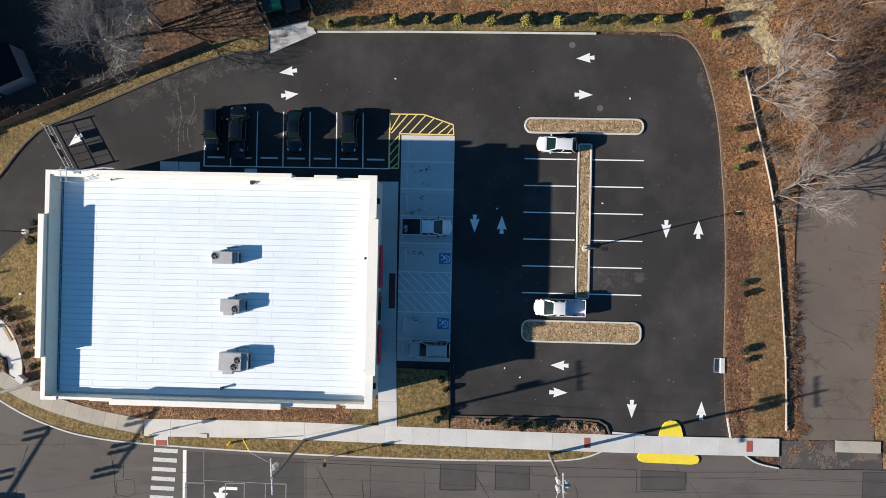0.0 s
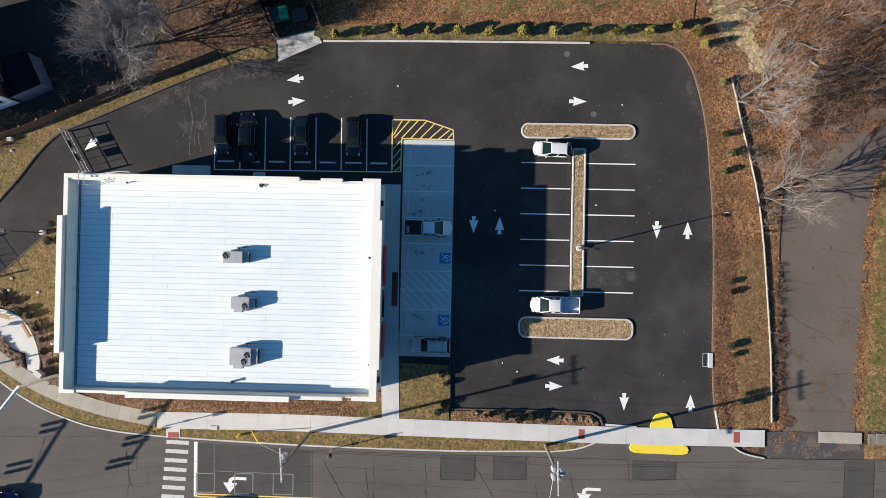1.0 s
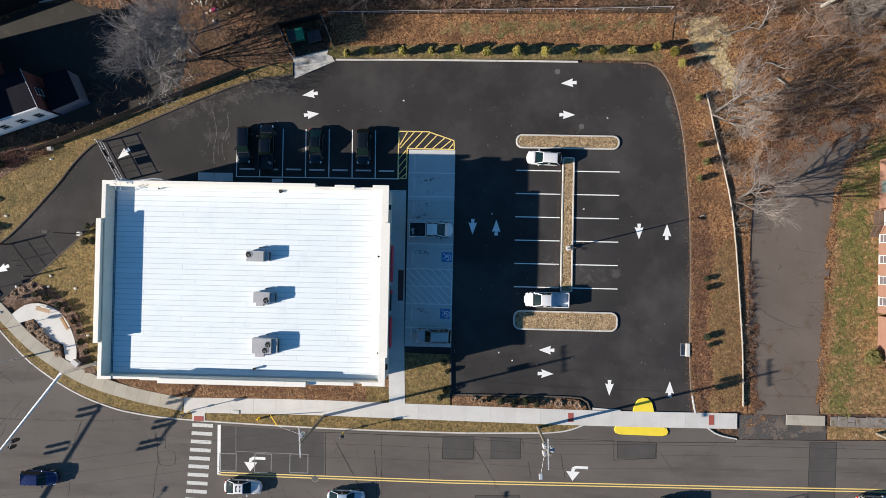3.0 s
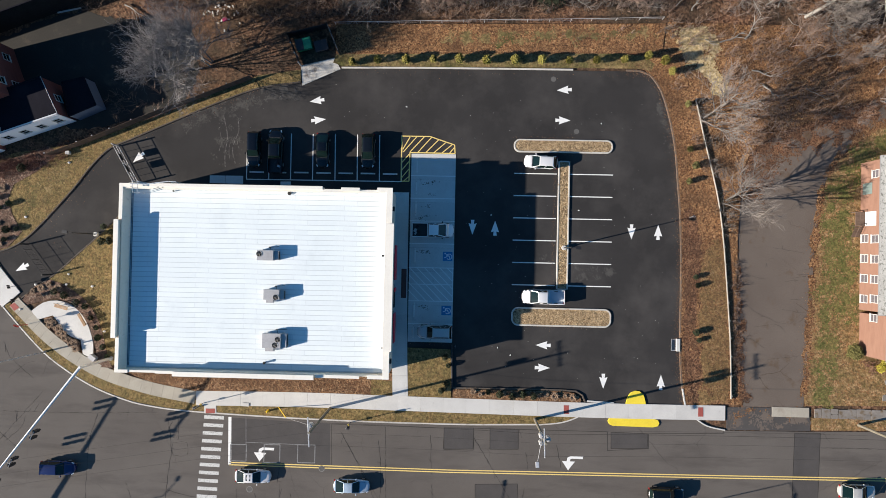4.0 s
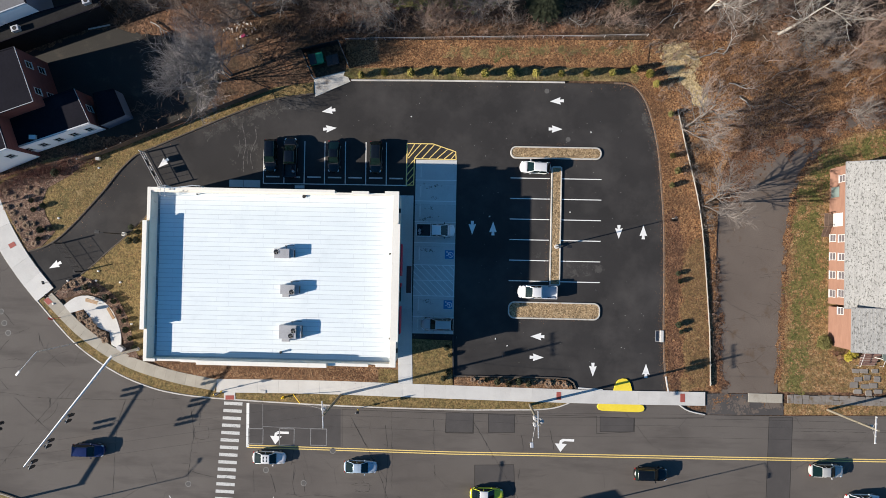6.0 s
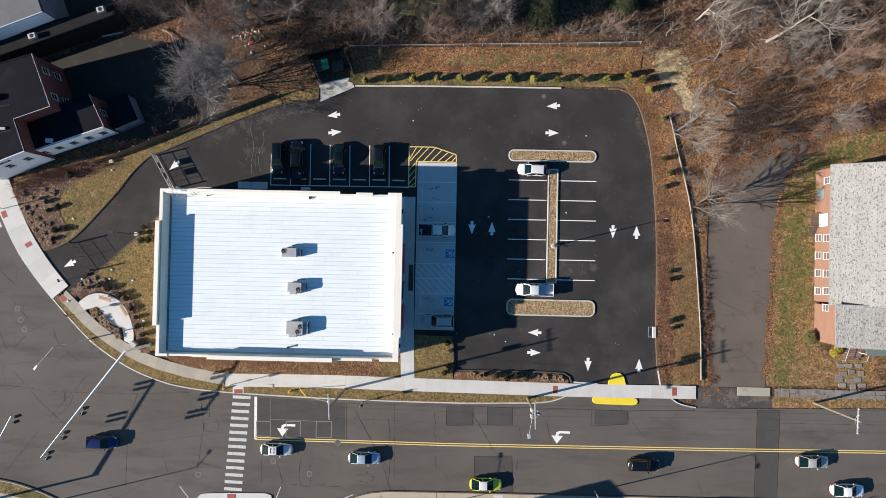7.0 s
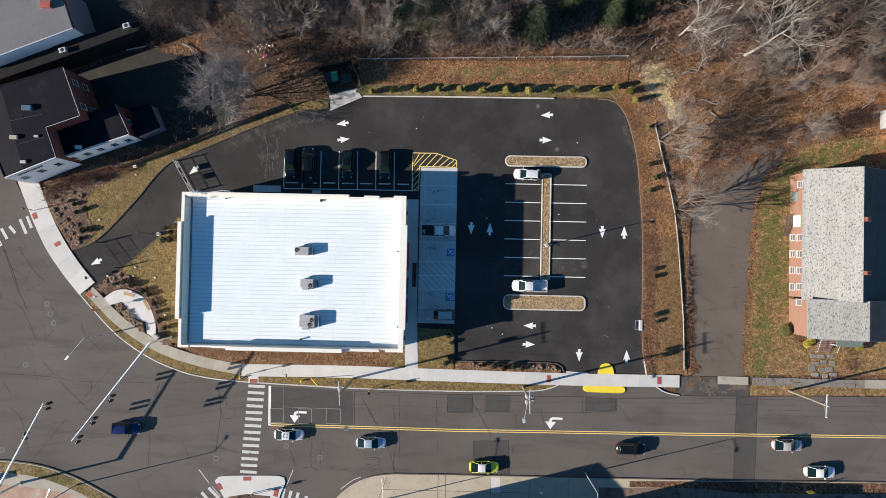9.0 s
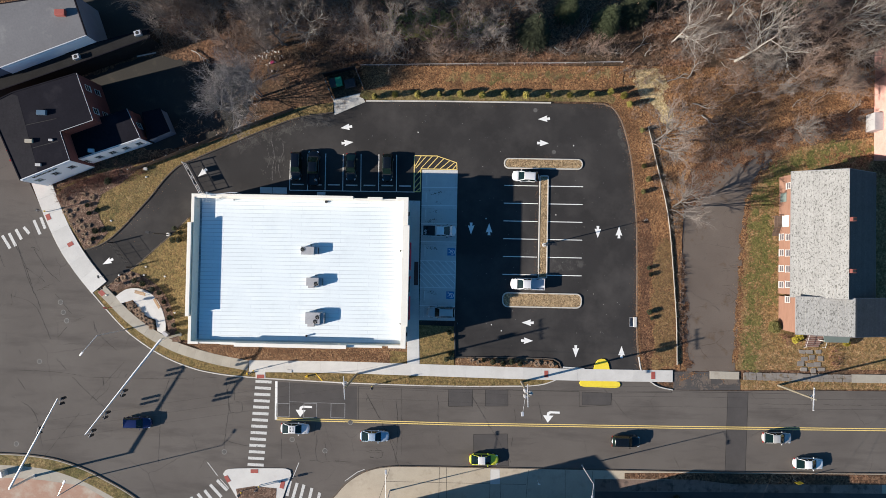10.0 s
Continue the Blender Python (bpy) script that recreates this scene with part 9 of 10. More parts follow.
NEAR_TREES = [(5, (35.70, 8.33), 10, 0.9), (5, (32.4, 19.6), -6, 0.95), (7, (-40.2, 24.9), 10, 0.95), (7, (-34.6, 26.6), 200, 0.95), (7, (-37.6, 28.6), 120, 0.7), (6, (-35.0, 26.0), 120, 0.45), (1, (-48.14, 37.77), 20, 0.9), (0, (-41.17, 35.88), 140, 0.9), (3, (-34.24, 34.50), 10, 0.75), (1, (-27.01, 40.50), 99, 0.95), (0, (-16.38, 34.54), 40, 0.85), (3, (-21.56, 38.11), 80, 0.8), (1, (-31.37, 37.98), 10, 0.75), (0, (-37.35, 40.87), 130, 0.9), (3, (-46.23, 40.26), 200, 0.9), (1, (-52.21, 41.67), 60, 0.85)]
WOOD_TREES = [(0, (3.82, 37.95), 250, 0.95), (2, (-2.92, 34.43), 90, 0.7), (1, (-9.88, 41.21), 300, 0.8), (0, (36.20, 37.39), 300, 0.95), (3, (40.50, 38.42), 45, 0.85), (2, (33.26, 41.25), 222, 0.9), (3, (55.81, 38.62), 15, 0.9), (1, (68.19, 38.78), 75, 0.9), (0, (71.07, 33.02), 140, 0.8), (2, (64.46, 29.06), 10, 0.7), (2, (22.27, 35.26), 70, 0.6), (6, (-31.31, 35.52), 70, 0.7), (6, (-25.47, 37.57), 250, 0.75), (0, (-35.79, 37.43), 20, 1.0), (1, (-29.49, 41.46), 200, 1.0), (0, (-22.62, 41.54), 170, 1.0)]
BACK_TREES = [(0, (-19.63, 39.61), 300, 0.9), (3, (-38.16, 33.95), 30, 0.7), (3, (-13.66, 35.27), 30, 0.75), (0, (7.65, 40.93), 30, 0.9), (6, (0.87, 39.87), 120, 0.6), (3, (-44.17, 37.32), 190, 0.9), (4, (-50.14, 38.73), 100, 0.9), (2, (-49.6, 40.6), 30, 0.85), (3, (-46.8, 39.0), 210, 0.85), (2, (-42.5, 39.8), 150, 0.8)]
for k, p, d, s in NEAR_TREES + WOOD_TREES + BACK_TREES:
    set_tree(k, p, d, s)
# conifers after the first are added to darken this stretch of woods
EVERGREENS = [(11.8, 37.3), (24.0, 39.5), (28.5, 41.5), (17.5, 41.5), (33.0, 44.5)]
r = random.Random(21)
for gx in range(29):
    for row in range(2):
        x, y = -54 + gx * 4.7 + r.uniform(-1.8, 1.8), 36.5 + row * 5.5 + r.uniform(-1.6, 1.6)
        if x < -36 and y < 40 or any(math.hypot(x - p[0], y - p[1]) < 5.0 for p in EVERGREENS):
            continue
        set_tree(r.choice((0, 1, 2, 3, 3, 4, 6)), (x, y), r.uniform(0, 360), r.uniform(0.65, 0.95))
for gx in range(8):
    x, y = 44 + gx * 4.2 + r.uniform(-1.5, 1.5), 31.5 + r.uniform(-2, 2.5)
    set_tree(r.choice((2, 3, 4)), (x, y), r.uniform(0, 360), r.uniform(0.5, 0.75))


def leaf_cloud(seed, count, rx, ry, rz, cz, size, shape=0.0):
    """Many small leaf sprays in an uneven egg-shaped crown; shape narrows it towards the top."""
    r = random.Random(seed)
    v, f = [], []
    for _ in range(count):
        a, b = r.uniform(0, 2 * math.pi), math.acos(r.uniform(-1, 1))
        q = r.uniform(0.55, 1.0) ** 0.6 * (0.85 + 0.3 * noise.noise(Vector((math.cos(a) * 2, math.sin(a) * 2, b * 2 + seed))))
        z = math.cos(b) * q
        k = 1 - shape * (z + 1) / 2
        c = Vector((math.cos(a) * math.sin(b) * q * rx * k, math.sin(a) * math.sin(b) * q * ry * k, cz + z * rz))
        u = Vector((r.uniform(-1, 1), r.uniform(-1, 1), r.uniform(-0.4, 1))).normalized()
        w = u.orthogonal().normalized()
        s = size * r.uniform(0.6, 1.4)
        i = len(v)
        v += [tuple(c - w * s * 0.4), tuple(c + w * s * 0.4), tuple(c + u * s), tuple(c + u * s * 0.5 + w.cross(u) * s * 0.4)]
        f += [(i, i + 1, i + 2), (i, i + 1, i + 3)]
    return v, f


def shrub(seed, label, category, mat, rx, rz, shape, count=420, size=0.12):
    t = thing("shrub", label, category)
    bm = bmesh.new()
    tube(bm, (0, 0, -0.1), (0, 0, rz), 0.04, 0.02, 6)
    part("stem", bm, BARK_BROWN, t)
    v, f = leaf_cloud(seed, count, rx, rx, rz, rz, size, shape)
    mesh_ob("foliage", v, f, mat, t)
    return t


def scatter(ob, spots, group, jitter=0.15, seed=1):
    r = random.Random(seed)
    ob["group"] = group
    for i, (x, y) in enumerate(spots):
        c = ob if i == 0 else copy_thing(ob, pose(0, 0, 0))
        s = r.uniform(1 - jitter, 1 + jitter)
        c.matrix_basis = pose(x, y, 0.1, 0, 0, r.uniform(0, 360)) @ Matrix.Diagonal((s, s, s * r.uniform(0.95, 1.1), 1))


scatter(shrub(31, "young yellow-green arborvitae in a row along the lot", "shrub", SHRUB_GREEN, 0.72, 0.9, 0.4, 600, 0.19), [(-15.04, 26.62), (-11.53, 26.97), (-7.64, 27.02), (-3.94, 27.13), (-0.35, 27.18), (3.35, 27.04), (7.22, 27.15), (10.80, 27.20), (14.57, 27.26), (18.24, 27.31), (22.00, 27.46), (25.17, 28.00), (27.39, 27.35), (28.37, 25.91)], "arborvitae row")
scatter(shrub(36, "small dull green shrub on the leafy bank", "shrub", SHRUB_DULL, 0.6, 0.6, 0.3, 420, 0.16), [(30.64, 21.58), (31.01, 15.49), (31.81, 13.28), (30.98, 11.14)], "bank shrubs")
scatter(shrub(32, "small dark evergreen shrub in the mulch bed", "shrub", NEEDLES, 0.55, 0.45, 0.3, 380, 0.13), [(32.11, -1.75), (32.41, -2.89), (32.30, -9.22), (32.70, -10.27), (6.01, -18.24), (7.75, -18.49), (9.18, -18.17), (10.62, -18.42), (4.47, -17.99), (-64.35, 7.10), (-64.02, 5.73), (-62.55, 6.35), (-62.74, 2.72), (-61.36, 2.84), (-63.09, 1.34), (-55.77, -5.74), (-54.28, -6.19), (-52.58, -7.13), (-51.39, -7.69), (-50.56, -9.23), (-49.74, -10.58), (-49.40, -11.93), (-48.68, -13.18), (-48.05, -14.62), (-0.99, -14.55), (-1.14, -16.96), (-1.50, -13.41), (-1.89, -17.94)] + [(-49.05, 3.39), (-47.97, 2.69), (-49.24, 1.38), (-48.18, 1.40)], "evergreen shrubs", 0.25)
scatter(shrub(33, "round green shrub beside the brick house", "shrub", SHRUB_DULL, 1.45, 1.0, 0.1, 2600, 0.15), [(53.04, -11.27)], "house shrubs")
scatter(shrub(34, "bright yellow shrub beside the porch", "shrub", SHRUB_YELLOW, 0.8, 0.6, 0.1, 900, 0.13), [(56.65, -13.38), (65.15, -13.67), (57.31, -12.79)], "yellow shrubs")
scatter(shrub(35, "dense blue-green conifer on the lawn bank", "shrub", NEEDLES, 0.9, 0.7, 0.3, 700, 0.16), [(-60.72, 11.28), (37.17, -40.34)], "bank conifers")


def tuft(seed):
    t = thing("dry_grass_tuft", "tuft of dry tan ornamental grass in the bed", "plant")
    r = random.Random(seed)
    v, f = [], []
    for _ in range(90):
        a, q = r.uniform(0, 6.28), r.uniform(0.15, 0.56)
        b = Vector((r.uniform(-0.08, 0.08), r.uniform(-0.08, 0.08), 0))
        tip = Vector((math.cos(a) * q, math.sin(a) * q, r.uniform(0.12, 0.34)))
        w = Vector((-math.sin(a), math.cos(a), 0)) * 0.03
        i = len(v)
        m = b.lerp(tip, 0.55) + Vector((0, 0, 0.12))
        v += [tuple(b - w), tuple(b + w), tuple(m + w * 1.5), tuple(m - w * 1.5), tuple(tip)]
        f += [(i, i + 1, i + 2, i + 3), (i + 3, i + 2, i + 4)]
    mesh_ob("foliage", v, f, DRY_GRASS, t)
    return t


spots = [(-56.83, -9.85), (-56.25, -9.64), (-56.33, -10.33), (-55.75, -10.02), (-55.62, -10.80), (-55.03, -10.79), (-55.01, -11.47), (-54.32, -11.55), (-54.21, -12.13), (-53.51, -12.41), (-53.40, -12.99), (-52.81, -12.78), (-52.60, -13.55), (-68.18, 5.95), (-67.26, 5.18), (-66.51, 6.27), (-67.12, 3.71), (-65.95, 4.32), (-65.13, 3.36), (-66.29, 2.55), (-64.89, 2.09), (-64.15, 3.57), (-65.36, 1.10), (-63.86, 0.64), (-67.04, 7.64), (-68.45, 8.20), (-63.61, 8.48), (-65.10, 8.95), (-58.92, -5.80), (-57.76, -5.29), (-56.69, -4.78), (-55.30, -5.24), (-53.60, -5.99)]
spots += [(12.35, -18.19), (13.50, -18.36), (14.94, -18.32), (15.90, -18.49), (2.45, -18.03), (3.42, -18.39)]
scatter(tuft(41), spots, "dry grass tufts", 0.35, 4)


def evergreen(seed, h, rad):
    t = thing("evergreen_tree", "dark green conifer standing among bare trees", "tree")
    bm = bmesh.new()
    tube(bm, (0, 0, -0.2), (0, 0, h), 0.2, 0.03, 8)
    part("trunk", bm, BARK_BROWN, t)
    r = random.Random(seed)
    v, f = [], []
    for _ in range(5200):
        z = h * (0.08 + 0.9 * (1 - math.sqrt(r.random())))
        q = rad * (1 - z / h) ** 0.8 * r.uniform(0.35, 1.0) * (0.8 + 0.35 * noise.noise(Vector((z, seed, 0))))
        a = r.uniform(0, 6.28)
        a = round(a * 2.2 + z * 1.7) / 2.2 + r.uniform(-0.16, 0.16)
        c = Vector((math.cos(a) * q, math.sin(a) * q, z - q * 0.25))
        o = Vector((math.cos(a + r.uniform(-0.7, 0.7)), math.sin(a + r.uniform(-0.7, 0.7)), r.uniform(-0.4, 0.25)))
        w = Vector((-o.y, o.x, r.uniform(-0.3, 0.3))) * 0.09
        i = len(v)
        v += [tuple(c - w), tuple(c + w), tuple(c + o * r.uniform(0.25, 0.5))]
        f += [(i, i + 1, i + 2)]
    mesh_ob("crown", v, f, NEEDLES, t)
    return t


EV = evergreen(51, 9.0, 3.2)
EV.matrix_basis = pose(*EVERGREENS[0], 0) @ Matrix.Diagonal((1.2, 1.2, 1.15, 1))
for p, size, d in ((EVERGREENS[1], 1.0, 50), (EVERGREENS[2], 1.1, 100), (EVERGREENS[3], 0.9, 170), (EVERGREENS[4], 1.0, 220), ((55.30, 42.31), 0.7, 80), ((-12.84, 44.0), 0.7, 30)):
    c = copy_thing(EV, pose(*p, 0, 0, 0, d))
    c.scale = (size, size, size)


def thicket(name, label, polys, density, seed, h, mat):
    """Low leafless brush: bundles of crooked stems."""
    r = random.Random(seed)
    v, f = [], []
    for (x0, y0), (x1, y1), keep in polys:
        L, w = math.dist((x0, y0), (x1, y1)), keep
        d = Vector((x1 - x0, y1 - y0)).normalized()
        nrm = Vector((-d.y, d.x))
        for _ in range(int(L * 2 * w * density)):
            c = Vector((x0, y0)) + d * r.uniform(0, L) + nrm * r.gauss(0, w * 0.5)
            if noise.noise(Vector((c.x * 0.25, c.y * 0.25, seed))) < -0.12:
                continue
            hh = h * r.uniform(0.5, 1.3)
            for _ in range(7):
                p = Vector((c.x, c.y, 0))
                e = Vector((r.uniform(-0.8, 0.8), r.uniform(-0.8, 0.8), 1)).normalized()
                q = p + e * hh * 0.6
                e2 = (e + Vector((r.uniform(-0.7, 0.7), r.uniform(-0.7, 0.7), r.uniform(-0.2, 0.4)))).normalized()
                s = q + e2 * hh * 0.6
                limb(v, f, [p, q, s], [0.018, 0.013, 0.008], 3)
    ob = mesh_ob(name, v, f, mat, None)
    tagged(ob, label, "undergrowth", kind="stuff")


thicket("undergrowth", "tangled leafless brown undergrowth along the woods", [((-54.02, 35.71), (-25.47, 37.57), 4.5), ((-25.38, 34.13), (28.05, 35.14), 2.0), ((-21.56, 38.11), (71.79, 40.28), 6.0), ((28.09, 32.42), (71.82, 33.99), 6.0), ((36.86, 22.35), (71.11, 26.26), 5.0), ((37.90, 16.09), (48.34, 22.05), 3.5), ((-48.62, 19.53), (-35.95, 24.64), 2.5)], 0.75, 3, 1.5, BARK_BROWN)
thicket("brush", "grey leafless brush along the low wall", [((32.26, 22.28), (37.10, 3.54), 1.2), ((27.13, 31.92), (32.04, 24.70), 1.4)], 1.6, 5, 1.3, BARK)
thicket("brush_bank", "pinkish-brown leafless brush on the leafy bank", [((35.38, 26.21), (49.21, 29.80), 4.0), ((36.89, 20.42), (47.37, 23.49), 3.0), ((28.21, 24.16), (34.90, 11.21), 1.3), ((-33.14, 33.49), (-25.30, 31.69), 1.6)], 1.1, 12, 1.7, BARK_BROWN)
thicket("fence_brush", "grey leafless brush behind the wire fence", [((-17.0, 34.2), (12.0, 35.0), 1.0), ((14.0, 34.8), (27.0, 35.2), 0.7)], 2.6, 23, 1.5, TWIGS)
thicket("dry_brush", "tan dry brush on the leafy bank", [((-33.2, 30.2), (-30.4, 27.6), 1.5), ((-34.5, 33.0), (-27.5, 33.6), 1.0)], 3.5, 19, 0.9, DRY_GRASS)
thicket("dead_brush", "low brown dead brush in the strip beyond the low wall", [((37.36, 5.47), (37.94, -17.99), 0.55)], 7.0, 15, 0.45, BARK_BROWN)
RED_TWIGS = surface("reddish_twigs", (0.15, 0.07, 0.05), (0.3, 0.16, 0.115), 0.95, 7, 0.9, 0.5, 0.3, 0.02)
thicket("shrub_bed", "tangled dry reddish shrubs in the bed", [((-70.06, 8.86), (-58.80, 12.98), 2.2), ((-67.13, 10.38), (-54.77, 13.84), 1.5), ((62.91, -16.95), (65.73, -15.17), 1.6), ((54.85, -12.37), (56.28, -14.24), 0.8)], 3.5, 8, 0.9, RED_TWIGS)


def loose_leaves():
    """Blown leaves along the kerbs and over the beds."""
    r = random.Random(77)
    v, f = [], []
    lines = [(offset(LOT_EAST, 0.6), 0.6, 90), (offset(LOT_EAST, -0.15), 0.24, 40), (smooth_line([(-16.38, 25.33), (23.38, 25.54)]), 0.2, 5), (smooth_line([(-44.0, -16.6), (-31.95, -17.4), (-10.58, -17.84)]), 0.5, 110), (smooth_line([(37.60, 1.63), (38.26, -13.69), (38.90, -18.92)]), 0.6, 20), (smooth_line([(47.23, -17.30), (47.73, -2.01), (48.93, 10.49)]), 0.5, 45), (smooth_line([(38.79, -17.50), (37.74, -2.21), (37.07, 5.47)]), 0.45, 45), (smooth_line([(-68.06, 8.40), (-64.18, 10.93), (-58.30, 12.99)]), 1.2, 60), (smooth_line([(-67.41, 3.51), (-63.90, 2.11)]), 1.3, 12), (smooth_line([(-16.47, 29.83), (3.96, 30.32), (27.15, 30.65)]), 1.8, 45), (smooth_line([(49.22, -17.26), (49.61, -9.62), (50.30, -1.96), (51.36, 5.73)]), 1.6, 70)]
    lines += [(smooth_line([(50.64, -17.23), (56.31, -17.57), (69.51, -17.75)]), 0.9, 55), (smooth_line([(48.78, -21.08), (71.41, -20.93)]), 0.4, 25), (smooth_line([(-60.00, 3.65), (-56.20, 8.62), (-53.34, 12.10)]), 1.7, 60), (smooth_line([(-49.81, -7.86), (-48.48, -2.96), (-47.60, 0.96)]), 1.5, 60), (smooth_line([(-60.59, -9.54), (-54.53, -14.76), (-46.55, -19.14), (-35.76, -20.83), (-10.51, -21.21), (8.76, -21.34)]), 0.25, 4), (smooth_line([(-3.92, -12.69), (-3.62, -17.98)]), 1.2, 60), (smooth_line([(30.02, -37.59), (71.50, -36.79)]), 0.5, 45), (smooth_line([(36.60, -17.55), (36.07, -6.08), (35.19, 3.51)]), 0.8, 130), (smooth_line([(34.70, -17.59), (34.17, -6.12), (33.28, 3.47)]), 0.8, 110)]
    lines += [(smooth_line([(-55.27, 10.59), (-47.53, 16.12), (-38.77, 19.69), (-29.05, 23.28)]), 0.7, 30), (LOT_NORTHWEST, 0.5, 5), (smooth_line([(40.76, 16.62), (46.46, 19.32), (55.96, 21.98), (69.23, 24.79)]), 1.3, 60), ([(12.98, 13.17), (12.91, 4.32), (12.82, -3.69)], 0.12, 24), ([(7.41, 16.68), (11.88, 16.81), (15.70, 16.80)], 0.2, 14), ([(9.37, 14.65), (15.75, 14.69), (20.50, 14.83)], 0.2, 12), ([(9.24, -9.16), (14.97, -9.07), (19.40, -8.89)], 0.2, 10), ([(15.14, 13.20), (15.13, 4.37), (15.11, -3.63)], 0.12, 8), ([(12.37, -6.45), (17.45, -6.39)], 0.15, 14)]
    for line, w, per in lines:
        for a, b in zip(line, line[1:]):
            for _ in range(int(math.dist(a, b) * per)):
                t = r.random()
                x, y = a[0] + (b[0] - a[0]) * t + r.gauss(0, w), a[1] + (b[1] - a[1]) * t + r.gauss(0, w)
                q, s = r.uniform(0, 6.28), r.uniform(0.02, 0.045) * (1.5 if w > 0.26 else 1)
                low = w < 0.26 or within(LOT, x, y) or within(ROAD, x, y) or within(DRIVE, x, y)
                z, lift = (r.uniform(0.016, 0.024), 0.008) if low else (r.uniform(0.045, 0.055), 0.02) if x > 45.86 else (r.uniform(0.14, 0.165), 0.04)
                i = len(v)
                v += [(x + s * math.cos(q + k * 1.57) * (1 if k % 2 else 0.6), y + s * math.sin(q + k * 1.57) * (1 if k % 2 else 0.6), z + r.uniform(-lift, lift)) for k in range(4)]
                f.append((i, i + 1, i + 2, i + 3))
    m, nt, n, p = nodes_of("dry_leaf")
    g = n.new("ShaderNodeNewGeometry")
    rp = ramp_node(n, [(0.0, (0.06, 0.028, 0.015)), (0.45, (0.15, 0.065, 0.03)), (0.85, (0.26, 0.13, 0.06)), (1.0, (0.42, 0.3, 0.18))])
    nt.links.new(g.outputs["Random Per Island"], rp.inputs[0])
    nt.links.new(rp.outputs[0], p.inputs["Base Color"])
    p.inputs["Roughness"].default_value = 0.9
    tagged(mesh_ob("fallen_leaves", v, f, m, None), "scattered dry orange leaves on beds and kerbs", "leaves", kind="stuff")


loose_leaves()


def grit():
    """Pale specks and crumbs blown over the lot and the street."""
    r = random.Random(91)
    v, f = [], []
    for _ in range(240):
        x, y = r.uniform(-40, 32), r.uniform(-16, 24)
        if EX0 - 1 < x < EX1 + 9 and EY0 - 1 < y < EY1 + 7:
            continue
        s, q, i = r.uniform(0.02, 0.055), r.uniform(0, 6.28), len(v)
        v += [(x + s * math.cos(q + k * 2.1), y + s * math.sin(q + k * 2.1), 0.006) for k in range(3)] + [(x, y, 0.03)]
        f += [(i, i + 1, i + 3), (i + 1, i + 2, i + 3), (i + 2, i, i + 3)]
    tagged(mesh_ob("grit", v, f, CONCRETE, None), "pale crumbs scattered on the asphalt", "grit", kind="stuff")


grit()
RUBBLE = (-33.36, 33.36)
r = random.Random(64)
for _ in range(26):
    px, py = RUBBLE
    px, py = px + r.gauss(0, 1.3), py + r.gauss(0, 0.8)
    bm = bmesh.new()
    box(bm, -r.uniform(0.1, 0.3), r.uniform(0.08, 0.25), -r.uniform(0.06, 0.14), 0.1, 0.02, r.uniform(0.08, 0.22), 0.03, pose(px, py, 0.02, r.uniform(-12, 12), r.uniform(-12, 12), r.uniform(0, 180)))
    tagged(part("rubble_piece", bm, r.choice((CONCRETE_OLD, CONCRETE, WHITE_PAINT, WHITE_PAINT, KERB))), "pale piece of dumped rubble among the leaves", "rubble", "rubble heap")


bm = bmesh.new()
box(bm, -0.35, 0.3, -0.22, 0.2, 0.02, 0.3, 0.06, pose(RUBBLE[0] + 0.4, RUBBLE[1] - 0.9, 0.02, 0, 0, 25))
tagged(part("plastic_bag", bm, plain("magenta_plastic", (0.5, 0.04, 0.16), 0.5)), "crumpled magenta plastic bag on the rubble", "bag")


def fallen_branch(x, y, deg, L, r0):
    b = thing("fallen_branch", "pale fallen branch on the leaf litter", "branch", pose(x, y, 0.12, 0, 0, deg), "fallen branches")
    r = random.Random(int(x * 31 + y * 17))
    v, f = [], []
    pts = [Vector((L * k / 5, r.uniform(-0.15, 0.15) * L * 0.3, 0.05 + r.uniform(0, 0.12))) for k in range(6)]
    limb(v, f, pts, [r0 * (1 - 0.13 * k) for k in range(6)], 5)
    mesh_ob("stem", v, f, BARK_PALE, b)
    v, f = [], []
    for k in (2, 3, 4):
        s = r.choice((-1, 1))
        limb(v, f, [pts[k], pts[k] + Vector((0.18 * L, s * 0.12 * L, 0.2)), pts[k] + Vector((0.3 * L, s * 0.25 * L, 0.25))], [r0 * 0.5, r0 * 0.35, r0 * 0.2], 4)
    mesh_ob("twig", v, f, BARK_PALE, b)


r = random.Random(5)
for x, y in [(34.85, 30.08), (38.20, 30.62), (40.67, 24.35), (45.42, 27.33), (49.23, 28.35), (42.53, 28.74), (39.21, 26.27), (46.41, 23.96), (51.17, 25.00), (55.92, 26.03), (37.19, 34.97), (42.46, 35.05), (47.23, 36.57), (19.34, 37.17), (25.17, 34.81), (15.50, 35.66), (-11.74, 36.76), (-5.94, 39.29), (45.34, 34.11), (43.92, 33.41), (59.72, 27.06), (65.43, 25.21), (32.92, 30.54), (30.95, 34.40), (29.02, 34.86), (53.98, 29.87), (-47.05, 34.32)]:
    fallen_branch(x, y, r.uniform(-40, 60), r.uniform(1.5, 4.5), r.uniform(0.04, 0.13))
for gx in range(8):
    x, y = 50 + gx * 3.2 + r.uniform(-1.2, 1.2), 27.5 + r.uniform(0, 4)
    set_tree(r.choice((2, 3, 4, 4, 0)), (x, y), r.uniform(0, 360), r.uniform(0.35, 0.6))

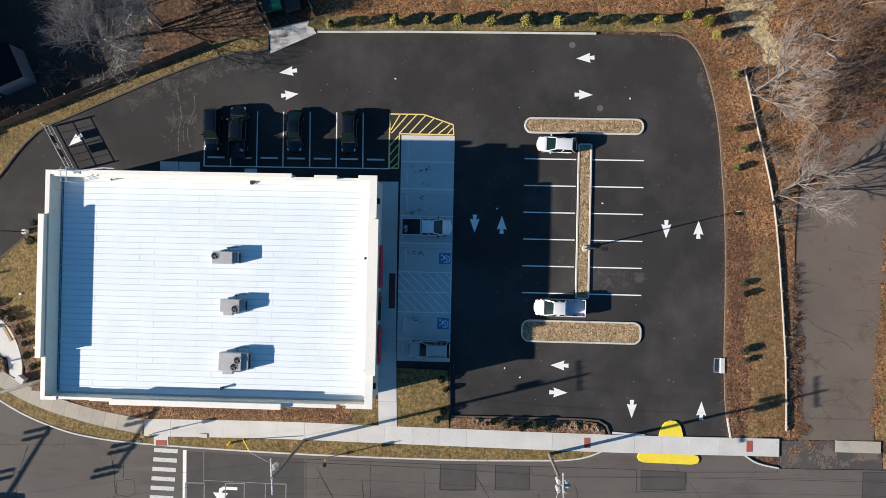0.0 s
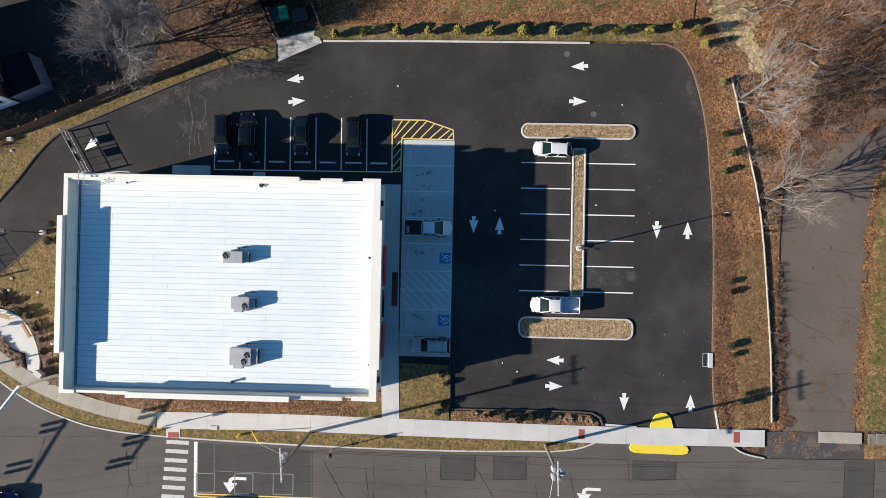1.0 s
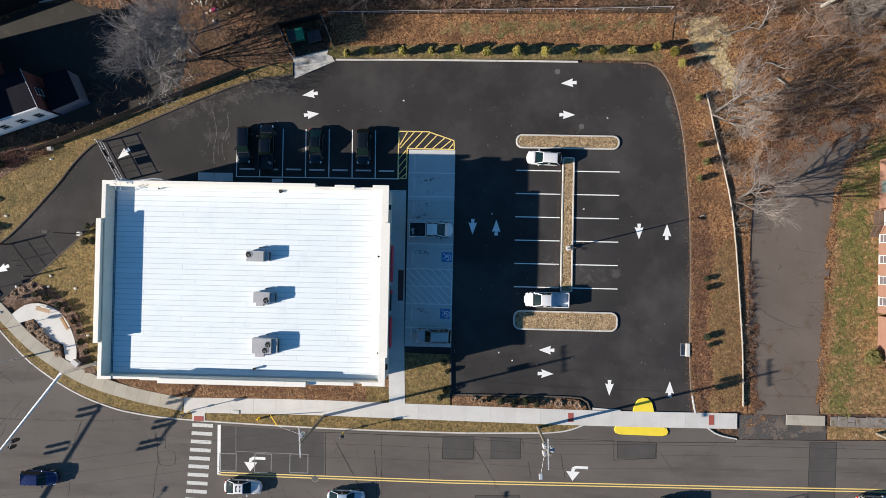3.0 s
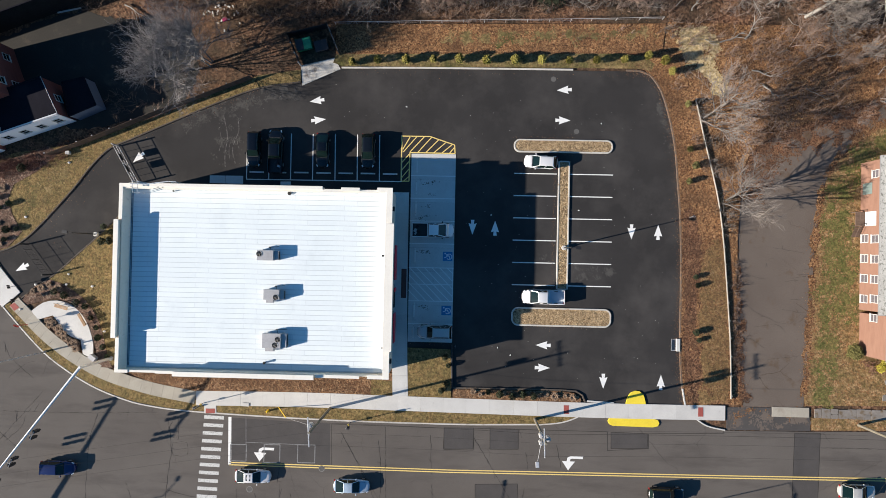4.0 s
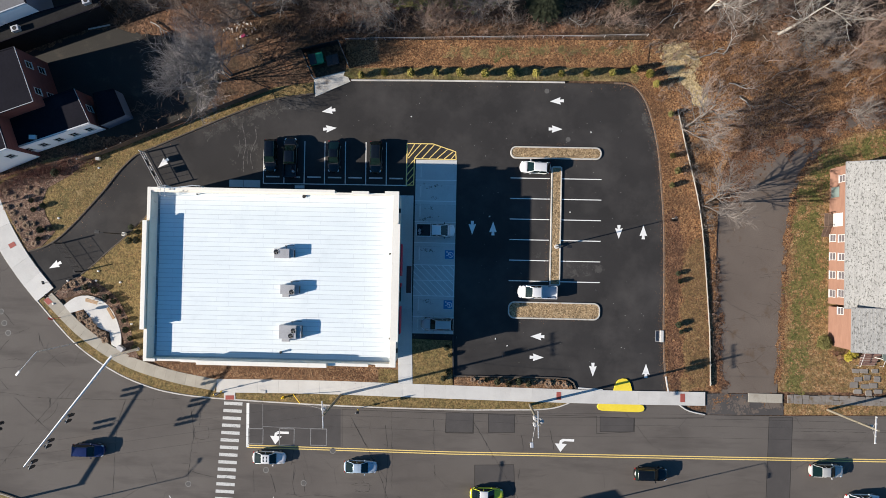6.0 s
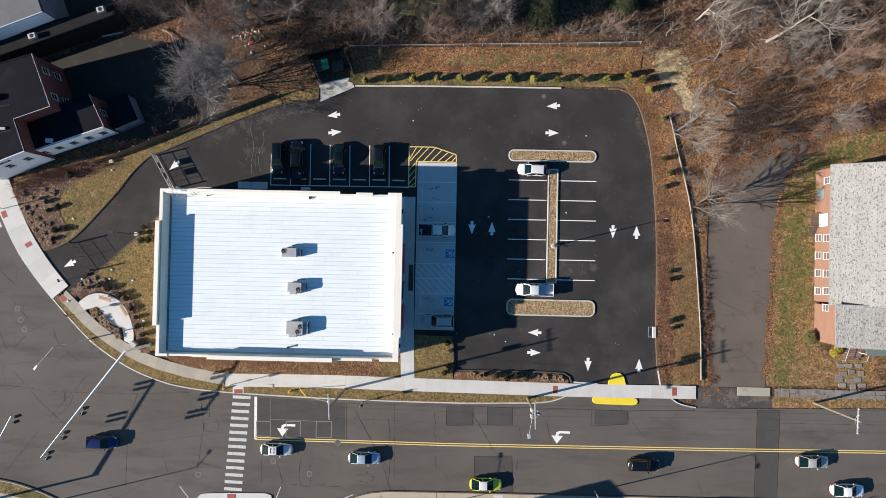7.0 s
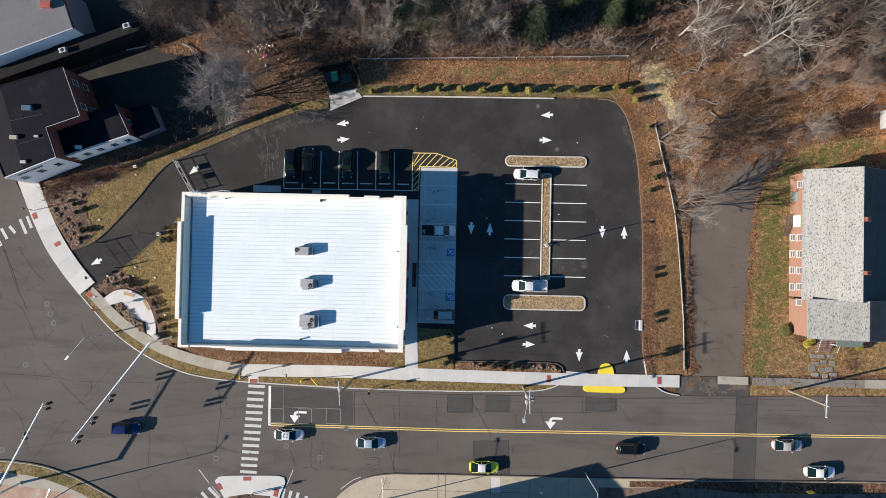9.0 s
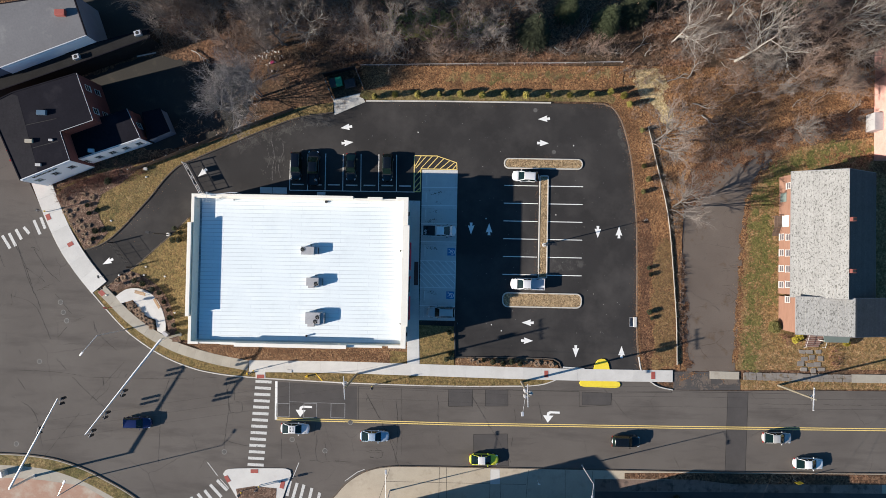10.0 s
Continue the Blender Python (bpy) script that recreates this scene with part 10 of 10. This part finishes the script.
# ---- footpaths, slab by slab ----
STONE_DARK = surface("sunken_flagstone", (0.14, 0.125, 0.11), (0.27, 0.245, 0.22), 0.9, 6, 0.7, 0.5, 0.4, 0.01, stain=(0.14, 0.1, 0.06), stain_at=(0.52, 0.66), stain_scale=1.2, vary=0.1)
SLAB_DIRTY = surface("dirty_red_slab", (0.13, 0.088, 0.07), (0.25, 0.18, 0.145), 0.9, 6, 0.5, 0.5, 0.3, 0.006, stain=(0.06, 0.045, 0.038), stain_at=(0.5, 0.68), stain_scale=0.7, vary=0.15)
slabs("pavement_west", [(-72.92, 11.46), (-70.13, 4.93), (-68.02, 0.86), (-65.22, -3.29), (-62.04, -7.04)], 3.3, 3.0, CONCRETE, "pale concrete footpath curving round the corner")
slabs("pavement_corner", [(-61.64, -7.32), (-56.06, -12.56), (-49.57, -16.49), (-42.65, -18.66), (-35.78, -19.91)], 1.75, 1.5, CONCRETE_OLD, "weathered concrete footpath with joints")
slabs("pavement_main", [(-35.68, -19.96), (-20.22, -19.80), (-7.16, -19.93), (17.36, -20.14), (36.44, -20.03)], 2.0, 3.0, CONCRETE, "bright new concrete footpath along the street")
slabs("pavement_store", [(-7.95, 8.94), (-7.92, -1.28), (-7.78, -10.32), (-7.49, -19.15)], 2.1, 2.6, CONCRETE_PAD, "concrete walk along the storefront")
slabs("pavement_far", [(23.57, -38.62), (71.51, -37.83)], 2.0, 2.4, SLAB_DIRTY, "stained tan footpath slabs across the street", 0.155)
old_path = tagged(part("pavement_old", bmesh.new(), STONE_DARK), "cracked grey flagstones of the old footpath", "footpath", kind="structure")
pr = random.Random(14)
px = 48.4
while px < 66.2:
    w = pr.uniform(0.75, 1.5)
    if pr.random() < 0.45:
        for dy in (0.32, -0.34):
            flag("paving_slab", px + w / 2, -19.74 + dy, w * 0.52, 0.33, int(px * 100) + int(dy * 10), 0.07, STONE_DARK).parent = old_path
    else:
        flag("paving_slab", px + w / 2, -19.74, w * 0.54, 0.66, int(px * 100), 0.07, STONE_DARK).parent = old_path
    px += w + 0.04
slabs("pavement_end", [(66.42, -19.72), (78.90, -19.62)], 1.4, 2.4, CONCRETE_OLD, "tan concrete end of the old footpath", 0.08)
slabs("pavement_drive", [(42.70, -19.69), (47.63, -19.68)], 1.3, 2.6, CONCRETE_OLD, "old pinkish concrete crossing", 0.07)
